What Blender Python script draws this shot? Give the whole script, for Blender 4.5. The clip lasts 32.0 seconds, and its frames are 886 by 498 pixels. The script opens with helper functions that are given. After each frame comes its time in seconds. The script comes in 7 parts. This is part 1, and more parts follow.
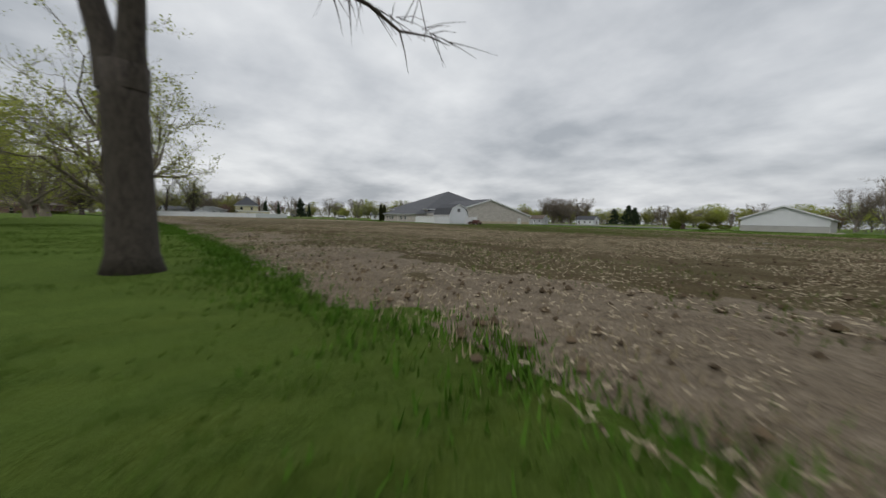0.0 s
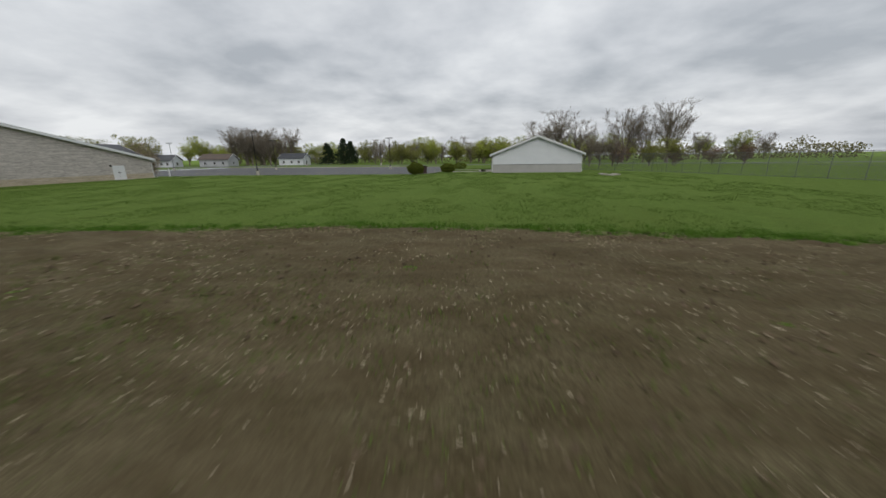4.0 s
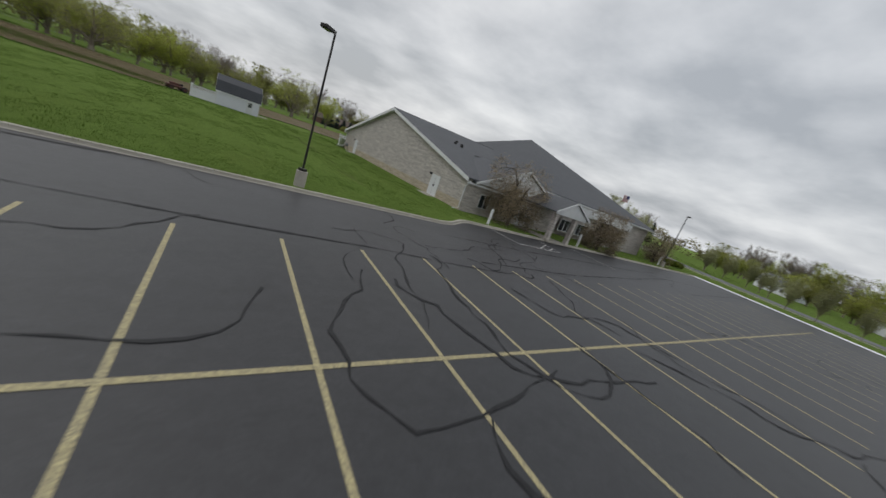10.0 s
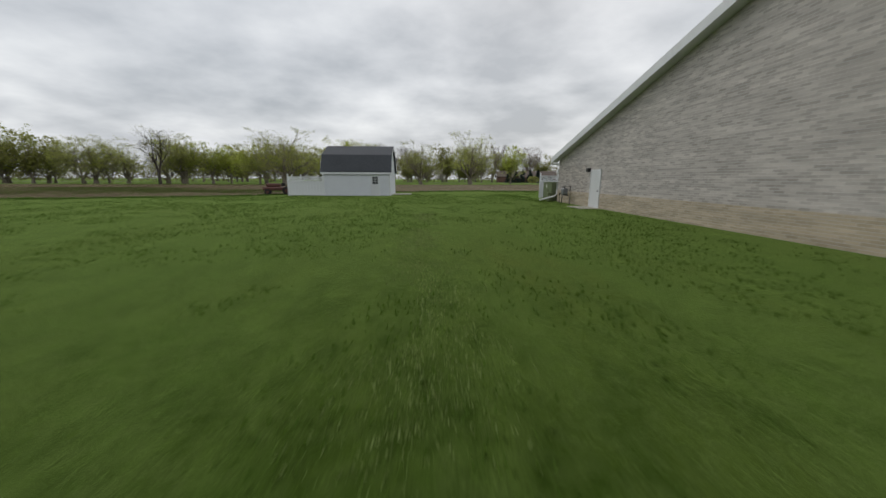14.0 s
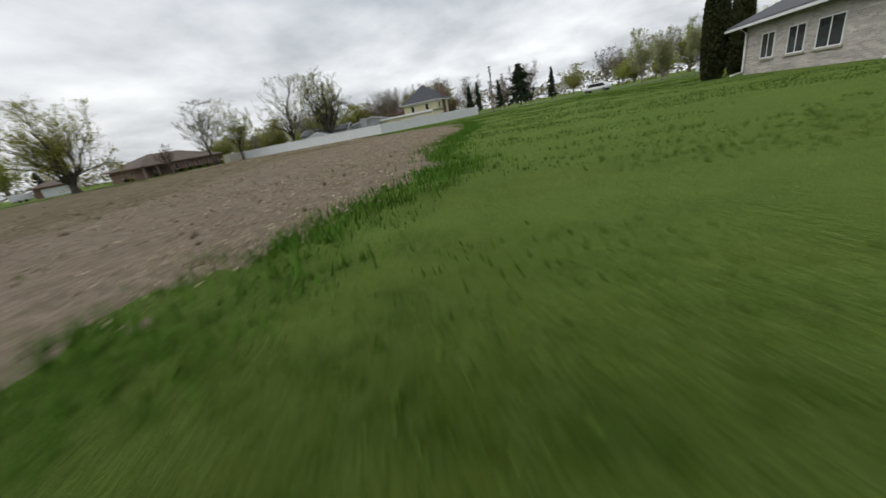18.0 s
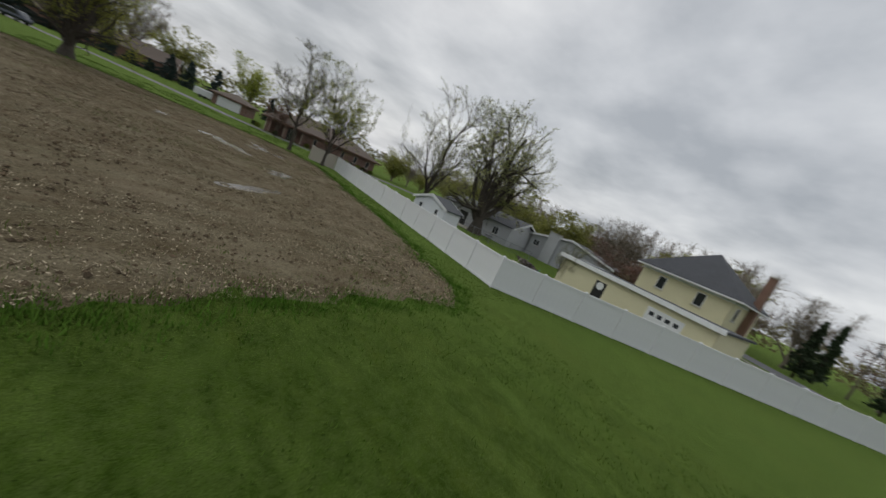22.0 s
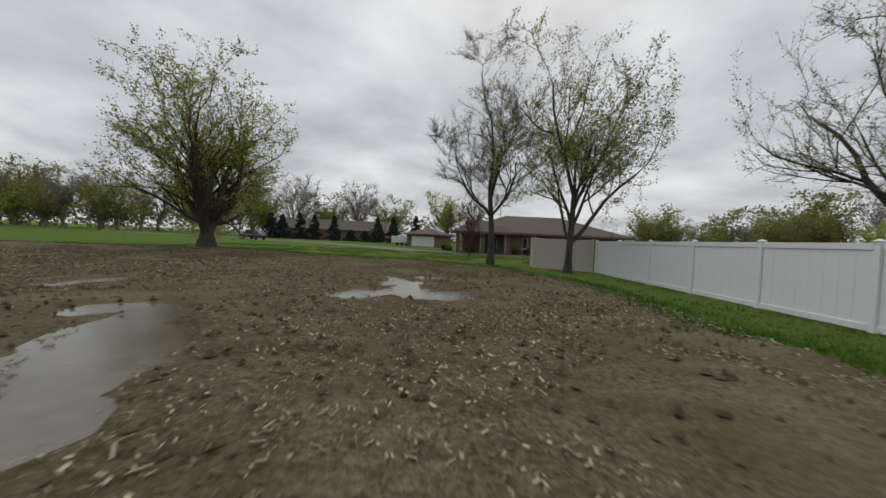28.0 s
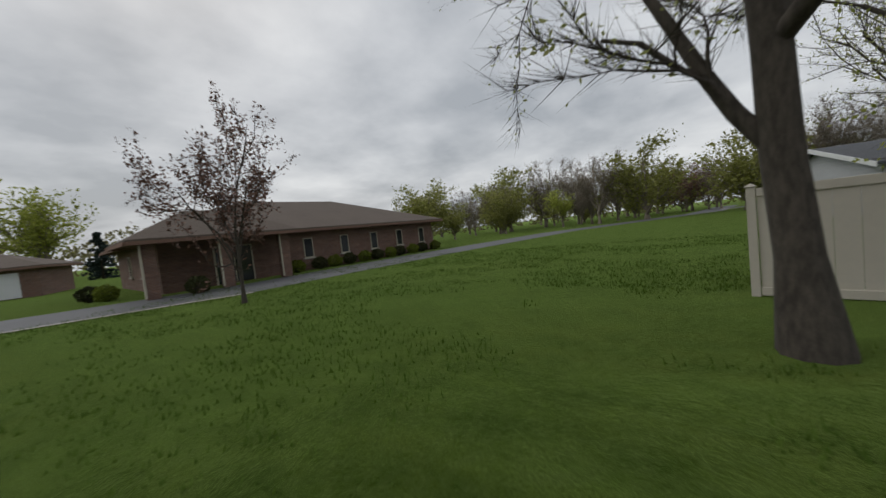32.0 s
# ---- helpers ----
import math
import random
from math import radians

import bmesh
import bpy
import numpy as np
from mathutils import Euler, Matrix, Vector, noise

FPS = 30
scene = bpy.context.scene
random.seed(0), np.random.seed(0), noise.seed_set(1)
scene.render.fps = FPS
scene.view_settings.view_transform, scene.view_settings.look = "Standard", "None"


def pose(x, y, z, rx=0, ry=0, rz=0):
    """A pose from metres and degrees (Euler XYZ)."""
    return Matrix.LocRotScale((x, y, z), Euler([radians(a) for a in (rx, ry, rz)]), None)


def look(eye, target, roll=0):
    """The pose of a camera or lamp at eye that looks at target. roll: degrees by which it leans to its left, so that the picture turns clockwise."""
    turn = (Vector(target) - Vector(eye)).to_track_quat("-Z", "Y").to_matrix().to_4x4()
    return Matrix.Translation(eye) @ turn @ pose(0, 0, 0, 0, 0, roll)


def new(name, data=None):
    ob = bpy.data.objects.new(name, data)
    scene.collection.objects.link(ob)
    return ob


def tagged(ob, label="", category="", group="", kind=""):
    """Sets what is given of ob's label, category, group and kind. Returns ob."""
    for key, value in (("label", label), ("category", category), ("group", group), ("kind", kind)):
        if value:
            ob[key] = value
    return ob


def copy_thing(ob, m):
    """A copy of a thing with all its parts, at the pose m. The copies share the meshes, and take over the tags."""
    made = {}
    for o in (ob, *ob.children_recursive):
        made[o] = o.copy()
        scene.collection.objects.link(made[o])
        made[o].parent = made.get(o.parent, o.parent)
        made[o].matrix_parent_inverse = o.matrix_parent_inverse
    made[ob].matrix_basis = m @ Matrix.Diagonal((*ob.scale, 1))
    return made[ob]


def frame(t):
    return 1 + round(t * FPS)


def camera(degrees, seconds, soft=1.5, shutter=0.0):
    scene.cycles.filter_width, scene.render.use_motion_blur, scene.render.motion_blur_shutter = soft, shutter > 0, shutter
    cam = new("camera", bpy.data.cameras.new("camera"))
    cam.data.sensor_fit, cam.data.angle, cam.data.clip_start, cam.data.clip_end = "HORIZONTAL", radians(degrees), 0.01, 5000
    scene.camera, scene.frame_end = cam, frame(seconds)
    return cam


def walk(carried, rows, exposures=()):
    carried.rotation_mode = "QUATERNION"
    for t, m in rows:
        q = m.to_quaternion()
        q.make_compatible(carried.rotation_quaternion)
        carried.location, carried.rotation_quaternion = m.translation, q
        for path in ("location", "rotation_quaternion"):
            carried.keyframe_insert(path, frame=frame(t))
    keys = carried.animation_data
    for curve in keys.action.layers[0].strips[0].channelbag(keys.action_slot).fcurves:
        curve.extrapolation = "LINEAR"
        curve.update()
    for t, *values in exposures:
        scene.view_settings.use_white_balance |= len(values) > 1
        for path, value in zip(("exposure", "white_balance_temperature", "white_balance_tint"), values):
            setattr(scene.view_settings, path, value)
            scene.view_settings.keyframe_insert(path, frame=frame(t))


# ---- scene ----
# ---- the camera and its flight ----
cam = camera(104.6, 32.0, soft=1.5, shutter=0.22)
EXPOSURE = [(0, -0.1), (2, -0.05), (5, 0.0), (9, -0.1), (13, 0.05), (16, 0.05), (18, 0.25), (19, 0.42), (20, 0.4), (21, 0.05), (22, -0.15), (24, 0.0), (26, -0.05), (29, -0.1), (31, -0.1), (32, -0.2)]
PATH = [
    (0, (25.230, -69.681, 1.262), (23.628, -68.496, 1.090), 1.35),
    (0.5, (21.448, -66.606, 1.652), (19.999, -65.241, 1.453), -0.64),
    (1, (17.515, -62.696, 2.226), (16.282, -61.140, 1.984), -3.11),
    (1.5, (15.141, -57.533, 2.300), (14.126, -55.836, 2.005), -5.38),
    (2, (11.734, -51.271, 2.549), (10.954, -49.466, 2.184), -6.76),
    (2.5, (8.485, -44.237, 2.756), (7.912, -42.370, 2.326), -6.70),
    (4.5, (-0.057, -9.006, 3.095), (-0.362, -7.1, 2.571), 0.1),
    (5, (-0.725, 1.389, 3.029), (-1.096, 3.287, 2.521), 2.6),
    (5.5, (-1.593, 11.691, 2.84), (-2.08, 13.572, 2.364), 5.5),
    (6, (-2.925, 22.162, 2.657), (-3.622, 23.988, 2.235), 8.4),
    (6.5, (-5.037, 32.13, 2.883), (-6.083, 33.795, 2.519), 11.7),
    (7, (-8.237, 41.122, 3.349), (-9.65, 42.497, 3.015), 15.3),
    (7.5, (-13.298, 48.784, 3.729), (-15.034, 49.712, 3.375), 18.0),
    (8, (-18.007, 55.405, 4.249), (-19.956, 55.688, 3.899), 23.5),
    (8.5, (-23.862, 60.128, 4.313), (-25.796, 59.793, 3.931), 25.1),
    (9, (-29.801, 62.246, 4.191), (-31.558, 61.389, 3.769), 24.0),
    (9.5, (-35.48, 62.119, 4.222), (-36.971, 60.867, 3.766), 22.5),
    (10, (-40.253, 60.369, 4.047), (-41.434, 58.825, 3.574), 19.8),
    (10.5, (-44.202, 57.289, 3.959), (-45.022, 55.532, 3.469), 16.5),
    (11, (-47.028, 53.043, 3.785), (-47.544, 51.176, 3.286), 13.2),
    (11.5, (-48.754, 48.008, 3.626), (-49.065, 46.098, 3.122), 10.0),
    (12, (-50.203, 42.463, 3.063), (-50.35, 40.529, 2.575), 7.6),
    (12.5, (-50.120, 37.250, 2.850), (-50.400, 27.500, 0.550), 5.60),
    (13, (-49.900, 32.000, 2.550), (-50.000, 22.300, 0.250), 3.00),
    (13.5, (-50.250, 26.600, 1.850), (-50.330, 16.850, -0.200), 1.83),
    (15.5, (-50.841, 4.998, 1.743), (-51.422, 3.138, 1.293), -6.89),
    (16, (-51.511, -0.363, 1.702), (-52.354, -2.115, 1.231), -8.50),
    (16.5, (-51.963, -6.903, 1.622), (-53.334, -8.265, 1.109), -11.07),
    (17, (-56.777, -13.987, 1.375), (-58.259, -15.220, 0.840), -12.69),
    (17.5, (-62.932, -19.516, 1.164), (-64.613, -20.397, 0.532), -11.97),
    (18, (-68.524, -22.753, 1.082), (-70.333, -23.228, 0.374), -10.95),
    (18.5, (-74.487, -24.802, 1.196), (-76.337, -24.894, 0.443), -9.46),
    (19, (-81.008, -25.195, 1.315), (-82.856, -25.028, 0.569), -6.99),
    (19.5, (-87.422, -24.203, 1.969), (-96.678, -22.937, -1.599), -4.35),
    (20, (-95.886, -24.005, 2.240), (-105.294, -22.482, -0.789), 0.70),
    (20.5, (-103.506, -27.302, 2.655), (-113.200, -26.248, 0.440), 6.23),
    (21, (-109.986, -33.700, 3.412), (-119.856, -34.216, 1.890), 12.48),
    (21.5, (-115.749, -36.641, 3.478), (-124.863, -40.571, 2.258), 20.62),
    (22, (-119.942, -36.845, 3.884), (-121.302, -38.278, 3.566), 24.40),
    (22.5, (-122.646, -37.031, 4.448), (-123.576, -38.759, 4.059), 23.48),
    (23, (-124.550, -38.441, 4.777), (-125.311, -40.245, 4.372), 20.53),
    (23.5, (-125.596, -40.666, 4.614), (-126.290, -42.501, 4.225), 16.28),
    (24, (-126.109, -43.122, 4.068), (-126.788, -44.970, 3.716), 11.83),
    (24.5, (-126.369, -45.157, 3.404), (-129.624, -54.490, 1.881), 8.35),
    (25, (-126.458, -47.238, 3.044), (-129.467, -56.684, 1.728), 6.14),
    (25.5, (-126.750, -50.100, 2.720), (-129.200, -59.750, 1.750), 5.20),
    (26, (-127.095, -53.159, 2.389), (-129.330, -62.875, 1.619), 4.73),
    (26.5, (-127.500, -56.000, 2.100), (-129.300, -65.800, 1.500), 4.20),
    (27, (-127.800, -58.800, 1.870), (-129.400, -68.600, 1.420), 3.70),
    (27.5, (-128.000, -61.600, 1.700), (-129.400, -71.450, 1.350), 3.20),
    (28, (-128.070, -64.400, 1.580), (-129.200, -74.300, 1.330), 2.70),
    (28.5, (-128.058, -67.062, 1.515), (-128.229, -69.054, 1.475), 2.42),
    (29, (-127.896, -70.181, 1.376), (-128.079, -72.172, 1.365), 1.77),
    (29.5, (-127.393, -73.306, 1.520), (-127.634, -75.292, 1.522), 1.11),
    (30, (-126.184, -76.258, 1.597), (-126.591, -78.216, 1.600), -0.41),
    (30.5, (-125.453, -79.282, 1.511), (-126.115, -81.169, 1.509), -3.80),
    (31, (-126.296, -82.789, 1.455), (-127.405, -84.453, 1.424), -5.90),
    (31.5, (-127.147, -85.546, 1.827), (-128.636, -86.880, 1.769), -6.02),
    (32, (-128.746, -87.625, 1.856), (-130.437, -88.688, 1.747), -6.30),
]
walk(cam, [(t, look(eye, target, roll)) for t, eye, target, roll in PATH], EXPOSURE)

# ---- light: an overcast spring day ----
def build_world():
    w = bpy.data.worlds.new("overcast_sky")
    scene.world = w
    w.use_nodes = True
    nt = w.node_tree
    nt.nodes.clear()
    n, l = nt.nodes.new, nt.links.new
    out, bg = n("ShaderNodeOutputWorld"), n("ShaderNodeBackground")
    sky = n("ShaderNodeTexSky")
    sky.sky_type, sky.sun_disc = "NISHITA", False
    sky.sun_elevation, sky.sun_rotation = radians(48), radians(200)
    sky.air_density, sky.dust_density = 1.5, 4.0
    tc = n("ShaderNodeTexCoord")
    sep, com = n("ShaderNodeSeparateXYZ"), n("ShaderNodeCombineXYZ")
    l(tc.outputs["Generated"], sep.inputs[0])
    # the cloud deck: the dome's directions laid out on a flat layer
    up = n("ShaderNodeMath"); up.operation = "MAXIMUM"; up.inputs[1].default_value = 0.0
    l(sep.outputs[2], up.inputs[0])
    lift = n("ShaderNodeMath"); lift.operation = "ADD"; lift.inputs[1].default_value = 0.22
    l(up.outputs[0], lift.inputs[0])
    for k in (0, 1):
        d = n("ShaderNodeMath"); d.operation = "DIVIDE"
        l(sep.outputs[k], d.inputs[0]); l(lift.outputs[0], d.inputs[1]); l(d.outputs[0], com.inputs[k])
    big, fine = n("ShaderNodeTexNoise"), n("ShaderNodeTexNoise")
    big.inputs["Scale"].default_value, big.inputs["Detail"].default_value, big.inputs["Roughness"].default_value = 0.8, 5, 0.5
    big.inputs["Distortion"].default_value = 0.2
    fine.inputs["Scale"].default_value, fine.inputs["Detail"].default_value, fine.inputs["Roughness"].default_value = 3.2, 6, 0.55
    l(com.outputs[0], big.inputs["Vector"]); l(com.outputs[0], fine.inputs["Vector"])
    add = n("ShaderNodeMix"); add.data_type = "FLOAT"; add.inputs[0].default_value = 0.26
    l(big.outputs[0], add.inputs[2]); l(fine.outputs[0], add.inputs[3])
    ramp = n("ShaderNodeValToRGB")
    e = ramp.color_ramp.elements
    e[0].position, e[0].color = 0.37, (0.43, 0.46, 0.50, 1)
    e[1].position, e[1].color = 0.64, (0.86, 0.88, 0.90, 1)
    m = e.new(0.5); m.color = (0.64, 0.665, 0.70, 1)
    l(add.outputs[0], ramp.inputs[0])
    mix = n("ShaderNodeMix"); mix.data_type = "RGBA"; mix.inputs[0].default_value = 0.93
    dim = n("ShaderNodeMix"); dim.data_type = "RGBA"; dim.blend_type = "MULTIPLY"; dim.inputs[0].default_value = 1.0
    dim.inputs[7].default_value = (0.12, 0.12, 0.12, 1)
    l(sky.outputs[0], dim.inputs[6])
    l(dim.outputs[2], mix.inputs[6]); l(ramp.outputs[0], mix.inputs[7])
    l(mix.outputs[2], bg.inputs[0])
    bg.inputs[1].default_value = 1.0
    l(bg.outputs[0], out.inputs[0])


build_world()
sun = new("sun", bpy.data.lights.new("sun", "SUN"))
sun.data.energy, sun.data.angle, sun.data.color = 0.7, radians(40), (1.0, 0.97, 0.93)
sun.rotation_euler = (radians(40), radians(12), radians(20))

# ---- materials ----
MATS = {}


def material(name, base, rough=0.8, metal=0.0, grain=(), bump=0.0, bump_scale=20.0, spec=0.5, coords="Object", random_tone=0.0, transmission=0.0, sheen=None):
    """A node material. grain: rows of (scale, dark colour, amount, stretch) mixed over the base by noise."""
    if name in MATS:
        return MATS[name]
    m = bpy.data.materials.new(name)
    m.use_nodes = True
    nt = m.node_tree
    n, l = nt.nodes.new, nt.links.new
    bsdf = nt.nodes["Principled BSDF"]
    bsdf.inputs["Roughness"].default_value, bsdf.inputs["Metallic"].default_value = rough, metal
    bsdf.inputs["Specular IOR Level"].default_value = spec
    bsdf.inputs["Transmission Weight"].default_value = transmission
    if sheen:
        bsdf.inputs["Sheen Weight"].default_value, bsdf.inputs["Sheen Roughness"].default_value = sheen[0], 0.3
        bsdf.inputs["Sheen Tint"].default_value = (*sheen[1], 1)
    tc = n("ShaderNodeTexCoord")
    colour = n("ShaderNodeRGB")
    colour.outputs[0].default_value = (*base, 1)
    last = colour.outputs[0]
    for scale, dark, amount, stretch in grain:
        mp, tex, ramp, mix = n("ShaderNodeMapping"), n("ShaderNodeTexNoise"), n("ShaderNodeMapRange"), n("ShaderNodeMix")
        mp.inputs["Scale"].default_value = stretch
        l(tc.outputs[coords], mp.inputs[0]); l(mp.outputs[0], tex.inputs["Vector"])
        tex.inputs["Scale"].default_value, tex.inputs["Detail"].default_value, tex.inputs["Roughness"].default_value = scale, 5, 0.62
        ramp.inputs[1].default_value, ramp.inputs[2].default_value = 0.38, 0.66
        ramp.inputs[3].default_value, ramp.inputs[4].default_value = 0.0, amount
        l(tex.outputs[0], ramp.inputs[0]); l(ramp.outputs[0], mix.inputs[0])
        mix.data_type = "RGBA"
        l(last, mix.inputs[6]); mix.inputs[7].default_value = (*dark, 1)
        last = mix.outputs[2]
    if random_tone:
        info, hsv, rng = n("ShaderNodeObjectInfo"), n("ShaderNodeHueSaturation"), n("ShaderNodeMapRange")
        rng.inputs[3].default_value, rng.inputs[4].default_value = 1 - random_tone, 1 + random_tone
        l(info.outputs["Random"], rng.inputs[0]); l(rng.outputs[0], hsv.inputs["Value"]); l(last, hsv.inputs["Color"])
        last = hsv.outputs[0]
    l(last, bsdf.inputs["Base Color"])
    if bump:
        tex, bp = n("ShaderNodeTexNoise"), n("ShaderNodeBump")
        tex.inputs["Scale"].default_value, tex.inputs["Detail"].default_value, tex.inputs["Roughness"].default_value = bump_scale, 6, 0.65
        l(tc.outputs[coords], tex.inputs["Vector"])
        bp.inputs["Strength"].default_value, bp.inputs["Distance"].default_value = min(1, bump * 10), bump
        l(tex.outputs[0], bp.inputs["Height"]); l(bp.outputs[0], bsdf.inputs["Normal"])
    MATS[name] = m
    return m


ONE = (1, 1, 1)
M_GRASS = material("lawn_grass", (0.037, 0.077, 0.007), 1.0, grain=[(0.03, (0.048, 0.085, 0.008), 0.9, ONE), (0.09, (0.030, 0.072, 0.007), 0.8, (1, 1.6, 1)), (0.2, (0.066, 0.062, 0.010), 0.85, (1, 0.6, 1)), (0.6, (0.085, 0.130, 0.024), 0.85, (2.0, 0.45, 1)), (0.75, (0.095, 0.155, 0.030), 0.5, (1.0, 0.03, 1)), (2.0, (0.019, 0.040, 0.003), 0.9, (1.3, 0.7, 1)), (9, (0.085, 0.12, 0.03), 0.6, ONE), (40, (0.013, 0.026, 0.002), 0.7, ONE)], bump=0.05, bump_scale=24, spec=0.03, sheen=(0.5, (0.56, 0.80, 0.20)))
M_TALL = material("rank_grass", (0.085, 0.185, 0.022), 0.9, grain=[(0.4, (0.12, 0.20, 0.035), 0.8, ONE), (3, (0.05, 0.12, 0.012), 0.7, ONE)], spec=0.05)
M_WEED = material("field_weed", (0.10, 0.135, 0.03), 0.8, grain=[(0.5, (0.15, 0.16, 0.05), 0.8, ONE), (4, (0.06, 0.10, 0.015), 0.7, ONE)], spec=0.2)
M_SOIL = material("stubble_soil", (0.173, 0.133, 0.075), 1.0, grain=[(0.03, (0.105, 0.107, 0.049), 0.8, ONE), (0.09, (0.258, 0.213, 0.139), 0.85, (1, 1.8, 1)), (0.35, (0.309, 0.262, 0.175), 0.7, (1, 2.2, 1)), (0.6, (0.082, 0.062, 0.032), 0.85, (1, 2.0, 1)), (2.2, (0.258, 0.213, 0.134), 0.6, ONE), (6, (0.041, 0.032, 0.016), 0.9, ONE), (24, (0.391, 0.343, 0.227), 0.65, ONE), (60, (0.023, 0.017, 0.009), 0.85, ONE), (0.4, (0.252, 0.207, 0.134), 0.40, (1, 1.7, 1)), (1.3, (0.052, 0.040, 0.022), 0.35, (1, 1.8, 1)), (14, (0.433, 0.392, 0.247), 0.50, ONE), (34, (0.031, 0.024, 0.012), 0.55, ONE), (0.22, (0.290, 0.235, 0.165), 0.35, (1, 1.8, 1)), (0.55, (0.095, 0.068, 0.036), 0.62, (1, 1.9, 1))], bump=0.10, bump_scale=8, spec=0.1)
M_PALE_SOIL = material("pale_soil", (0.235, 0.185, 0.13), 1.0, grain=[(0.12, (0.30, 0.245, 0.18), 0.8, (1, 2, 1)), (0.4, (0.145, 0.112, 0.072), 0.8, (1, 2.5, 1)), (2.2, (0.33, 0.275, 0.205), 0.7, ONE), (7, (0.08, 0.060, 0.038), 0.8, ONE), (26, (0.40, 0.335, 0.25), 0.6, ONE), (60, (0.055, 0.042, 0.028), 0.7, ONE)], bump=0.07, bump_scale=9, spec=0.1)
M_WATER = material("puddle_water", (0.13, 0.105, 0.068), 0.16, spec=0.6, grain=[(3, (0.18, 0.148, 0.10), 0.6, ONE), (0.8, (0.07, 0.056, 0.033), 0.7, ONE)], bump=0.006, bump_scale=5)
M_ASPHALT = material("wet_asphalt", (0.025, 0.026, 0.029), 0.5, grain=[(0.05, (0.042, 0.043, 0.047), 0.9, ONE), (0.35, (0.015, 0.016, 0.018), 0.85, (0.5, 1.5, 1)), (2.5, (0.042, 0.043, 0.047), 0.7, ONE), (12, (0.015, 0.015, 0.017), 0.6, ONE), (110, (0.09, 0.09, 0.093), 0.5, ONE)], bump=0.008, bump_scale=90, spec=0.35)
M_TAR = material("crack_sealer", (0.011, 0.011, 0.012), 0.65, grain=[(1.2, (0.024, 0.024, 0.026), 0.85, ONE), (7, (0.034, 0.035, 0.037), 0.7, ONE)], spec=0.25)
M_ROAD = material("road_asphalt", (0.11, 0.112, 0.118), 0.6, grain=[(0.2, (0.08, 0.082, 0.086), 0.8, ONE), (60, (0.14, 0.14, 0.145), 0.6, ONE)], bump=0.004, bump_scale=90)
M_LINE = material("yellow_line_paint", (0.62, 0.53, 0.27), 0.7, grain=[(3, (0.50, 0.44, 0.26), 0.6, ONE), (14, (0.10, 0.10, 0.09), 0.55, ONE), (35, (0.06, 0.06, 0.05), 0.6, ONE)])
M_WLINE = material("white_line_paint", (0.62, 0.62, 0.60), 0.7, grain=[(9, (0.3, 0.3, 0.3), 0.7, ONE)])
M_CONC = material("pale_concrete", (0.44, 0.41, 0.35), 0.85, grain=[(0.6, (0.34, 0.31, 0.26), 0.8, ONE), (18, (0.52, 0.49, 0.43), 0.5, ONE)], bump=0.004, bump_scale=60, random_tone=0.05)
M_VINYL = material("white_vinyl", (0.80, 0.81, 0.82), 0.45, grain=[(0.7, (0.70, 0.71, 0.72), 0.5, ONE), (0.25, (0.72, 0.73, 0.70), 0.4, (1, 1, 3))], spec=0.4)
M_TAN = material("tan_vinyl", (0.56, 0.51, 0.43), 0.5, grain=[(0.8, (0.48, 0.43, 0.36), 0.6, ONE), (9, (0.5, 0.46, 0.39), 0.5, ONE)], spec=0.4)
M_WHITE = material("white_trim_paint", (0.78, 0.79, 0.79), 0.5, grain=[(1.5, (0.66, 0.67, 0.66), 0.5, ONE)])
M_SIDING = material("white_lap_siding", (0.74, 0.76, 0.78), 0.55, grain=[(0.6, (0.64, 0.66, 0.68), 0.5, ONE), (6, (0.70, 0.72, 0.73), 0.5, (0.2, 0.2, 3))], spec=0.35)
M_BLOCK = material("grey_painted_block", (0.46, 0.45, 0.43), 0.85, grain=[(0.5, (0.37, 0.36, 0.34), 0.8, ONE), (7, (0.50, 0.49, 0.47), 0.5, ONE)], bump=0.004, bump_scale=40)
M_SHINGLE = material("grey_asphalt_shingle", (0.105, 0.110, 0.120), 0.9, grain=[(0.3, (0.085, 0.09, 0.098), 0.7, ONE), (5, (0.15, 0.155, 0.165), 0.6, (1, 1, 3)), (50, (0.06, 0.062, 0.068), 0.7, ONE)], bump=0.008, bump_scale=18)
M_DSHINGLE = material("charcoal_shingle", (0.060, 0.064, 0.072), 0.9, grain=[(0.5, (0.045, 0.047, 0.053), 0.7, ONE), (7, (0.095, 0.10, 0.11), 0.6, (1, 1, 3))], bump=0.008, bump_scale=18)
M_BSHINGLE = material("brown_shingle", (0.115, 0.088, 0.070), 0.9, grain=[(0.4, (0.085, 0.065, 0.05), 0.7, ONE), (9, (0.15, 0.12, 0.10), 0.6, (1, 1, 3))], bump=0.008, bump_scale=18)
M_DOOR = material("white_steel_door", (0.72, 0.73, 0.73), 0.4, grain=[(1, (0.64, 0.65, 0.65), 0.5, ONE)])
M_GLASS = material("dark_window_glass", (0.022, 0.025, 0.028), 0.05, spec=0.6, grain=[(0.7, (0.05, 0.055, 0.06), 0.6, ONE)])
M_BLACK = material("black_metal", (0.018, 0.018, 0.019), 0.45, metal=0.3, grain=[(3, (0.04, 0.038, 0.035), 0.5, ONE)])
M_BRONZE = material("dark_bronze_pole", (0.028, 0.026, 0.024), 0.45, metal=0.4, grain=[(2, (0.05, 0.047, 0.043), 0.5, ONE)])
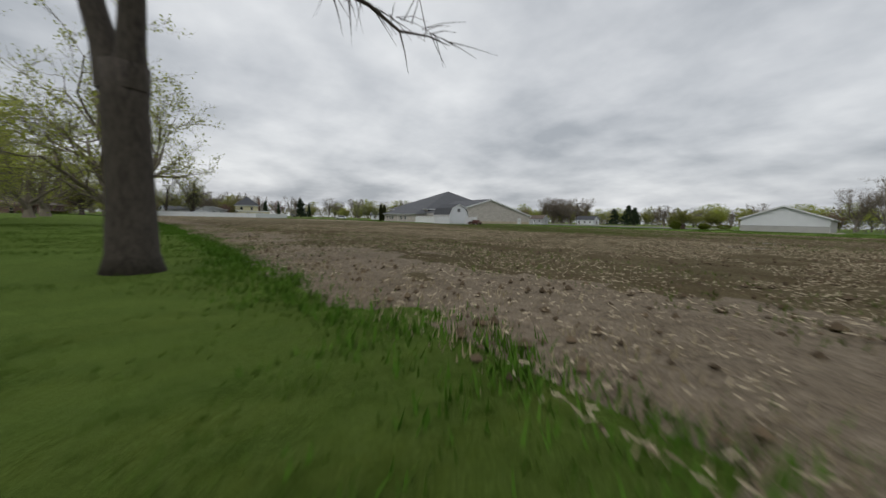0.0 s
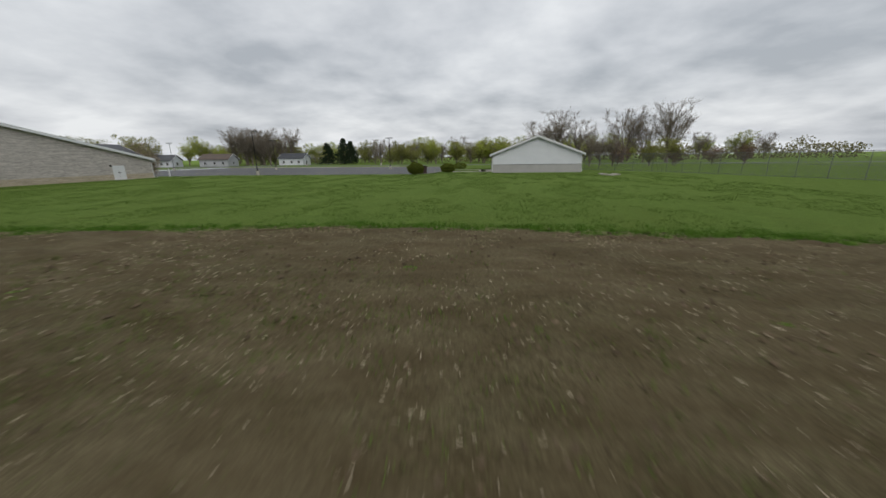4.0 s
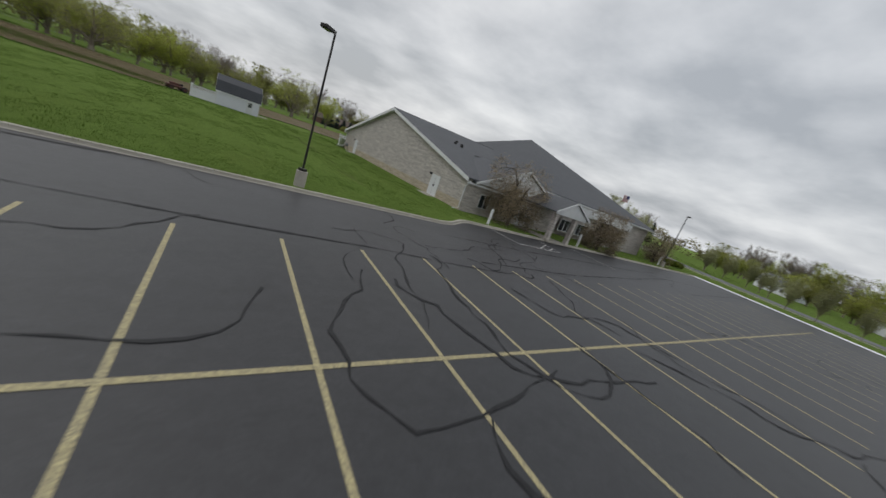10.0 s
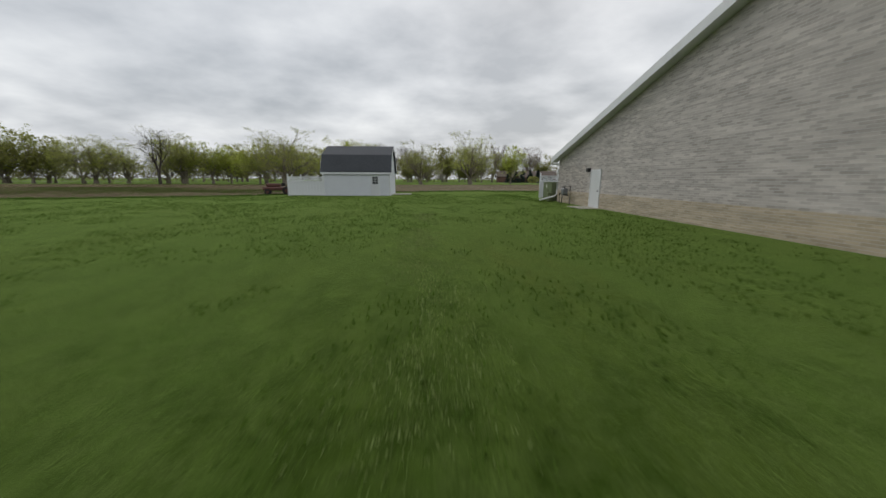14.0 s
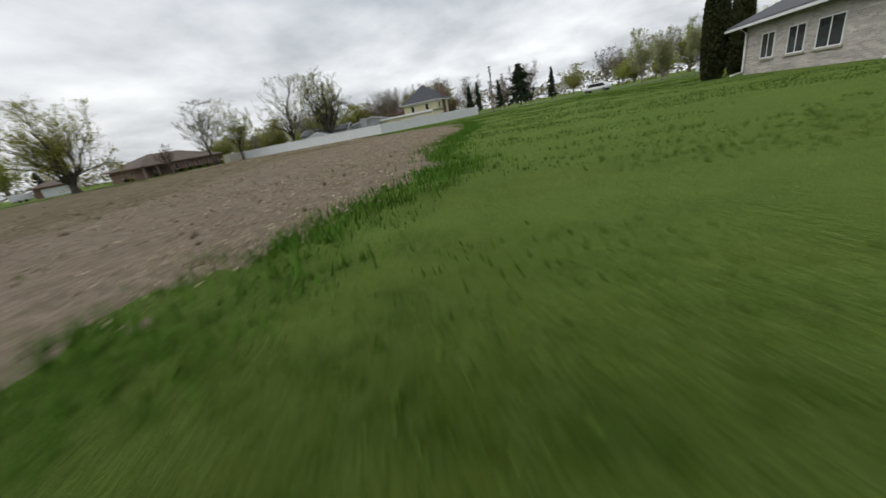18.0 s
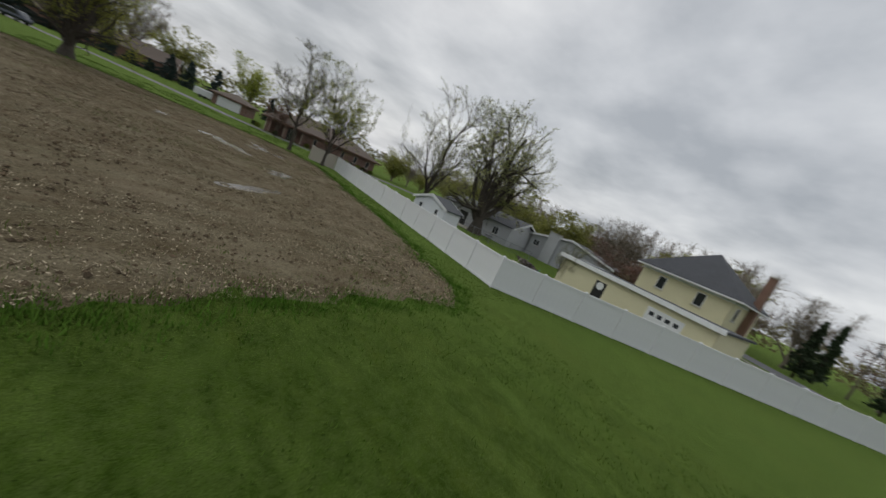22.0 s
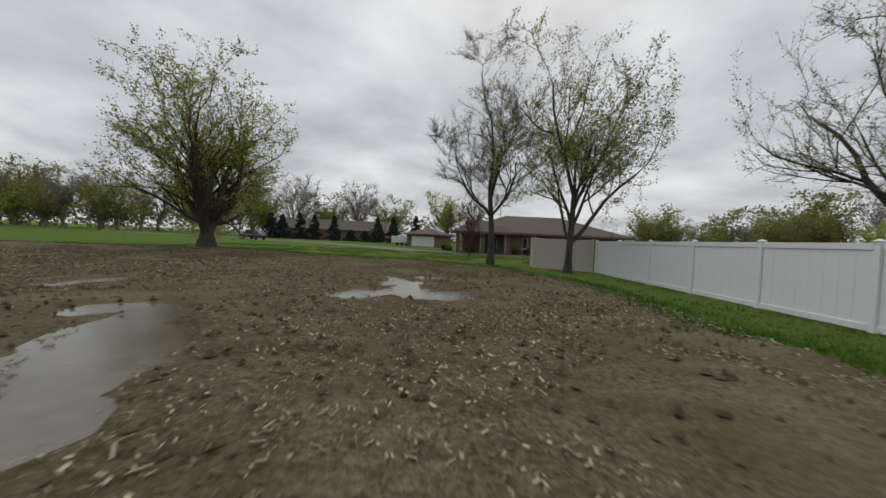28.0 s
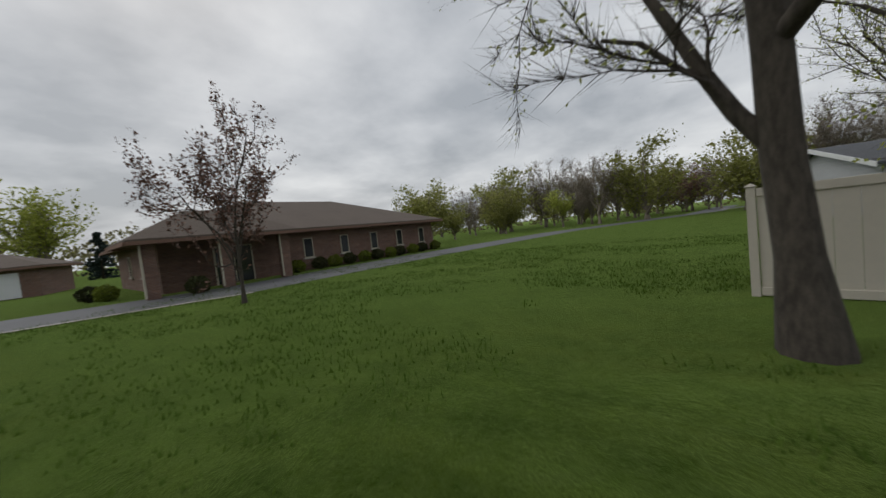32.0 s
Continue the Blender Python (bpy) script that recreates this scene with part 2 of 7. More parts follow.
M_GREEN_BOX = material("olive_cabinet_paint", (0.15, 0.185, 0.085), 0.5, grain=[(0.8, (0.12, 0.15, 0.07), 0.6, ONE), (8, (0.17, 0.2, 0.11), 0.4, ONE)])
M_GREY_METAL = material("grey_sheet_metal", (0.24, 0.25, 0.26), 0.45, metal=0.6, grain=[(2, (0.16, 0.165, 0.17), 0.6, ONE)])
M_DUMP = material("brown_dumpster_paint", (0.060, 0.034, 0.028), 0.55, grain=[(1.5, (0.04, 0.025, 0.02), 0.7, ONE), (12, (0.09, 0.05, 0.035), 0.5, ONE)])
M_YELLOW = material("pale_yellow_siding", (0.66, 0.62, 0.40), 0.65, grain=[(0.5, (0.58, 0.54, 0.34), 0.5, ONE), (7, (0.6, 0.56, 0.37), 0.4, (0.2, 0.2, 3))])
M_GSIDING = material("pale_grey_siding", (0.47, 0.48, 0.49), 0.65, grain=[(0.5, (0.40, 0.41, 0.42), 0.6, ONE)])
M_RBRICK = material("red_brown_brick_far", (0.20, 0.115, 0.082), 0.9, grain=[(1, (0.15, 0.085, 0.06), 0.7, ONE), (14, (0.27, 0.17, 0.13), 0.5, (1, 1, 3))], bump=0.006, bump_scale=20)
M_BARK = material("grey_brown_bark", (0.055, 0.046, 0.036), 0.95, grain=[(3, (0.032, 0.026, 0.021), 0.8, (1, 1, 0.25)), (18, (0.12, 0.10, 0.08), 0.6, (1, 1, 0.3))], bump=0.03, bump_scale=14)
M_PBARK = material("pale_twig_bark", (0.25, 0.215, 0.165), 0.95, grain=[(3, (0.17, 0.145, 0.11), 0.8, (1, 1, 0.25))])
M_DBARK = material("dark_twig_bark", (0.050, 0.040, 0.033), 0.95, grain=[(6, (0.09, 0.075, 0.06), 0.6, ONE)])
M_RUST = material("rusty_red_paint", (0.105, 0.030, 0.024), 0.6, grain=[(3, (0.06, 0.03, 0.02), 0.8, ONE), (20, (0.16, 0.06, 0.04), 0.5, ONE)])
M_TYRE = material("black_rubber", (0.02, 0.02, 0.02), 0.85, grain=[(8, (0.04, 0.038, 0.035), 0.5, ONE)])
M_WOOD = material("weathered_pole_wood", (0.20, 0.165, 0.13), 0.9, grain=[(5, (0.13, 0.105, 0.08), 0.8, (1, 1, 0.1))], bump=0.01, bump_scale=20)
M_RED = material("red_cloth", (0.45, 0.05, 0.06), 0.8, grain=[(4, (0.35, 0.04, 0.05), 0.5, ONE)])
M_GROOF = material("green_metal_roof", (0.06, 0.17, 0.12), 0.5, grain=[(0.6, (0.045, 0.13, 0.095), 0.6, ONE)])
M_BLUE = material("blue_cloth", (0.04, 0.06, 0.18), 0.8, grain=[(4, (0.03, 0.04, 0.13), 0.5, ONE)])
M_TEAL = material("teal_plastic", (0.02, 0.28, 0.26), 0.5, grain=[(4, (0.02, 0.2, 0.19), 0.5, ONE)])
M_CARW = material("white_car_paint", (0.70, 0.71, 0.72), 0.25, grain=[(2, (0.6, 0.61, 0.62), 0.5, ONE)])
M_CARG = material("grey_blue_car_paint", (0.075, 0.085, 0.10), 0.25, metal=0.4, grain=[(2, (0.055, 0.06, 0.075), 0.5, ONE)])
M_CREAM = material("cream_stone_trim", (0.52, 0.48, 0.38), 0.8, grain=[(2, (0.44, 0.4, 0.31), 0.6, ONE)])


def leaf_material(name, base, other, rough=0.7, translucent=0.25):
    """Leaves: tone by island, with a little light passing through."""
    m = bpy.data.materials.new(name)
    m.use_nodes = True
    nt = m.node_tree
    n, l = nt.nodes.new, nt.links.new
    bsdf, out = nt.nodes["Principled BSDF"], nt.nodes["Material Output"]
    geo, info, mix, hsv = n("ShaderNodeNewGeometry"), n("ShaderNodeObjectInfo"), n("ShaderNodeMix"), n("ShaderNodeHueSaturation")
    mix.data_type = "RGBA"
    mix.inputs[6].default_value, mix.inputs[7].default_value = (*base, 1), (*other, 1)
    l(geo.outputs["Random Per Island"], mix.inputs[0])
    rng = n("ShaderNodeMapRange")
    rng.inputs[3].default_value, rng.inputs[4].default_value = 0.8, 1.2
    l(info.outputs["Random"], rng.inputs[0]); l(rng.outputs[0], hsv.inputs["Value"]); l(mix.outputs[2], hsv.inputs["Color"])
    l(hsv.outputs[0], bsdf.inputs["Base Color"])
    bsdf.inputs["Roughness"].default_value = rough
    bsdf.inputs["Specular IOR Level"].default_value = 0.25
    tr, ms = n("ShaderNodeBsdfTranslucent"), n("ShaderNodeMixShader")
    l(hsv.outputs[0], tr.inputs[0])
    ms.inputs[0].default_value = translucent
    l(bsdf.outputs[0], ms.inputs[1]); l(tr.outputs[0], ms.inputs[2]); l(ms.outputs[0], out.inputs[0])
    return m


M_STRAW = leaf_material("maize_straw", (0.56, 0.48, 0.34), (0.13, 0.10, 0.06), 0.9, 0.1)
M_CLOD = leaf_material("soil_clod", (0.21, 0.155, 0.098), (0.085, 0.062, 0.038), 0.95, 0.0)
M_BLADE = leaf_material("lawn_blades", (0.14, 0.225, 0.035), (0.075, 0.14, 0.015), 0.9, 0.4)
L_SPRING = leaf_material("young_green_leaf", (0.5, 0.53, 0.12), (0.31, 0.36, 0.07), translucent=0.5)
L_MAPLE = leaf_material("olive_maple_bud", (0.42, 0.41, 0.085), (0.25, 0.265, 0.05), translucent=0.45)
L_ELM = leaf_material("elm_seed_leaf", (0.42, 0.43, 0.16), (0.27, 0.3, 0.1), translucent=0.45)
L_TWIG = leaf_material("bare_twig_haze", (0.24, 0.2, 0.15), (0.14, 0.115, 0.088), translucent=0.2)
L_BUSHY = leaf_material("hedge_leaf", (0.2, 0.235, 0.03), (0.1, 0.135, 0.016), translucent=0.3)
L_YEW = leaf_material("arborvitae_leaf", (0.062, 0.068, 0.02), (0.03, 0.036, 0.012), translucent=0.1)
L_PINE = leaf_material("pine_needle", (0.045, 0.07, 0.03), (0.022, 0.036, 0.017), translucent=0.05)
L_SPRUCE = leaf_material("blue_spruce_needle", (0.06, 0.085, 0.075), (0.03, 0.046, 0.04), translucent=0.05)
L_PEAR = leaf_material("pear_blossom_leaf", (0.44, 0.44, 0.25), (0.25, 0.28, 0.1), translucent=0.4)
L_CHERRY = leaf_material("faded_cherry_blossom", (0.55, 0.43, 0.33), (0.30, 0.26, 0.13), translucent=0.35)
L_RED = leaf_material("dark_red_leaf", (0.30, 0.17, 0.13), (0.09, 0.05, 0.036), translucent=0.2)
L_WHITE = leaf_material("white_blossom", (0.7, 0.66, 0.6), (0.42, 0.4, 0.3), translucent=0.3)
L_REED = leaf_material("dry_reed", (0.46, 0.39, 0.25), (0.26, 0.22, 0.12))
L_CLIP = leaf_material("grass_clipping", (0.30, 0.36, 0.13), (0.15, 0.21, 0.05))
L_WOOD = leaf_material("far_wood_haze", (0.3, 0.29, 0.11), (0.17, 0.15, 0.09), translucent=0.4)
L_OLIVE = leaf_material("wood_edge_leaf", (0.37, 0.37, 0.11), (0.22, 0.235, 0.06), translucent=0.45)


def brick_material(name, c1, c2, mortar, width=0.21, height=0.0667, rough=0.9):
    """Bond of bricks that follows the wall's own x-y run and its height."""
    m = bpy.data.materials.new(name)
    m.use_nodes = True
    nt = m.node_tree
    n, l = nt.nodes.new, nt.links.new
    bsdf = nt.nodes["Principled BSDF"]
    tc, sep, com, add = n("ShaderNodeTexCoord"), n("ShaderNodeSeparateXYZ"), n("ShaderNodeCombineXYZ"), n("ShaderNodeMath")
    l(tc.outputs["Object"], sep.inputs[0])
    l(sep.outputs[0], add.inputs[0]); l(sep.outputs[1], add.inputs[1])
    l(add.outputs[0], com.inputs[0]); l(sep.outputs[2], com.inputs[1])
    br = n("ShaderNodeTexBrick")
    l(com.outputs[0], br.inputs["Vector"])
    br.inputs["Color1"].default_value, br.inputs["Color2"].default_value, br.inputs["Mortar"].default_value = (*c1, 1), (*c2, 1), (*mortar, 1)
    br.inputs["Scale"].default_value = 1.0
    br.inputs["Brick Width"].default_value, br.inputs["Row Height"].default_value, br.inputs["Mortar Size"].default_value = width, height, 0.007
    br.inputs["Mortar Smooth"].default_value = 0.2
    noise_, mix = n("ShaderNodeTexNoise"), n("ShaderNodeMix")
    noise_.inputs["Scale"].default_value, noise_.inputs["Detail"].default_value = 0.6, 6
    lay = n("ShaderNodeMapping")
    lay.inputs["Scale"].default_value = (0.9, 7.0, 1)
    l(com.outputs[0], lay.inputs[0]); l(lay.outputs[0], noise_.inputs["Vector"])
    mix.data_type, mix.blend_type = "RGBA", "MULTIPLY"
    rng = n("ShaderNodeMapRange")
    rng.inputs[1].default_value, rng.inputs[2].default_value, rng.inputs[3].default_value, rng.inputs[4].default_value = 0.35, 0.65, 0.84, 1.12
    l(noise_.outputs[0], rng.inputs[0])
    mix.inputs[0].default_value = 1.0
    l(br.outputs[0], mix.inputs[6]); l(rng.outputs[0], mix.inputs[7])
    l(mix.outputs[2], bsdf.inputs["Base Color"])
    bp, inv = n("ShaderNodeBump"), n("ShaderNodeMath")
    inv.operation, inv.inputs[0].default_value = "SUBTRACT", 1.0
    l(br.outputs["Fac"], inv.inputs[1]); l(inv.outputs[0], bp.inputs["Height"])
    bp.inputs["Strength"].default_value, bp.inputs["Distance"].default_value = 0.8, 0.012
    l(bp.outputs[0], bsdf.inputs["Normal"])
    bsdf.inputs["Roughness"].default_value = rough
    return m


M_BRICK = brick_material("pale_grey_brick", (0.60, 0.55, 0.50), (0.40, 0.362, 0.325), (0.62, 0.59, 0.55), 0.30, 0.085)
M_TBRICK = brick_material("tan_base_brick", (0.56, 0.47, 0.34), (0.42, 0.345, 0.24), (0.56, 0.51, 0.43), 0.30, 0.085)
M_BRICKPIECE = material("pale_brick_piece", (0.47, 0.425, 0.38), 0.9, grain=[(9, (0.36, 0.32, 0.285), 0.7, ONE), (60, (0.55, 0.51, 0.46), 0.5, ONE)], bump=0.003, bump_scale=60, random_tone=0.3)
M_SBRICK = brick_material("brown_brick", (0.22, 0.125, 0.09), (0.15, 0.085, 0.065), (0.26, 0.21, 0.18))


def darker_east():
    """The soil colour is multiplied darker and yellower in the field's eastern half than at its western end."""
    nt = M_SOIL.node_tree
    n, l = nt.nodes.new, nt.links.new
    bsdf = nt.nodes["Principled BSDF"]
    src = bsdf.inputs["Base Color"].links[0].from_socket
    tc, sep, rng, mix = n("ShaderNodeTexCoord"), n("ShaderNodeSeparateXYZ"), n("ShaderNodeMapRange"), n("ShaderNodeMix")
    l(tc.outputs["Object"], sep.inputs[0]); l(sep.outputs[0], rng.inputs[0])
    rng.inputs[1].default_value, rng.inputs[2].default_value = -60.0, -20.0
    mix.data_type, mix.blend_type = "RGBA", "MULTIPLY"
    l(rng.outputs[0], mix.inputs[0]); l(src, mix.inputs[6])
    mix.inputs[7].default_value = (0.72, 0.70, 0.60, 1)
    l(mix.outputs[2], bsdf.inputs["Base Color"])


darker_east()

# ---- building helpers ----
G = 0.15    # level of lawn and field
LOT = 0.0   # level of the car park


def thing(name, label, category, x=0.0, y=0.0, z=0.0, turn=0.0, group="", kind=""):
    ob = new(name)
    ob.empty_display_size = 0.3
    ob.matrix_basis = pose(x, y, z, 0, 0, turn)
    return tagged(ob, label, category, group, kind)


def part(name, bm, mat, parent, label="", smooth=False):
    """Links a bmesh, or (verts, faces), as one mesh object under a thing or a part."""
    me = bpy.data.meshes.new(name)
    if isinstance(bm, tuple):
        me.from_pydata(bm[0], [], bm[1])
    else:
        bm.to_mesh(me)
        bm.free()
    me.materials.append(mat)
    if smooth:
        me.polygons.foreach_set("use_smooth", [True] * len(me.polygons))
    ob = new(name, me)
    ob.parent = parent
    return tagged(ob, label)


def share(name, mesh, parent, m, label=""):
    ob = new(name, mesh)
    ob.parent = parent
    ob.matrix_basis = m
    return tagged(ob, label)


def box(x0, x1, y0, y1, z0, z1, bevel=0.0, bm=None):
    own = bmesh.new()
    v = [own.verts.new((x, y, z)) for z in (z0, z1) for x, y in ((x0, y0), (x1, y0), (x1, y1), (x0, y1))]
    for f in ((3, 2, 1, 0), (4, 5, 6, 7), (0, 1, 5, 4), (1, 2, 6, 5), (2, 3, 7, 6), (3, 0, 4, 7)):
        own.faces.new([v[k] for k in f])
    if bevel:
        bmesh.ops.bevel(own, geom=own.edges[:], offset=bevel, segments=1, affect="EDGES")
    if bm is None:
        return own
    join(bm, own)
    return bm


def join(bm, own):
    """Adds the faces of one bmesh to another."""
    made = {v: bm.verts.new(v.co) for v in own.verts}
    for f in own.faces:
        bm.faces.new([made[v] for v in f.verts])
    own.free()
    return bm


def slab(points, depth, bm=None):
    """A flat polygon (list of 3D corners) given thickness along the vector depth."""
    bm = bm or bmesh.new()
    a = [bm.verts.new(p) for p in points]
    b = [bm.verts.new(Vector(p) + Vector(depth)) for p in points]
    bm.faces.new(a)
    bm.faces.new(b[::-1])
    for i in range(len(a)):
        j = (i + 1) % len(a)
        bm.faces.new((a[j], a[i], b[i], b[j]))
    bmesh.ops.recalc_face_normals(bm, faces=bm.faces[:])
    return bm


def tube(path, radii, n=8, bm=None, cap=True):
    """A round bar along 3D points."""
    bm = bm or bmesh.new()
    rings = []
    path = [Vector(p) for p in path]
    for i, p in enumerate(path):
        d = (path[min(i + 1, len(path) - 1)] - path[max(i - 1, 0)]).normalized()
        side = d.orthogonal().normalized() if abs(d.z) < 0.99 else Vector((1, 0, 0))
        up = d.cross(side)
        r = radii[i] if isinstance(radii, (list, tuple)) else radii
        rings.append([bm.verts.new(p + r * (math.cos(2 * math.pi * k / n) * side + math.sin(2 * math.pi * k / n) * up)) for k in range(n)])
    for a, b in zip(rings, rings[1:]):
        for k in range(n):
            bm.faces.new((a[k], a[(k + 1) % n], b[(k + 1) % n], b[k]))
    if cap:
        bm.faces.new(rings[0][::-1])
        bm.faces.new(rings[-1])
    return bm


def disc(x, y, z, r, h, n=16, bm=None):
    return tube([(x, y, z), (x, y, z + h)], r, n, bm)


def lap_wall(x0, x1, z0, top, y=0.0, step=0.11, thick=0.1, bm=None):
    """Lap siding in the plane y, seen from -y: each course leans out at its foot. top: height as a function of x."""
    bm = bm or bmesh.new()
    xs = sorted({x0, x1, *[x0 + (x1 - x0) * k / 12 for k in range(13)]})
    zmax = max(top(x) for x in xs)
    z, last = z0, None
    while z < zmax - 1e-4:
        zt = min(z + step, zmax)
        run = [x for x in np.linspace(x0, x1, 97) if top(x) >= z + 0.5 * (zt - z)]
        if run:
            a, b = min(run), max(run)
            v = [bm.verts.new(p) for p in ((a, y - 0.05, z), (b, y - 0.05, z), (b, y - 0.004, zt), (a, y - 0.004, zt))]
            bm.faces.new(v)
            if last:
                bm.faces.new((v[1], v[0], last[3], last[2]))
            last = v
        z += step
    pts = [(x, y + 0.001, z0) for x in (x0, x1)] + [(x, y + 0.001, top(x)) for x in reversed(xs)]
    slab(pts, (0, thick, 0), bm)
    return bm


def window(parent, name, x0, x1, z0, z1, y, lights=2, frame_mat=None, out=0.05, sill=True):
    """A window set in a wall seen from -y: frame, panes and sill."""
    w = thing(name, "", "")
    for key in list(w.keys()):
        del w[key]
    w.parent = parent
    fm = frame_mat or M_WHITE
    bm = bmesh.new()
    f = 0.06
    box(x0, x1, y - out, y + 0.06, z1 - f, z1, 0.006, bm)
    box(x0, x1, y - out, y + 0.06, z0, z0 + f, 0.006, bm)
    box(x0, x0 + f, y - out, y + 0.06, z0 + f, z1 - f, 0, bm)
    box(x1 - f, x1, y - out, y + 0.06, z0 + f, z1 - f, 0, bm)
    for k in range(1, lights):
        xm = x0 + (x1 - x0) * k / lights
        box(xm - 0.03, xm + 0.03, y - out + 0.008, y + 0.05, z0 + f, z1 - f, 0, bm)
    part("window_frame", bm, fm, w)
    for k in range(lights):
        a, b = x0 + (x1 - x0) * k / lights, x0 + (x1 - x0) * (k + 1) / lights
        part("pane", box(a + 0.03, b - 0.03, y - out + 0.022, y - out + 0.034, z0 + f, z1 - f), M_GLASS, w)
    if sill:
        part("window_sill", box(x0 - 0.08, x1 + 0.08, y - out - 0.05, y + 0.04, z0 - 0.09, z0 - 0.002, 0.008), M_CONC, w)
    return w


# ---- trees ----
def tree_parts(seed, height, trunk, fork=0.25, spread=0.55, levels=4, leaves=3000, leaf=0.12, limbs=4, droop=0.0, upright=0.5, crown_from=0.3, clump=0.35, sides=6, twigs=0, twig=0.45):
    """Vertices and faces of a bare tree and of its leaves. upright: how much limbs bend upwards."""
    rng = np.random.default_rng(seed)
    wv, wf, tips = [], [], []

    def ring(p, d, r, n):
        side = np.cross(d, (0.31, 0.17, 0.93) if abs(d[2]) < 0.9 else (1, 0, 0))
        side /= np.linalg.norm(side)
        up = np.cross(d, side)
        base = len(wv)
        for k in range(n):
            a = 2 * math.pi * k / n
            wv.append(tuple(p + r * (math.cos(a) * side + math.sin(a) * up)))
        return base

    def limb(p, d, length, r, level):
        n = sides if level < 2 else 4 if level < 3 else 3
        steps = 5 if level < 2 else 4 if level < 3 else 3
        last, pts = ring(p, d, r, n), [(p, d, r)]
        end = r * (0.45 if level else 0.62)
        for s in range(1, steps + 1):
            bend = rng.normal(0, (0.10 + 0.05 * level) if level else 0.03, 3)
            bend[2] += upright * 0.22 if level else 0.0
            if level >= 2:
                bend[2] -= droop * 0.5
            d = d + bend
            d = d / np.linalg.norm(d)
            p = p + d * length / steps
            rr = r + (end - r) * s / steps
            here = ring(p, d, rr, n)
            for k in range(n):
                wf.append((last + k, last + (k + 1) % n, here + (k + 1) % n, here + k))
            last = here
            pts.append((p, d, rr))
        if level >= levels - 2:
            for (qa, da, _), (qb, db, _) in zip(pts, pts[1:]):
                tips.extend((qa + (qb - qa) * u, db) for u in (0.33, 0.66, 1.0))
        if level >= levels - 1:
            return
        count = limbs if level == 0 else int(rng.integers(3, 6))
        for c in range(count):
            at = (steps - 1 - c % 3) if level == 0 else 1 + int(rng.integers(0, steps))
            at = min(max(at, 1), steps)
            q, dd, rq = pts[at]
            turn = 2 * math.pi * (c / count) + rng.uniform(-0.6, 0.6)
            lean = spread * rng.uniform(0.7, 1.25) * (1.0 if level else 0.85)
            side = np.cross(dd, (0.2, 0.1, 1) if abs(dd[2]) < 0.9 else (1, 0, 0))
            side /= np.linalg.norm(side)
            up = np.cross(dd, side)
            nd = math.cos(lean) * dd + math.sin(lean) * (math.cos(turn) * side + math.sin(turn) * up)
            limb(q, nd / np.linalg.norm(nd), length * rng.uniform(0.55, 0.85) * (1.0 if level else (1 - fork) / fork * 0.62), rq * rng.uniform(0.5, 0.72), level + 1)
        if level == 0:
            q, dd, rq = pts[-1]
            limb(q, dd, length * (1 - fork) / fork * 0.6, rq * 0.85, 1)

    limb(np.array((0.0, 0, -0.05)), np.array((0.0, 0, 1)), height * fork, trunk, 0)
    wv_a = np.array(wv)
    # scale so that the top stands at the wanted height
    k = height / max(float(np.percentile(wv_a[:, 2], 98.5)), 0.1)
    low = wv_a[:, 2] < height * fork
    wv_a[:, 2] *= k
    tp = np.array([t[0] for t in tips]) * (1, 1, k)
    # stray shoots are drawn back into the crown
    out = float(np.percentile(np.hypot(wv_a[:, 0], wv_a[:, 1]), 90))
    for pts in (wv_a, tp):
        pts[:, 2] = np.where(pts[:, 2] > height * 0.92, height * 0.92 + (pts[:, 2] - height * 0.92) * 0.25, pts[:, 2])
        far = np.hypot(pts[:, 0], pts[:, 1])
        pts[:, :2] *= np.where(far > out, (out + (far - out) * 0.25) / np.maximum(far, 1e-6), 1.0)[:, None]
    # roots flare
    foot = np.clip(1 - wv_a[:, 2] / (trunk * 3.0), 0, 1)[:, None]
    wv_a[:, :2] *= 1 + 0.45 * foot * low[:, None]
    keep = tp[tp[:, 2] > height * crown_from] if len(tp) else tp
    lv, lf = leaf_cards(rng, keep, leaves, leaf, clump, droop)
    if twigs:
        # fine shoots off the outer branches
        dirs = np.array([t[1] for t in tips])
        pick = rng.integers(0, len(tp), twigs)
        p = tp[pick]
        d = dirs[pick] + rng.normal(0, 0.55, (twigs, 3)) + (0, 0, 0.25 - 0.9 * droop)
        d /= np.linalg.norm(d, axis=1)[:, None]
        w = np.cross(d, rng.normal(0, 1, (twigs, 3))); w /= np.linalg.norm(w, axis=1)[:, None]
        ln = twig * rng.uniform(0.5, 1.3, (twigs, 1))
        tv = np.stack([p - w * 0.009 * twig, p + w * 0.009 * twig, p + d * ln], 1).reshape(-1, 3)
        base = len(wv_a)
        wv_a = np.concatenate([wv_a, tv])
        wf = wf + (base + np.arange(3 * twigs).reshape(-1, 3)).tolist()
        if len(lv):
            # half of the leaves sit out on the shoots
            h = len(lv) // 8
            q = rng.integers(0, twigs, h)
            shift = (p[q] + d[q] * ln[q] * rng.uniform(0.2, 1, (h, 1)))
            la = np.array(lv).reshape(-1, 4, 3)
            la[:h] += (shift - la[:h].mean(1))[:, None]
            lv = la.reshape(-1, 3).tolist()
    return (wv_a.tolist(), wf), (lv, lf)


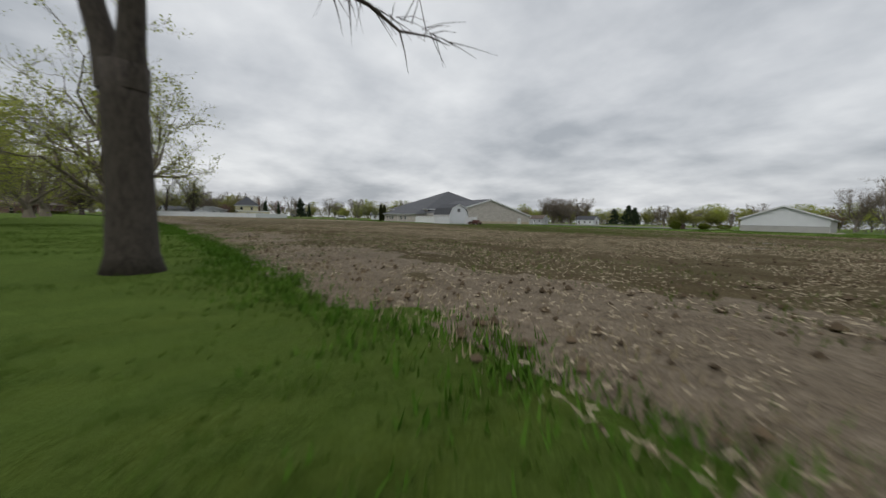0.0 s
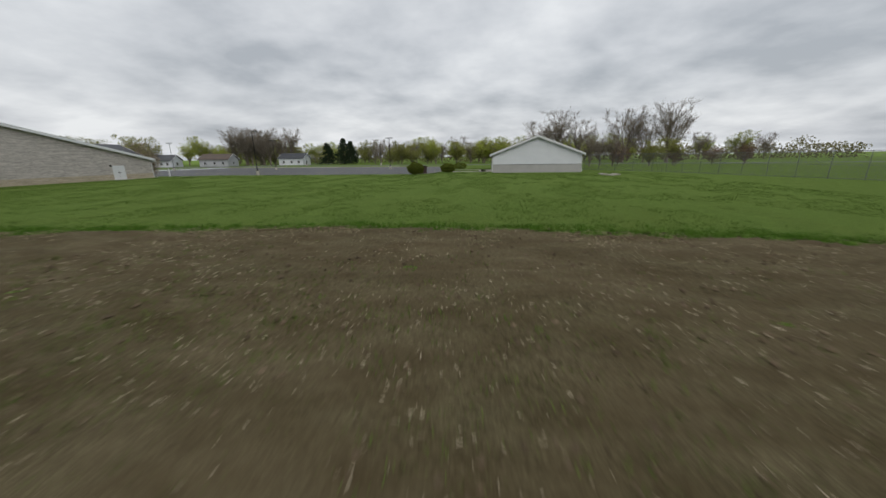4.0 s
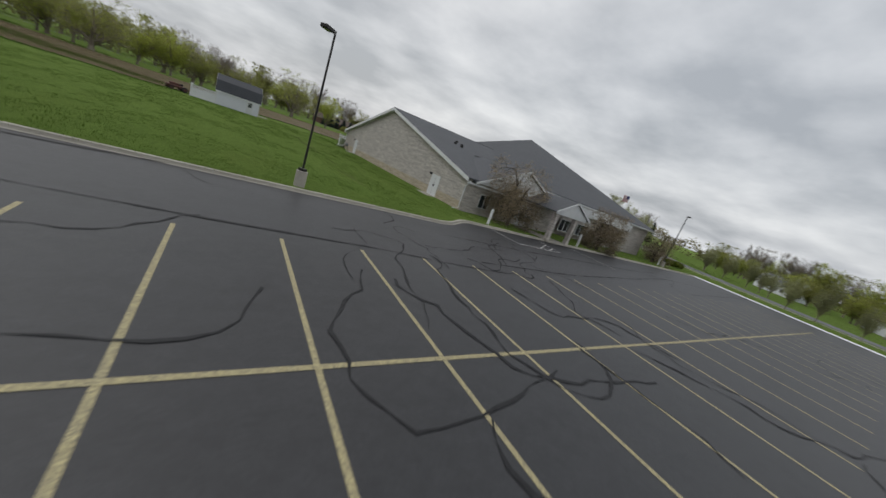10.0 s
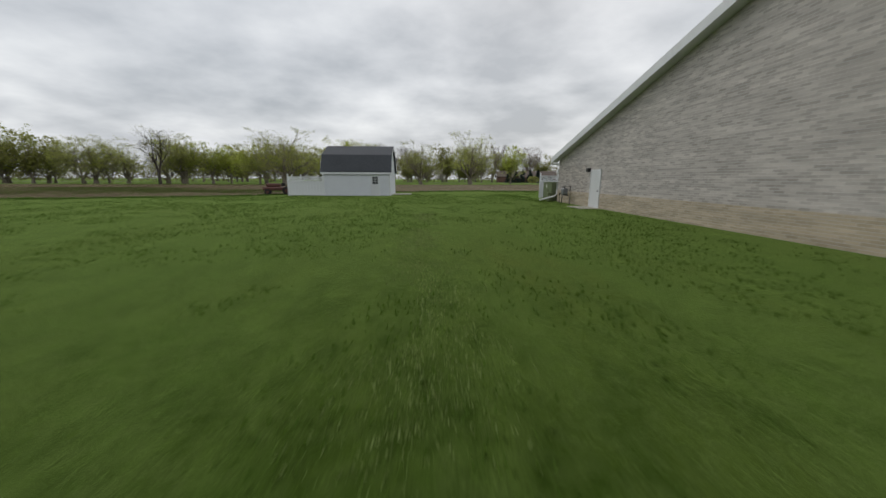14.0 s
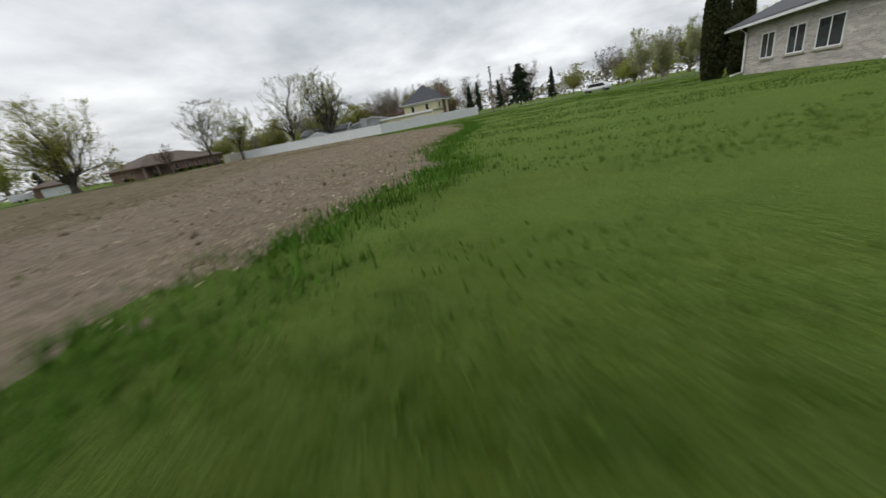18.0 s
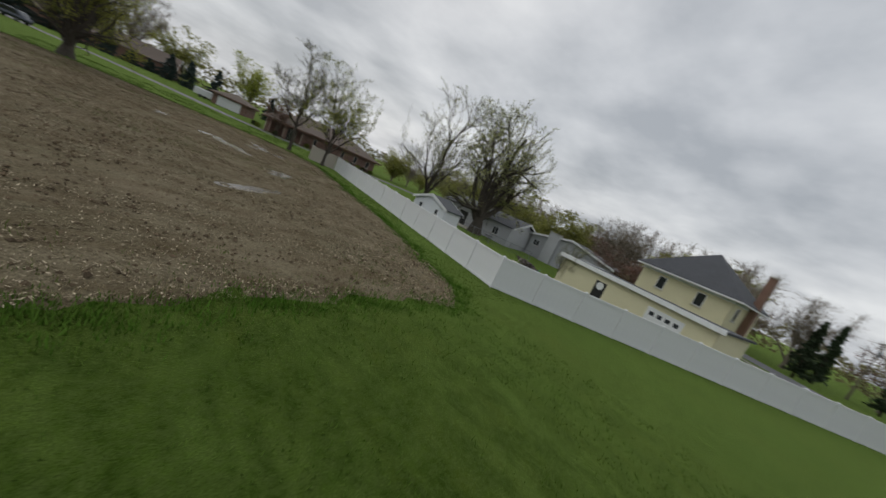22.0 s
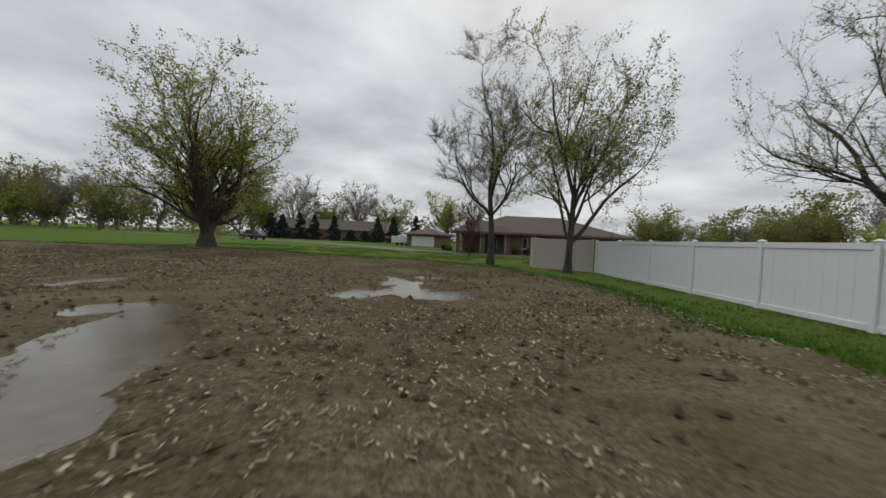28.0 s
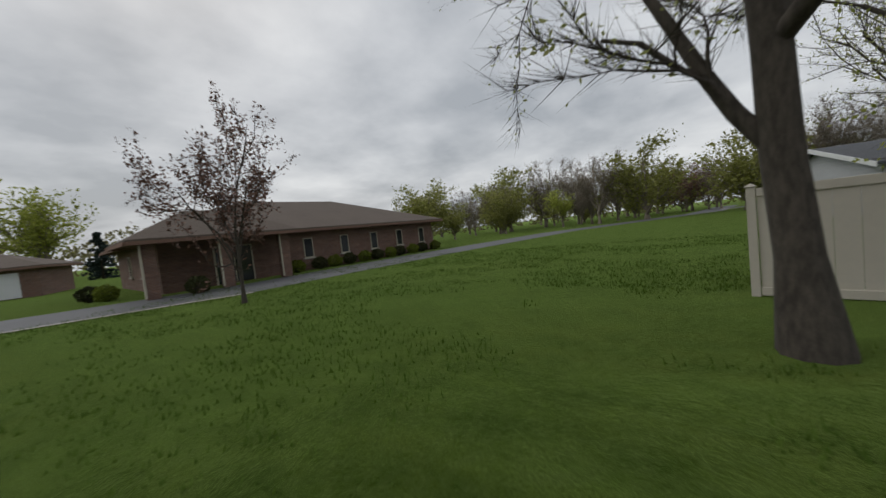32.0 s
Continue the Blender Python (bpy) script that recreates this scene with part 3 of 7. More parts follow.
def leaf_cards(rng, anchors, count, leaf, clump, droop=0.0):
    """Small folded leaf blades scattered round anchor points."""
    if not len(anchors) or not count:
        return [], []
    c = anchors[rng.integers(0, len(anchors), count)] + rng.uniform(-1, 1, (count, 3)) * clump
    c[:, 2] -= droop * np.abs(rng.normal(0, 1.0, count))
    a = rng.normal(0, 1, (count, 3)); a /= np.linalg.norm(a, axis=1)[:, None]
    b = np.cross(a, rng.normal(0, 1, (count, 3))); b /= np.linalg.norm(b, axis=1)[:, None]
    s = leaf * rng.uniform(0.6, 1.4, (count, 1))
    v = np.stack([c - a * s, c + b * s * 0.55, c + a * s, c - b * s * 0.55], 1).reshape(-1, 3)
    f = np.arange(count * 4).reshape(-1, 4)
    return v.tolist(), f.tolist()


def tree(label, x, y, seed, bark=None, leafmat=None, name="tree", group="", turn=0.0, z=G, crown_label="", **kw):
    t = thing(name, label, "tree", x, y, z, turn, group)
    wood, leaves = tree_parts(seed, **kw)
    part("trunk", wood, bark or M_BARK, t, "", True)
    if leaves[0]:
        part("crown", leaves, leafmat or L_SPRING, t, crown_label)
    return t


def conifer(label, x, y, seed, height, radius, mat, name="pine_tree", group="", base=0.12, count=5000, leaf=0.22, ragged=0.3, power=1.0, trunk=0.2):
    """Tiers of needle sprays on whorled boughs."""
    rng = np.random.default_rng(seed)
    t = thing(name, label, "tree", x, y, G, float(rng.uniform(0, 360)), group)
    part("trunk", tube([(0, 0, -0.1), (0, 0, height * 0.5), (0, 0, height * 0.97)], [trunk, trunk * 0.7, trunk * 0.12], 7), M_BARK, t, "", True)
    bm_v, bm_f, anchors = [], [], []
    tiers = int(height / 0.45)
    for i in range(tiers):
        h = base + (1 - base) * (i + 0.5) / tiers
        reach = radius * (1 - h) ** power * (1 + rng.normal(0, ragged * 0.4)) + 0.08
        for k in range(6):
            a = rng.uniform(0, 2 * math.pi)
            r = reach * rng.uniform(0.7, 1.1)
            for s in np.linspace(0.25, 1, 5):
                anchors.append((math.cos(a) * r * s, math.sin(a) * r * s, height * h - 0.25 * r * s * (0.5 + rng.uniform(0, 0.5))))
    lv, lf = leaf_cards(rng, np.array(anchors), count, leaf, 0.10 + 0.03 * radius)
    part("crown", (lv, lf), mat, t)
    return t


def shrub(label, x, y, seed, rx, ry, rz, mat, name="shrub", group="", count=6000, leaf=0.06, z=G, stem=True):
    """A clipped bush: a dense shell of small leaves on twigs, uneven outside."""
    rng = np.random.default_rng(seed)
    t = thing(name, label, "shrub", x, y, z, float(rng.uniform(0, 360)), group)
    d = rng.normal(0, 1, (count, 3)); d /= np.linalg.norm(d, axis=1)[:, None]
    lump = 1 + 0.06 * np.sin(d[:, :1] * 7 + seed) + 0.06 * np.sin(d[:, 1:2] * 9 + 2 * seed) + 0.05 * np.sin(d[:, 2:] * 8)
    r = lump * rng.uniform(0.55, 1.0, (count, 1)) ** 0.35
    c = d * r * (rx, ry, rz) + (0, 0, rz * 1.02)
    c = c[c[:, 2] > 0.04]
    lv, lf = leaf_cards(rng, c, len(c), leaf, 0.02)
    if stem:
        bm = bmesh.new()
        for k in range(7):
            a = k * 0.9 + seed
            tube([(0.06 * math.cos(a), 0.06 * math.sin(a), -0.05), (0.25 * rx * math.cos(a), 0.25 * ry * math.sin(a), rz * 0.6), (0.6 * rx * math.cos(a), 0.6 * ry * math.sin(a), rz * 1.3)], [0.035, 0.025, 0.01], 5, bm)
        part("stems", bm, M_DBARK, t)
    part("foliage", (lv, lf), mat, t)
    return t


def value_noise(x, y, seed=0):
    """Smooth noise from -1 to 1 on arrays of x and y."""
    def h(i, j):
        v = np.sin(i * 127.1 + j * 311.7 + seed * 74.7) * 43758.5453
        return 2 * (v - np.floor(v)) - 1
    i, j = np.floor(x), np.floor(y)
    u, v = x - i, y - j
    u, v = u * u * (3 - 2 * u), v * v * (3 - 2 * v)
    return (h(i, j) * (1 - u) + h(i + 1, j) * u) * (1 - v) + (h(i, j + 1) * (1 - u) + h(i + 1, j + 1) * u) * v


def inside_all(poly, x, y):
    """The same test as inside(), on arrays."""
    hit = np.zeros(x.shape, bool)
    for (xa, ya), (xb, yb) in zip(poly, poly[1:] + poly[:1]):
        if ya == yb:
            continue
        hit ^= ((ya > y) != (yb > y)) & (x < (xb - xa) * (y - ya) / (yb - ya) + xa)
    return hit


def blades(rng, x, y, z, per, height, width, spread=0.06):
    """Tufts of pointed grass blades at the given places."""
    n = len(x) * per
    bx, by, bz = np.repeat(x, per) + rng.normal(0, spread, n), np.repeat(y, per) + rng.normal(0, spread, n), np.repeat(z, per)
    hh = np.repeat(height * rng.uniform(0.5, 1.3, len(x)), per) * rng.uniform(0.6, 1.2, n)
    a, lean = rng.uniform(0, 2 * math.pi, n), rng.uniform(0.1, 0.75, n)
    w = width * rng.uniform(0.6, 1.4, n)
    v = np.empty((n, 3, 3))
    v[:, 0] = np.stack([bx - w * np.sin(a), by + w * np.cos(a), bz], 1)
    v[:, 1] = np.stack([bx + w * np.sin(a), by - w * np.cos(a), bz], 1)
    v[:, 2] = np.stack([bx + lean * hh * np.cos(a), by + lean * hh * np.sin(a), bz + hh], 1)
    return v.reshape(-1, 3).tolist(), np.arange(3 * n).reshape(-1, 3).tolist()

# ---- ground ----
LOT_X0, LOT_X1, LOT_Y0, LOT_Y1 = -112.0, -9.9, 40.6, 84.0


def inside(poly, x, y):
    hit = False
    for (xa, ya), (xb, yb) in zip(poly, poly[1:] + poly[:1]):
        if (ya > y) != (yb > y) and x < (xb - xa) * (y - ya) / (yb - ya) + xa:
            hit = not hit
    return hit


# outline of the car park, south kerb first, with its round south-east corner
LOT_EDGE = [(-110, 38.7), (-58.3, 38.7), (-57.2, 39.2), (-56.2, 40.0), (-55.2, 40.8), (-54, 41.2), (-30, 41.5), (-25.3, 41.7), (-16.6, 42.2), (-15.0, 42.6), (-13.9, 43.3), (-12.9, 44.3), (-12.2, 45.5), (-11.85, 47.3), (-11.8, 50.3), (-11.8, 60), (-11.8, 82), (-12.3, 84.5), (-13.8, 87), (-16.4, 89), (-35, 93), (-102, 99)]


def flat_poly(name, pts, z, mat, parent=None, label="", category="", kind=""):
    bm = bmesh.new()
    f = bm.faces.new([bm.verts.new((x, y, z)) for x, y in pts])
    bmesh.ops.triangulate(bm, faces=[f])
    bmesh.ops.recalc_face_normals(bm, faces=bm.faces[:])
    if sum(f.normal.z for f in bm.faces) < 0:
        bmesh.ops.reverse_faces(bm, faces=bm.faces[:])
    return tagged(part(name, bm, mat, parent), label, category, "", kind)


def build_ground():
    # one sheet to the horizon with the car park cut out of it
    bm = bmesh.new()
    far = 3000
    outer = [bm.verts.new((x, y, G)) for x, y in ((-far, -far), (far, -far), (far, far), (-far, far))]
    inner = [bm.verts.new((x, y, G)) for x, y in LOT_EDGE]
    edges = [bm.edges.new((a, b)) for ring in (outer, inner) for a, b in zip(ring, ring[1:] + ring[:1])]
    bmesh.ops.triangle_fill(bm, use_beauty=True, use_dissolve=False, edges=edges, normal=(0, 0, 1))
    bm.faces.ensure_lookup_table()
    dead = [f for f in bm.faces if inside(LOT_EDGE, *f.calc_center_median()[:2])]
    bmesh.ops.delete(bm, geom=dead, context="FACES")
    for f in bm.faces:
        if f.normal.z < 0:
            f.normal_flip()
    ob = part("ground", bm, M_GRASS, None)
    tagged(ob, "mown spring lawn reaching out to the horizon", "ground", "", "structure")
    flat_poly("car_park", LOT_EDGE, LOT, M_ASPHALT, None, "dark wet asphalt car park with sealed cracks", "car park", "structure")


build_ground()

FIELD = [(60, -9), (2, -4.8), (-7.2, -5.2), (-22, -8.4), (-33, -12.6), (-38, -19.6), (-48, -23.6), (-57, -27.6), (-63.6, -27.0), (-69, -25.3), (-74, -24.6), (-83, -25.5), (-91, -25.8), (-100, -27.0), (-106, -28.4), (-109.6, -31.6), (-112.6, -36), (-115.6, -40.4), (-119.5, -43.2), (-123.8, -44.2), (-126.2, -44.9), (-128.9, -44.5), (-130.6, -46.4), (-131.2, -49), (-132.2, -54), (-133, -60), (-133.6, -66), (-134.6, -74), (-134.6, -78.5), (-133.3, -82), (-130, -85.4), (-127, -87.1), (-123.6, -88), (-118.9, -90.9), (-113, -92.5), (-90, -86.5), (-55, -77.5), (-19, -72), (-12.9, -71), (12, -68.8), (19, -68.1), (25, -68.1), (60, -66)]


PUDDLES = [(-127.3, -73.0, 0.6, 0.42, 8), (-128.0, -75.3, 1.2, 0.3, -72), (-128.9, -72.9, 0.8, 0.5, 15), (-127.2, -62.3, 0.7, 0.4, 40), (-126.6, -61.2, 0.5, 0.2, 10), (-124.8, -68.6, 1.7, 0.34, -66), (-123.8, -70.9, 0.7, 0.3, 20), (-120.5, -73.7, 0.6, 0.25, 60), (-124.0, -54.8, 1.2, 0.26, 35), (-129.1, -76.9, 0.5, 0.2, 10),
           (20.1, -39.3, 1.0, 0.05, -12), (21.3, -47.2, 1.0, 0.08, -8)]


def soil_height(x, y):
    rng = np.random.default_rng(3)
    return 0.035 * value_noise(x * 0.5, y * 0.5, 1) + 0.035 * value_noise(x * 1.6, y * 1.6, 2) + rng.uniform(-0.028, 0.028, x.shape)


def dry(x, y):
    """1 on open soil, falling to 0 in a puddle's hollow."""
    best = np.ones(x.shape)
    for px, py, rx, ry, turn in PUDDLES:
        c, s = math.cos(radians(turn)), math.sin(radians(turn))
        u, v = (c * (x - px) + s * (y - py)) / (rx + 0.2), (-s * (x - px) + c * (y - py)) / (ry + 0.2)
        rag = 0.55 * value_noise(x * 1.3 + px, y * 1.3, 61) + 0.5 * value_noise(x * 3.1, y * 3.1 + py, 62)
        best = np.minimum(best, np.clip((u * u + v * v) * (1 + rag) - 0.75, 0, 1))
    return best


def build_field():
    # tilled ground: a lumpy sheet that dips under the lawn at its rim
    step = 0.33
    xs, ys = np.arange(-140, 60.1, step), np.arange(-92, -3.9, step)
    X, Y = np.meshgrid(xs, ys, indexing="ij")
    wob = 0.5 * value_noise(X * 0.5, Y * 0.5, 7) + 0.3 * value_noise(X * 1.7, Y * 1.7, 8)
    cell = inside_all(FIELD, X + wob, Y + wob)
    pad = np.pad(cell, 1)
    around = np.stack([pad[1 + i:1 + i + cell.shape[0], 1 + j:1 + j + cell.shape[1]] for i in (-1, 0, 1) for j in (-1, 0, 1)])
    full, near = around.all(0), around.any(0)
    d = dry(X, Y)
    Z = np.where(full, G + 0.012 + (0.055 + soil_height(X, Y)) * d, np.where(cell, G + 0.012, G - 0.03))
    idx = np.cumsum(near.ravel()).reshape(near.shape) - 1
    verts = np.stack([X[near], Y[near], Z[near]], 1).tolist()
    q = near[:-1, :-1] & near[1:, :-1] & near[1:, 1:] & near[:-1, 1:] & (cell[:-1, :-1] | cell[1:, :-1] | cell[1:, 1:] | cell[:-1, 1:])
    faces = np.stack([idx[:-1, :-1][q], idx[1:, :-1][q], idx[1:, 1:][q], idx[:-1, 1:][q]], 1).tolist()
    ob = part("field", (verts, faces), M_SOIL, None, "", True)
    # paler ground colour along the south rim and beside the lawn
    mx, my = (X[:-1, :-1] + step / 2)[q], (Y[:-1, :-1] + step / 2)[q]
    rim = np.interp(mx, [-90, -55, -19, 14, 60], [-86.5, -77.5, -72, -68.7, -66])
    band = (my < rim + 3.4 + 1.6 * value_noise(mx * 0.25, my * 0.25, 31) + 1.2 * value_noise(mx * 1.1, my * 1.1, 32)) & (mx > -60)
    top = np.interp(mx, [-112, -106, -100, -89, -76, -62], [-35.5, -28.4, -27, -25.7, -24.8, -25.5])
    band |= (mx > -112) & (mx < -60) & (my > top - 11 + 4 * value_noise(mx * 0.2, my * 0.3, 35) + 2.5 * value_noise(mx * 1.1, my * 1.4, 36))
    ob.data.materials.append(M_PALE_SOIL)
    ob.data.polygons.foreach_set("material_index", band.astype(np.int32))
    tagged(ob, "brown tilled field with maize stubble and tufts", "field", "", "structure")
    for k, (px, py, rx, ry, turn) in enumerate(PUDDLES):
        c, s = math.cos(radians(turn)), math.sin(radians(turn))
        pts = []
        for j in range(40):
            a = 2 * math.pi * j / 40
            u, v = 1.3 * (rx + 0.3) * math.cos(a), 1.3 * (ry + 0.3) * math.sin(a)
            pts.append((px + c * u - s * v, py + s * u + c * v))
        flat_poly("puddle", pts, G + 0.030 + 0.0012 * k, M_WATER, None, "shallow muddy rain puddle on the field", "puddle", "structure")


build_field()

# ---- the church ----
def gable_wall(y0, y1, apex_y, z0, eave, apex, x, thick, step=None):
    pts = [(x, y0, z0), (x, y1, z0), (x, y1, eave), (x, apex_y, apex), (x, y0, eave)]
    return slab(pts, (-thick, 0, 0))


def build_church():
    ch = thing("church", "pale grey brick church with grey shingle hipped roof", "church", 0, 0, G)
    X, Y0, Y1, YA, EV, AP = -60.5, -4.9, 34.1, 13.3, 3.15, 8.15
    # east wing: gable wall, long side walls
    part("wall", gable_wall(Y0, Y1, YA, -0.1, EV, AP, X, 0.35), M_BRICK, ch)
    part("wall", box(-74.0, X - 0.35, Y1 - 0.35, Y1, -0.1, EV), M_BRICK, ch)
    part("wall", box(-72.0, X - 0.35, Y0, Y0 + 0.35, -0.1, EV), M_BRICK, ch)
    part("base_course", box(X, X + 0.012, Y0, Y1, -0.1, 0.86), M_TBRICK, ch, "tan brick base course")
    # main body: square under the pyramid roof
    part("wall", box(-100.0, -73.5, 32.6, 32.95, -0.1, 4.6), M_BRICK, ch)
    part("wall", box(-100.0, -99.65, -4.0, 32.6, -0.1, 4.6), M_BRICK, ch)
    part("wall", box(-99.65, -73.5, -4.0, -3.65, -0.1, 4.6), M_BRICK, ch)
    # south wing, low
    part("wall", box(-95.75, -73.0, -8.6, -8.25, -0.1, 2.75), M_BRICK, ch)
    part("wall", box(-95.75, -95.4, -8.25, -4.0, -0.1, 2.75), M_BRICK, ch)
    part("wall", box(-73.35, -73.0, -8.25, -4.0, -0.1, 2.75), M_BRICK, ch)
    # roofs
    o, t = 0.45, 0.12
    slope = (AP - EV) / (YA - Y0)
    slope_n = (AP - EV) / (Y1 - YA)
    zr = AP + 0.12
    part("roof", slab([(X + o, Y0 - o, zr - slope * (YA - Y0 + o)), (X + o, YA, zr), (-82.0, YA, zr), (-78.0, Y0 - o, zr - slope * (YA - Y0 + o))], (0, 0, t)), M_SHINGLE, ch)
    part("roof", slab([(X + o, YA, zr), (X + o, Y1 + o, zr - slope_n * (Y1 - YA + o)), (-78.0, Y1 + o, zr - slope_n * (Y1 - YA + o)), (-82.0, YA, zr)], (0, 0, t)), M_SHINGLE, ch)
    px, py, pz, e = -85.8, 14.3, 12.25, 4.55
    c = [(-100.7, -4.7, e), (-72.8, -4.7, e), (-72.8, 33.6, e), (-100.7, 33.6, e)]
    for a, b in zip(c, c[1:] + c[:1]):
        part("roof", slab([a, b, (px, py, pz)], (0, 0, t)), M_SHINGLE, ch)
    for a, b in zip(c, c[1:] + c[:1]):
        bm = tube([(a[0], a[1], e - 0.06), (b[0], b[1], e - 0.06)], 0.13, 4)
        part("fascia", bm, M_WHITE, ch)
    # low roof of the south wing
    part("roof", slab([(-96.9, -9.15, 2.7), (-72.5, -9.15, 2.7), (-75.5, -4.2, 4.75), (-93.9, -4.2, 4.75)], (0, 0, t)), M_SHINGLE, ch)
    part("roof", slab([(-96.9, -9.15, 2.7), (-93.9, -4.2, 4.75), (-96.9, -4.2, 2.7)], (0, 0, t)), M_SHINGLE, ch)
    part("roof", slab([(-72.5, -9.15, 2.7), (-72.5, -4.2, 2.7), (-75.5, -4.2, 4.75)], (0, 0, t)), M_SHINGLE, ch)
    part("gutter", box(-96.9, -72.5, -9.27, -9.15, 2.58, 2.72, 0.01), M_WHITE, ch)
    # rake boards and soffits of the gable
    for y0, y1, z0, z1 in ((Y0 - o, YA, zr - slope * (YA - Y0 + o), zr), (YA, Y1 + o, zr, zr - slope_n * (Y1 - YA + o))):
        part("rake_board", slab([(X + o + 0.03, y0, z0 - 0.28), (X + o + 0.03, y1, z1 - 0.28), (X + o + 0.03, y1, z1 + 0.1), (X + o + 0.03, y0, z0 + 0.1)], (-0.05, 0, 0)), M_WHITE, ch)
        part("soffit", slab([(X - 0.02, y0, z0 - 0.24), (X + o, y0, z0 - 0.24), (X + o, y1, z1 - 0.24), (X - 0.02, y1, z1 - 0.24)], (0, 0, 0.03)), M_WHITE, ch)
    part("gutter", box(-78, X + o, Y0 - o - 0.12, Y0 - o, EV - 0.42, EV - 0.27, 0.01), M_WHITE, ch)
    part("gutter", box(-73, X + o, Y1 + o, Y1 + o + 0.12, EV - 0.42, EV - 0.27, 0.01), M_WHITE, ch)
    # downspouts
    for pts in ([(X + 0.08, Y1 + 0.35, EV - 0.35), (X + 0.08, Y1 - 0.1, EV - 0.75), (X + 0.08, Y1 - 0.1, 0.22), (X + 0.75, Y1 - 0.1, 0.06)],
                [(X + 0.1, Y0 - 0.4, EV - 0.35), (X + 0.1, Y0 + 0.1, EV - 0.75), (X + 0.1, Y0 + 0.1, 0.55), (X + 0.3, Y0 + 0.1, 0.4), (X + 1.4, Y0 + 0.12, 0.12)],
                [(-95.6, -9.05, 2.6), (-95.6, -8.7, 2.3), (-95.6, -8.7, 0.2), (-95.8, -9.25, 0.06)],
                [(-85.5, -9.05, 2.6), (-85.5, -8.7, 2.3), (-85.5, -8.7, 0.2), (-85.7, -9.35, 0.06)]):
        part("downspout", tube(pts, 0.06, 6), M_WHITE, ch)
    # doors of the gable wall: a white double door, and a single one
    for y, w, name, lab in ((28.45, 0.86, "door", "white steel double door"), (0.98, 0.55, "door", "white steel door")):
        d = part(name, box(X - 0.05, X + 0.045, y - w, y + w, 0.02, 2.16, 0.012), M_DOOR, ch, lab)
        part("door_frame", join(join(box(X - 0.05, X + 0.06, y - w - 0.06, y - w - 0.004, 0, 2.22), box(X - 0.05, X + 0.06, y + w + 0.004, y + w + 0.06, 0, 2.22)), box(X - 0.05, X + 0.06, y - w - 0.06, y + w + 0.06, 2.164, 2.24)), M_WHITE, d)
        if w > 0.7:
            part("door_gap", box(X + 0.0452, X + 0.047, y - 0.006, y + 0.006, 0.03, 2.15), M_BLACK, d)
            part("sign_plate", box(X + 0.047, X + 0.055, y - 0.16, y - 0.03, 1.02, 1.24), M_BLACK, d)
            part("sign_plate", box(X + 0.047, X + 0.055, y + 0.03, y + 0.16, 1.02, 1.24), M_BLACK, d)
        else:
            part("door_handle", tube([(X + 0.05, y + w - 0.1, 1.0), (X + 0.12, y + w - 0.1, 1.0)], 0.03, 8), M_BLACK, d)
        part("step_slab", box(X + 0.02, X + 1.25, y - w - 0.35, y + w + 0.35, -0.05, 0.035, 0.01), M_CONC, ch)
        lamp = part("wall_lamp", box(X + 0.002, X + 0.2, y - w - 0.42, y - w - 0.14, 2.12, 2.34, 0.02), M_BLACK, ch, "black wall-pack lamp")
        part("lens", box(X + 0.05, X + 0.19, y - w - 0.40, y - w - 0.16, 2.10, 2.118), M_GLASS, lamp)
    # gas meter and pipes by the south-east corner
    gm = part("gas_meter", box(X + 0.25, X + 0.6, -2.75, -2.3, 0.62, 1.05, 0.06), M_GREY_METAL, ch, "grey gas meter on black pipes")
    for pts in ([(X + 0.42, -2.52, 1.05), (X + 0.42, -2.52, 1.2), (X + 0.42, -1.6, 1.2), (X + 0.42, -1.6, 0)], [(X + 0.42, -2.9, 0), (X + 0.42, -2.9, 1.15), (X + 0.42, -2.52, 1.15)],
                [(X + 0.42, -2.9, 0.68), (X + 0.42, -3.35, 0.68), (X + 0.42, -3.35, 0)], [(X + 0.42, -1.9, 0.6), (X + 0.42, -2.9, 0.6), (X, -2.9, 0.6)]):
        part("pipe", tube(pts, 0.035, 6), M_BLACK, gm)
    # ridge vent and roof vents
    for x, y in ((-66.0, 21.5), (-66.6, 22.3), (-67.3, 21.2), (-67.0, 20.2)):
        z = zr - slope_n * (y - YA) + t
        part("roof_vent", box(x - 0.16, x + 0.16, y - 0.14, y + 0.14, z - 0.05, z + 0.2, 0.02), M_BLACK, ch)
    part("ridge_cap", slab([(X + o, YA - 0.15, zr + t - 0.04), (X + o, YA + 0.15, zr + t - 0.04), (-81, YA + 0.15, zr + t - 0.04), (-81, YA - 0.15, zr + t - 0.04)], (0, 0, 0.06)), M_SHINGLE, ch)
    yv = 24.5
    zv = zr - slope_n * (yv - YA) + t
    part("snow_rail", tube([(-67.5, yv, zv + 0.06), (-77.5, yv - 3.5, zv + slope_n * 3.5 + 0.06)], 0.05, 5), M_BLACK, ch)
    # south windows
    for x0, x1 in ((-94.2, -93.1), (-92.1, -90.9), (-90.2, -88.7), (-83.6, -82.3), (-80.6, -79.3)):
        window(ch, "window", x0, x1, 0.75, 2.05, -8.6)
    # north front: two window pairs, white gable, entry porch, glazed bays
    front = thing("front_porch", "", "")
    for key in list(front.keys()):
        del front[key]
    front.parent = ch
    front.matrix_basis = pose(-67.0, 34.1, 0, 0, 0, 180)
    for x0 in (-4.5, -2.2):
        window(front, "window", x0, x0 + 1.35, 0.7, 2.1, 0.0, 2)
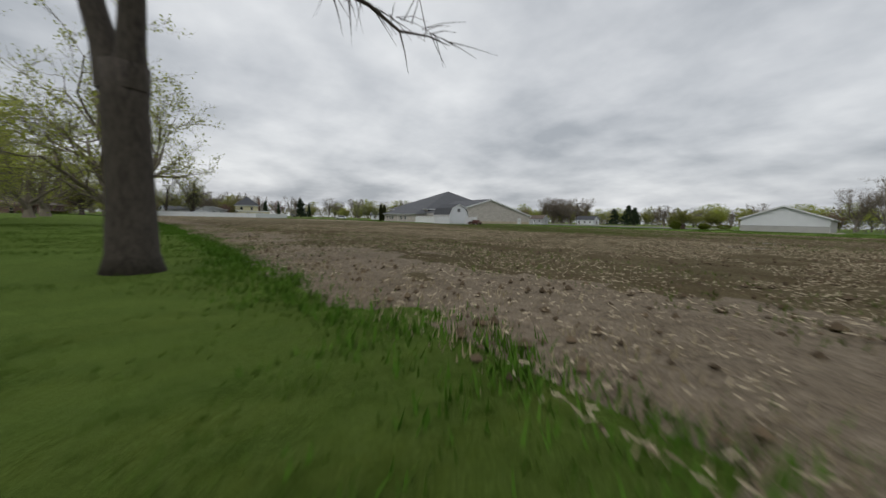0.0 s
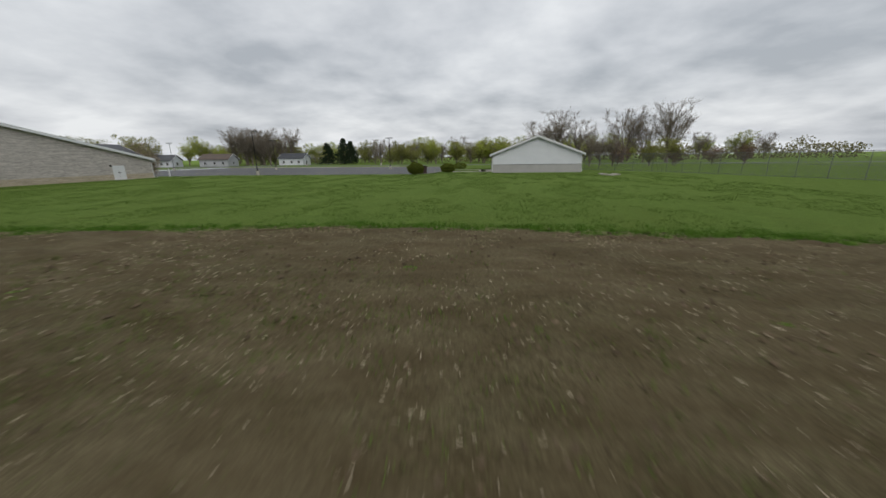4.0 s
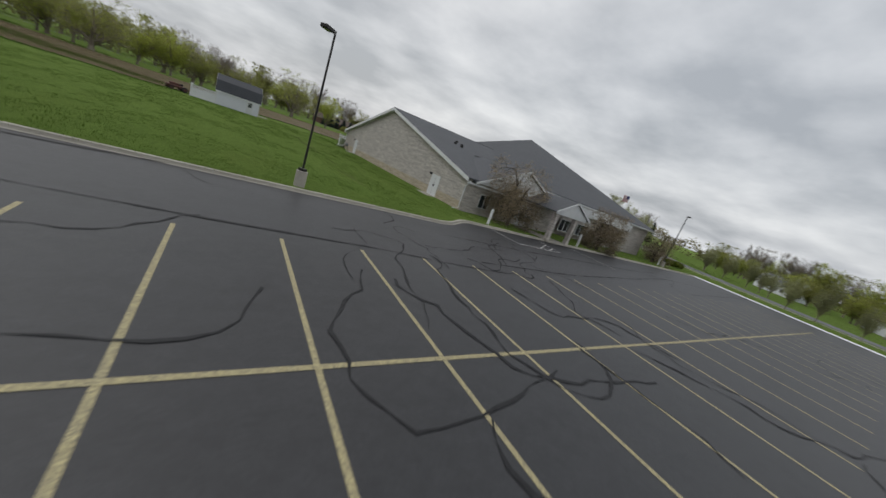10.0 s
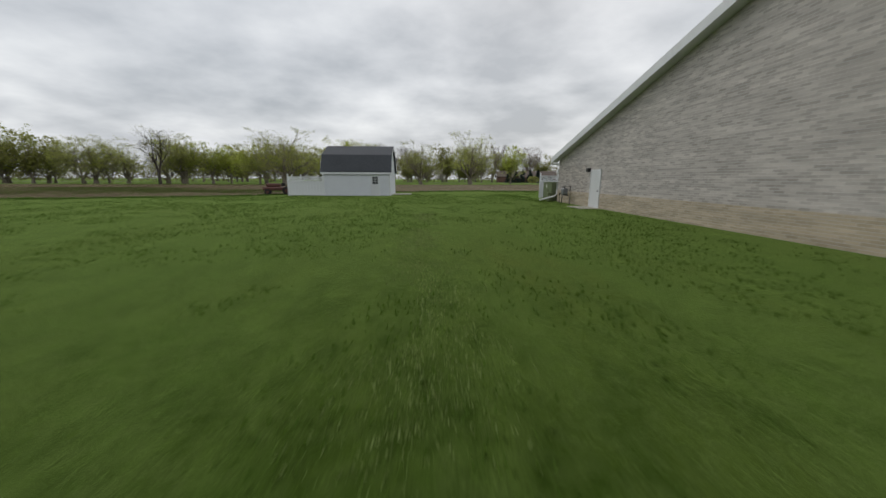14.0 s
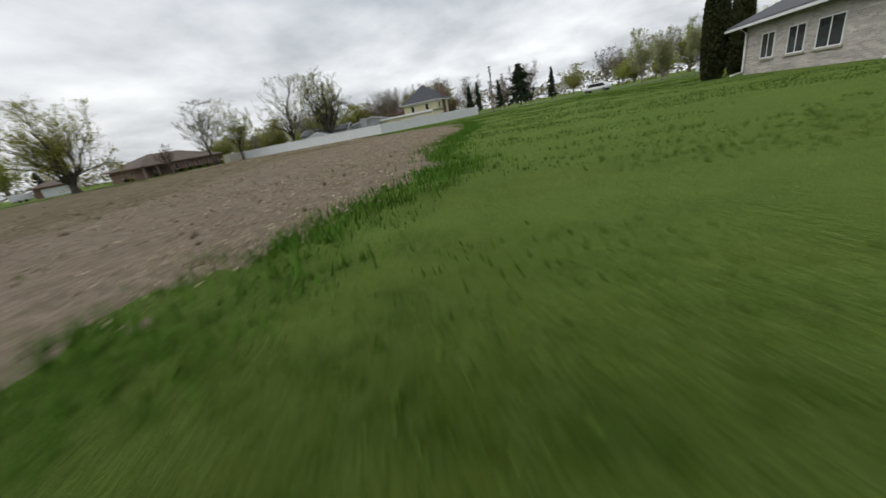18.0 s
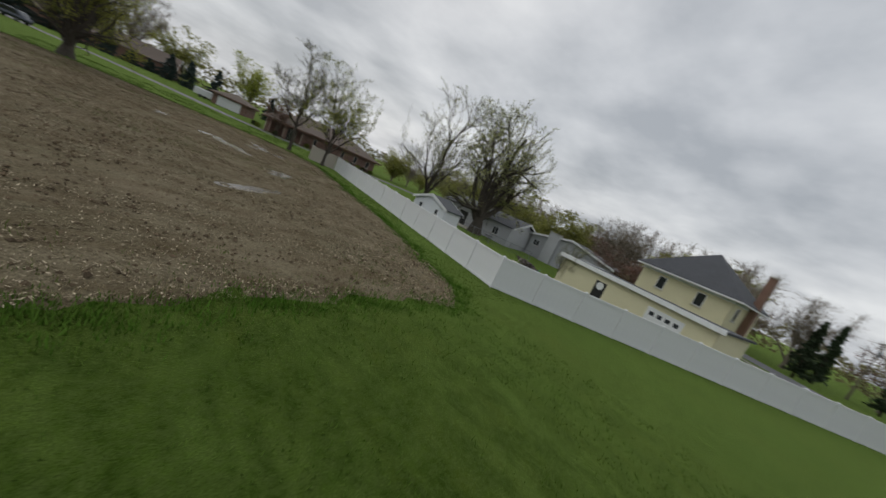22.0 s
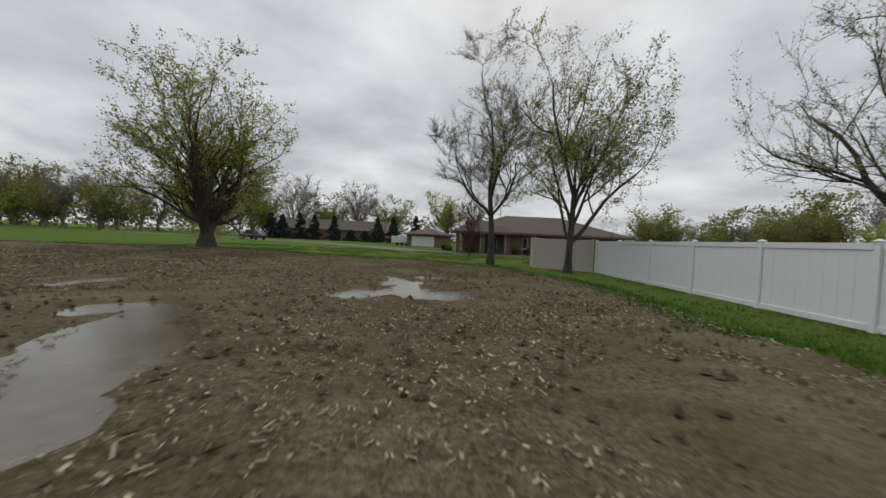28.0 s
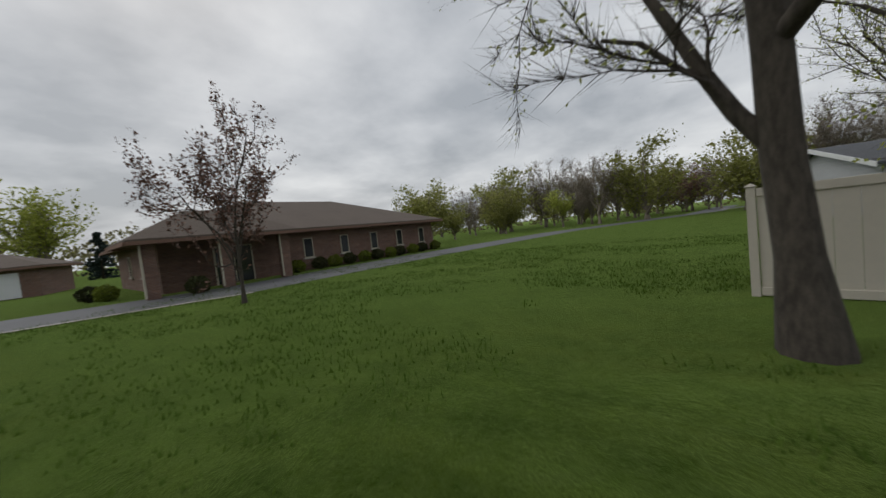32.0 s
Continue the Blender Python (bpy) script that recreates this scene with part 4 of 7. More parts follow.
    part("pediment", slab([(-5.6, -0.5, 3.05), (6.2, -0.5, 3.05), (0.3, -0.5, 5.6)], (0, 0.2, 0)), M_WHITE, front)
    for s in (-1, 1):
        part("porch_roof", slab([(0.3, -0.7, 5.7), (0.3, 8.0, 5.7), (0.3 + s * 6.4, 8.0, 2.95), (0.3 + s * 6.4, -0.7, 2.95)], (0, 0, 0.12)), M_SHINGLE, front)
    d = part("door", box(1.2, 2.9, -0.06, 0.05, 0.02, 2.4, 0.01), M_DOOR, front, "white entry door with arched light")
    part("pane", tube([(2.05, -0.075, 0.6), (2.05, -0.07, 1.9)], [0.42, 0.42], 4), M_GLASS, d)
    for k in (-1, 1):
        part("rake_board", slab([(0.3, -0.76, 5.62), (0.3 + k * 6.4, -0.76, 2.87), (0.3 + k * 6.4, -0.76, 3.09), (0.3, -0.76, 5.84)], (0, 0.05, 0)), M_WHITE, front)
    # entry porch: white gable on brick piers, reached by a short concrete walk
    for x in (1.75, 5.0):
        part("column", box(x - 0.22, x + 0.22, -4.75, -4.31, 0, 2.95, 0.02), M_BRICK, front)
    part("pediment", slab([(1.2, -4.9, 3.0), (6.5, -4.9, 3.0), (3.85, -4.9, 4.3)], (0, 0.15, 0)), M_WHITE, front)
    part("beam", box(1.35, 6.35, -4.85, -4.6, 2.8, 3.02, 0.01), M_WHITE, front)
    for k in (-1, 1):
        part("porch_roof", slab([(3.85, -5.05, 4.38), (3.85, 0.8, 4.38), (3.85 + k * 2.95, 0.8, 2.95), (3.85 + k * 2.95, -5.05, 2.95)], (0, 0, 0.1)), M_SHINGLE, front)
        part("rake_board", slab([(3.85, -5.1, 4.28), (3.85 + k * 2.95, -5.1, 2.85), (3.85 + k * 2.95, -5.1, 3.06), (3.85, -5.1, 4.49)], (0, 0.05, 0)), M_WHITE, front)
    for x0 in (9.6, 13.2):
        window(front, "window", x0, x0 + 2.7, 0.65, 2.15, 0.52, 3)
    part("clerestory", box(5.5, 26.0, 0.3, 0.5, 3.3, 4.3), M_WHITE, front, "white clapboard band over the bays")
    part("walk", slab([(0.9, -0.5, -0.1), (2.9, -0.5, -0.1), (5.6, -5.2, -0.1), (1.5, -5.2, -0.1)], (0, 0, 0.13)), M_CONC, front)
    part("downspout", box(21.6, 21.7, 0.38, 0.48, 0.1, 2.8, 0.01), M_WHITE, front)
    return ch


build_church()


def vinyl_fence(points, height=1.83, name="fence", label="tall white vinyl privacy fence with square posts", mat=None, lattice=False, spacing=2.44, group="", flip_end=True):
    mat = mat or M_VINYL
    x0, y0 = points[0]
    f = thing(name, label, "fence", x0, y0, G, 0, group)
    for (xa, ya), (xb, yb) in zip(points, points[1:]):
        L = math.hypot(xb - xa, yb - ya)
        n = max(1, round(L / spacing))
        turn = math.degrees(math.atan2(yb - ya, xb - xa))
        top = height - (0.42 if lattice else 0)
        for k in range(n + 1):
            if k == n and (xb, yb) != points[-1]:
                continue
            m = pose(xa - x0 + (xb - xa) * k / n, ya - y0 + (yb - ya) * k / n, 0, 0, 0, turn)
            post = bmesh.new()
            box(-0.06, 0.06, -0.06, 0.06, -0.1, height + 0.02, 0.006, post)
            box(-0.08, 0.08, -0.08, 0.08, height + 0.022, height + 0.045, 0.008, post)
            v = [post.verts.new(p) for p in ((-0.07, -0.07, height + 0.045), (0.07, -0.07, height + 0.045), (0.07, 0.07, height + 0.045), (-0.07, 0.07, height + 0.045), (0, 0, height + 0.09))]
            for q in range(4):
                post.faces.new((v[q], v[(q + 1) % 4], v[4]))
            p = part("post", post, mat, f)
            p.matrix_basis = m
            if lattice:
                b = part("finial", tube([(0, 0, height + 0.07), (0, 0, height + 0.14), (0, 0, height + 0.21), (0, 0, height + 0.27)], [0.03, 0.07, 0.06, 0.01], 8), mat, p)
        w = L / n
        for k in range(n):
            m = pose(xa - x0 + (xb - xa) * k / n, ya - y0 + (yb - ya) * k / n, 0, 0, 0, turn)
            for z0, z1 in ((0.02, 0.16), (top - 0.14, top)):
                r = part("rail", box(0.07, w - 0.07, -0.045, 0.045, z0, z1, 0.006), mat, f)
                r.matrix_basis = m
            count = max(1, round((w - 0.14) / 0.29))
            bw = (w - 0.14) / count
            if k == 0:
                board = bpy.data.meshes.new("board")
                bb = box(0.003, bw - 0.003, -0.016, 0.016, 0.16, top - 0.14)
                bb.to_mesh(board)
                bb.free()
                board.materials.append(mat)
            for q in range(count):
                share("board", board, f, m @ Matrix.Translation((0.07 + q * bw, 0, 0)))
            if not lattice:
                continue
            panel = bmesh.new()
            if lattice:
                box(0.07, w - 0.07, -0.04, 0.04, height - 0.06, height, 0, panel)
                for q in np.arange(-0.36, w, 0.11):
                    for s in (1, -1):
                        a, b = (q, q + 0.36) if s == 1 else (q + 0.36, q)
                        za, zb = top, height - 0.06
                        lo, hi = max(0.07, min(a, b)), min(w - 0.07, max(a, b))
                        if hi - lo < 0.05:
                            continue
                        zl = za + (lo - a) / (b - a) * (zb - za)
                        zh = za + (hi - a) / (b - a) * (zb - za)
                        slab([(lo, -0.006 * s, zl), (lo, -0.006 * s, zl + 0.05), (hi, -0.006 * s, zh + 0.05), (hi, -0.006 * s, zh)], (0, 0.006, 0), panel)
            p = part("lattice", panel, mat, f)
            p.matrix_basis = m
    return f


def build_yard():
    # enclosure of the cooling plant at the south-east corner
    vinyl_fence([(-60.8, -9.95), (-71.0, -9.95), (-71.0, -8.8)], 1.98, "plant_fence", "white vinyl fence with lattice top round the plant", lattice=True, spacing=1.95)
    u = thing("air_conditioner_cabinet", "large olive green air-conditioning cabinet on a concrete pad", "air conditioner", -61.05, -6.6, G)
    part("cabinet", box(-0.75, 0.75, -0.95, 0.95, 0.12, 1.42, 0.015), M_GREEN_BOX, u)
    part("base_skirt", box(-0.73, 0.73, -0.93, 0.93, 0.0, 0.118), M_GREEN_BOX, u)
    part("top_lip", box(-0.78, 0.78, -0.98, 0.98, 1.422, 1.47, 0.01), M_GREEN_BOX, u)
    part("label_plate", box(0.752, 0.757, -0.3, -0.12, 1.0, 1.28), M_WHITE, u, "white paper notice")
    part("panel_seam", box(0.7515, 0.756, -0.93, 0.93, 0.2, 0.212), M_BLACK, u)
    part("latch", box(0.752, 0.775, 0.2, 0.27, 0.72, 0.9, 0.005), M_BLACK, u)
    part("pad", box(-1.1, 1.0, -1.2, 1.15, -0.1, 0.0), M_CONC, u)
    for x, y in ((-63.4, -8.9), (-64.8, -8.7), (-63.2, -5.8)):
        c = thing("condenser", "grey condenser unit with louvred sides", "air conditioner", x, y, G, 0, "condensers in the enclosure")
        part("coil", box(-0.42, 0.42, -0.42, 0.42, 0.06, 0.86, 0.02), M_BLACK, c)
        bm = bmesh.new()
        for z in np.arange(0.1, 0.86, 0.055):
            box(-0.445, 0.445, -0.445, 0.445, z, z + 0.02, 0, bm)
        part("louvres", bm, M_GREY_METAL, c)
        part("top_grille", disc(0, 0, 0.861, 0.36, 0.03, 16), M_GREY_METAL, c)
        part("base_pan", box(-0.46, 0.46, -0.46, 0.46, 0, 0.058), M_CONC, c)
    g = thing("generator", "dark grey electrical cabinet beside the brick wall", "cabinet", -61.0, -5.05, G)
    part("cabinet", box(-0.9, -0.1, -0.42, 0.1, 0.1, 1.2, 0.02), M_GREY_METAL, g)
    part("door", box(-0.098, -0.08, -0.38, 0.06, 0.2, 1.15, 0.005), M_BLACK, g)
    b = thing("utility_box", "small pale green utility pedestal leaning by the downspout", "utility box", -60.05, -5.25, G)
    part("cover", box(-0.17, 0.17, -0.15, 0.15, 0.0, 0.62, 0.03), M_GREEN_BOX, b)
    part("cap", box(-0.19, 0.19, -0.17, 0.17, 0.622, 0.68, 0.02), M_GREEN_BOX, b)


build_yard()


def gambrel_shed():
    # 6.4 by 5.7 m barn-roofed shed, ridge running east-west
    s = thing("garden_shed", "white lap-sided garden shed with charcoal gambrel roof", "shed", -43.65, -16.55, G)
    L, W, H = 3.2, 2.85, 2.35
    prof = [(-W - 0.15, H - 0.1), (-W + 0.62, 3.9), (0, 4.9), (W - 0.62, 3.9), (W + 0.15, H - 0.1)]
    north = lap_wall(-L, L, 0, lambda x: H)
    w = part("wall", north, M_SIDING, s); w.matrix_basis = pose(0, W, 0, 0, 0, 180)
    south = lap_wall(-L, L, 0, lambda x: H)
    w = part("wall", south, M_SIDING, s); w.matrix_basis = pose(0, -W, 0)

    def roof_at(u):
        for (a, za), (b, zb) in zip(prof, prof[1:]):
            if a <= u <= b:
                return za + (zb - za) * (u - a) / (b - a) - 0.06
        return H
    for turn, x in ((90, L), (-90, -L)):
        g = part("gable", lap_wall(-W, W, 0, roof_at), M_SIDING, s)
        g.matrix_basis = pose(x, 0, 0, 0, 0, turn)
    for (a, za), (b, zb) in zip(prof, prof[1:]):
        part("roof", slab([(-L - 0.25, a, za), (L + 0.25, a, za), (L + 0.25, b, zb), (-L - 0.25, b, zb)], (0, 0, 0.09)), M_DSHINGLE, s)
    for x in (-L - 0.27, L + 0.24):
        bm = bmesh.new()
        for (a, za), (b, zb) in zip(prof, prof[1:]):
            slab([(x, a, za - 0.14), (x, b, zb - 0.14), (x, b, zb + 0.06), (x, a, za + 0.06)], (0.03, 0, 0), bm)
        part("rake_board", bm, M_WHITE, s)
    for y, k in ((W + 0.16, 1), (-W - 0.16, -1)):
        part("fascia", box(-L - 0.25, L + 0.25, y - 0.03, y + 0.03, H - 0.26, H - 0.09), M_WHITE, s)
    for x in (-L - 0.01, L + 0.01):
        for y in (-W - 0.01, W + 0.01):
            part("corner_board", box(x - 0.06, x + 0.06, y - 0.06, y + 0.06, 0, H - 0.2), M_WHITE, s)
    d = part("door", box(-2.25, -1.35, W + 0.025, W + 0.07, 0.06, 1.98, 0.01), M_DOOR, s, "grey-white door with six small panes")
    for i in range(2):
        for k in range(3):
            part("pane", box(-2.08 + 0.29 * i, -1.83 + 0.29 * i, W + 0.071, W + 0.08, 1.15 + 0.25 * k, 1.36 + 0.25 * k), M_GLASS, d)
    wn = thing("window", "", "")
    for key in list(wn.keys()):
        del wn[key]
    wn.parent, wn.matrix_basis = s, pose(L + 0.03, 0, 0, 0, 0, 90)
    part("window_frame", join(join(box(-0.5, 0.5, -0.05, 0.0, 2.95, 3.03), box(-0.5, 0.5, -0.05, 0, 3.8, 3.88)), join(box(-0.5, -0.42, -0.05, 0, 3.03, 3.8), box(0.42, 0.5, -0.05, 0, 3.03, 3.8))), M_WHITE, wn)
    part("pane", box(-0.42, 0.42, -0.02, -0.005, 3.03, 3.4), M_GLASS, wn)
    part("pane", box(-0.42, 0.42, -0.02, -0.005, 3.43, 3.8), M_GLASS, wn)
    part("threshold", box(-5.2, -3.15, -2.3, 0.3, -0.1, 0.03), M_CONC, s, "concrete ramp")
    vinyl_fence([(-40.35, -13.8), (-36.95, -13.8), (-36.95, -17.4)], 1.85, "shed_fence", "white vinyl fence with lattice top beside the shed", lattice=True)
    # old red farm implement beside the fence
    f = thing("farm_mower", "rusty red old tractor mower parked beside the fence", "farm machine", -35.0, -15.9, G, 20)
    part("deck", box(-1.3, 1.3, -0.75, 0.75, 0.45, 0.8, 0.08), M_RUST, f)
    part("hood", box(-0.4, 1.0, -0.4, 0.4, 0.8, 1.15, 0.1), M_RUST, f)
    part("hitch", tube([(-1.3, 0, 0.55), (-2.3, 0, 0.45)], 0.06, 6), M_RUST, f)
    for x, y, r in ((-0.9, -0.85, 0.42), (-0.9, 0.85, 0.42), (0.9, -0.8, 0.3), (0.9, 0.8, 0.3)):
        wv = part("wheel", tube([(x, y - 0.1, r), (x, y + 0.1, r)], r, 16), M_TYRE, f)
        part("rim", tube([(x, y - 0.11, r), (x, y + 0.11, r)], r * 0.5, 12), M_RUST, wv)
    part("seat", box(-0.8, -0.4, -0.25, 0.25, 0.85, 1.2, 0.05), M_BLACK, f)


gambrel_shed()


def build_garage():
    g = thing("garage", "long white lap-sided garage on a grey block base", "garage", -0.75, 45.9, G, 2.5)
    W, D, E, A, B = 15.45, 30.0, 3.3, 6.25, 1.4
    part("plinth", box(0, W, 0, 0.25, -0.1, B), M_BLOCK, g)
    part("plinth_cap", box(-0.03, W + 0.03, -0.04, 0.25, B + 0.002, B + 0.06), M_GREY_METAL, g)
    front = lap_wall(0, W, B + 0.062, lambda x: E + (A - E) * (1 - abs(x - W / 2) / (W / 2)), 0.0, 0.2)
    part("wall", front, M_SIDING, g)
    part("wall", box(0, 0.2, 0.25, D, -0.1, E - 0.1), M_BLOCK, g)
    part("wall", box(W - 0.2, W, 0.25, D, -0.1, E - 0.1), M_BLOCK, g)
    part("wall", slab([(0, D, -0.1), (W, D, -0.1), (W, D, E), (W / 2, D, A), (0, D, E)], (0, -0.2, 0)), M_SIDING, g)
    k = (A - E) / (W / 2)
    o = 0.5
    for s in (-1, 1):
        xe = W / 2 + s * (W / 2 + o)
        part("roof", slab([(W / 2, -o, A + 0.1), (W / 2, D + o, A + 0.1), (xe, D + o, E - k * o + 0.1), (xe, -o, E - k * o + 0.1)], (0, 0, 0.1)), M_SHINGLE, g)
        part("rake_board", slab([(W / 2, -o - 0.03, A - 0.16), (xe, -o - 0.03, E - k * o - 0.16), (xe, -o - 0.03, E - k * o + 0.17), (W / 2, -o - 0.03, A + 0.17)], (0, 0.05, 0)), M_WHITE, g)
        part("gutter", box(xe - 0.12, xe + 0.04, -o, D + o, E - k * o - 0.1, E - k * o + 0.06, 0.02), M_WHITE, g)
        part("soffit", slab([(xe, -o, E - k * o - 0.06), (W / 2 + s * W / 2, -o, E - k * o - 0.02), (W / 2 + s * W / 2, D + o, E - k * o - 0.02), (xe, D + o, E - k * o - 0.06)], (0, 0, 0.03)), M_WHITE, g)
        part("downspout", tube([(xe, -0.3, E - 0.35), (W / 2 + s * (W / 2 + 0.07), -0.1, E - 0.75), (W / 2 + s * (W / 2 + 0.07), -0.1, 0.15)], 0.055, 6), M_WHITE, g)
    for y in (4.0, 8.2, 12.4):
        d = part("overhead_door", box(-0.03, 0.05, y, y + 2.9, 0.02, 2.5, 0.01), M_DOOR, g, "white panelled overhead door")
        bm = bmesh.new()
        for z in (0.63, 1.25, 1.88):
            box(-0.036, -0.03, y + 0.02, y + 2.88, z, z + 0.015, 0, bm)
        part("panel_joints", bm, M_GREY_METAL, d)
    part("apron", box(-2.4, -0.05, 3.4, 16.2, -0.1, 0.02), M_CONC, g)
    # concrete rubble and low slabs beyond the far corner
    r = thing("concrete_slabs", "pile of broken pale concrete slabs on the lawn", "rubble", 16.2, 36.0, G)
    rng = np.random.default_rng(5)
    for k in range(9):
        p = part("slab", box(-0.5, 0.5, -0.35, 0.35, 0, 0.12, 0.02), M_CONC, r)
        p.matrix_basis = pose(rng.uniform(-1.6, 1.6), rng.uniform(-0.6, 0.6), 0.02 + 0.1 * (k % 2), rng.uniform(-4, 4), rng.uniform(-6, 6), rng.uniform(0, 180))


build_garage()


def backstop():
    # tall chain-link fence on the rise beside the garage, with brush behind it
    f = thing("chain_link_fence", "tall grey chain-link fence behind the garage", "fence", 0, 0, G)
    run = [(15.5, 60.0), (19.6, 54.6), (26.2, 46.5), (31.2, 36.8), (38.0, 24.0), (46.0, 10.0)]
    for (xa, ya), (xb, yb) in zip(run, run[1:]):
        L = math.hypot(xb - xa, yb - ya)
        n = max(1, round(L / 3.0))
        for k in range(n):
            x, y = xa + (xb - xa) * k / n, ya + (yb - ya) * k / n
            part("post", tube([(x, y, -0.1), (x, y, 3.05)], 0.035, 6), M_GREY_METAL, f)
        for z in (0.1, 1.55, 3.0):
            part("rail", tube([(xa, ya, z), (xb, yb, z)], 0.022, 5), M_GREY_METAL, f)
        d = 0.12
        v, e = [], []
        for k in range(-int(2.9 / d), int(L / d)):
            for s in (1, -1):
                pts = []
                for u, z in ((k * d, 0.1 if s == 1 else 3.0), (k * d + 2.9, 3.0 if s == 1 else 0.1)):
                    pts.append((u, z))
                (u0, z0), (u1, z1) = pts
                lo, hi = max(0.0, u0), min(L, u1)
                if hi - lo < 0.1:
                    continue
                za, zb = z0 + (lo - u0) / 2.9 * (z1 - z0), z0 + (hi - u0) / 2.9 * (z1 - z0)
                b = len(v)
                for u, z, o in ((lo, za, -0.006), (hi, zb, -0.006), (hi, zb, 0.006), (lo, za, 0.006)):
                    v.append((xa + (xb - xa) * u / L, ya + (yb - ya) * u / L, z + o))
                e.append((b, b + 1, b + 2, b + 3))
        tagged(part("wire_mesh", (v, e), M_GREY_METAL, f), "", "", "", "stuff")


backstop()


def brick_pieces():
    # single bricks of the gable wall beside the south-east corner
    wall = [o for o in bpy.data.objects["church"].children if o.name.startswith("wall")][0]
    bb = box(-0.02, 0.007, 0.005, 0.295, 0.004, 0.081)
    me = bpy.data.meshes.new("brick")
    bb.to_mesh(me)
    bb.free()
    me.materials.append(M_BRICKPIECE)
    for r in range(20):
        for k in range(15):
            share("brick", me, wall, Matrix.Translation((-60.5, -4.75 + 0.30 * k + (0.15 if r % 2 else 0), 0.865 + 0.085 * r)))


brick_pieces()

# ---- car park: kerb, lines, lamps, bin ----
def build_kerb():
    k = thing("kerb", "pale concrete kerb round the car park", "kerb", 0, 0, 0, 0, "", "structure")
    pts = LOT_EDGE[:-1] + [LOT_EDGE[-1]]
    run = []
    for (xa, ya), (xb, yb) in zip(pts, pts[1:]):
        L = math.hypot(xb - xa, yb - ya)
        n = max(1, math.ceil(L / 3.0))
        run += [(xa + (xb - xa) * q / n, ya + (yb - ya) * q / n) for q in range(n)]
    run.append(pts[-1])
    for (xa, ya), (xb, yb) in zip(run, run[1:]):
        dx, dy = xb - xa, yb - ya
        L = math.hypot(dx, dy)
        if L < 0.05:
            continue
        nx, ny = -dy / L, dx / L
        bm = bmesh.new()
        prof = [(0.16, -0.08), (0.16, 0.012), (0.02, 0.02), (0.0, 0.135), (-0.03, 0.165), (-0.2, 0.168), (-0.2, -0.08)]
        gap = 0.006
        rings = []
        for x, y in ((xa + dx / L * gap, ya + dy / L * gap), (xb - dx / L * gap, yb - dy / L * gap)):
            rings.append([bm.verts.new((x + nx * o, y + ny * o, h)) for o, h in prof])
        m = len(prof)
        for q in range(m):
            bm.faces.new((rings[0][q], rings[0][(q + 1) % m], rings[1][(q + 1) % m], rings[1][q]))
        bm.faces.new(rings[0][::-1]); bm.faces.new(rings[1])
        bmesh.ops.recalc_face_normals(bm, faces=bm.faces[:])
        part("kerb_stone", bm, M_CONC, k)


build_kerb()


def strip(name, pts, width, z, mat, parent, wobble=0.0, seed=0):
    """A painted or poured band along a run of points."""
    rng = np.random.default_rng(seed)
    v, f = [], []
    for i, (x, y) in enumerate(pts):
        xa, ya = pts[max(i - 1, 0)]
        xb, yb = pts[min(i + 1, len(pts) - 1)]
        L = math.hypot(xb - xa, yb - ya) or 1
        nx, ny = -(yb - ya) / L, (xb - xa) / L
        w = width * (1 + wobble * rng.uniform(-1, 1)) / 2
        v += [(x + nx * w, y + ny * w, z), (x - nx * w, y - ny * w, z)]
        if i:
            f.append((2 * i - 2, 2 * i - 1, 2 * i + 1, 2 * i))
    return part(name, (v, f), mat, parent)


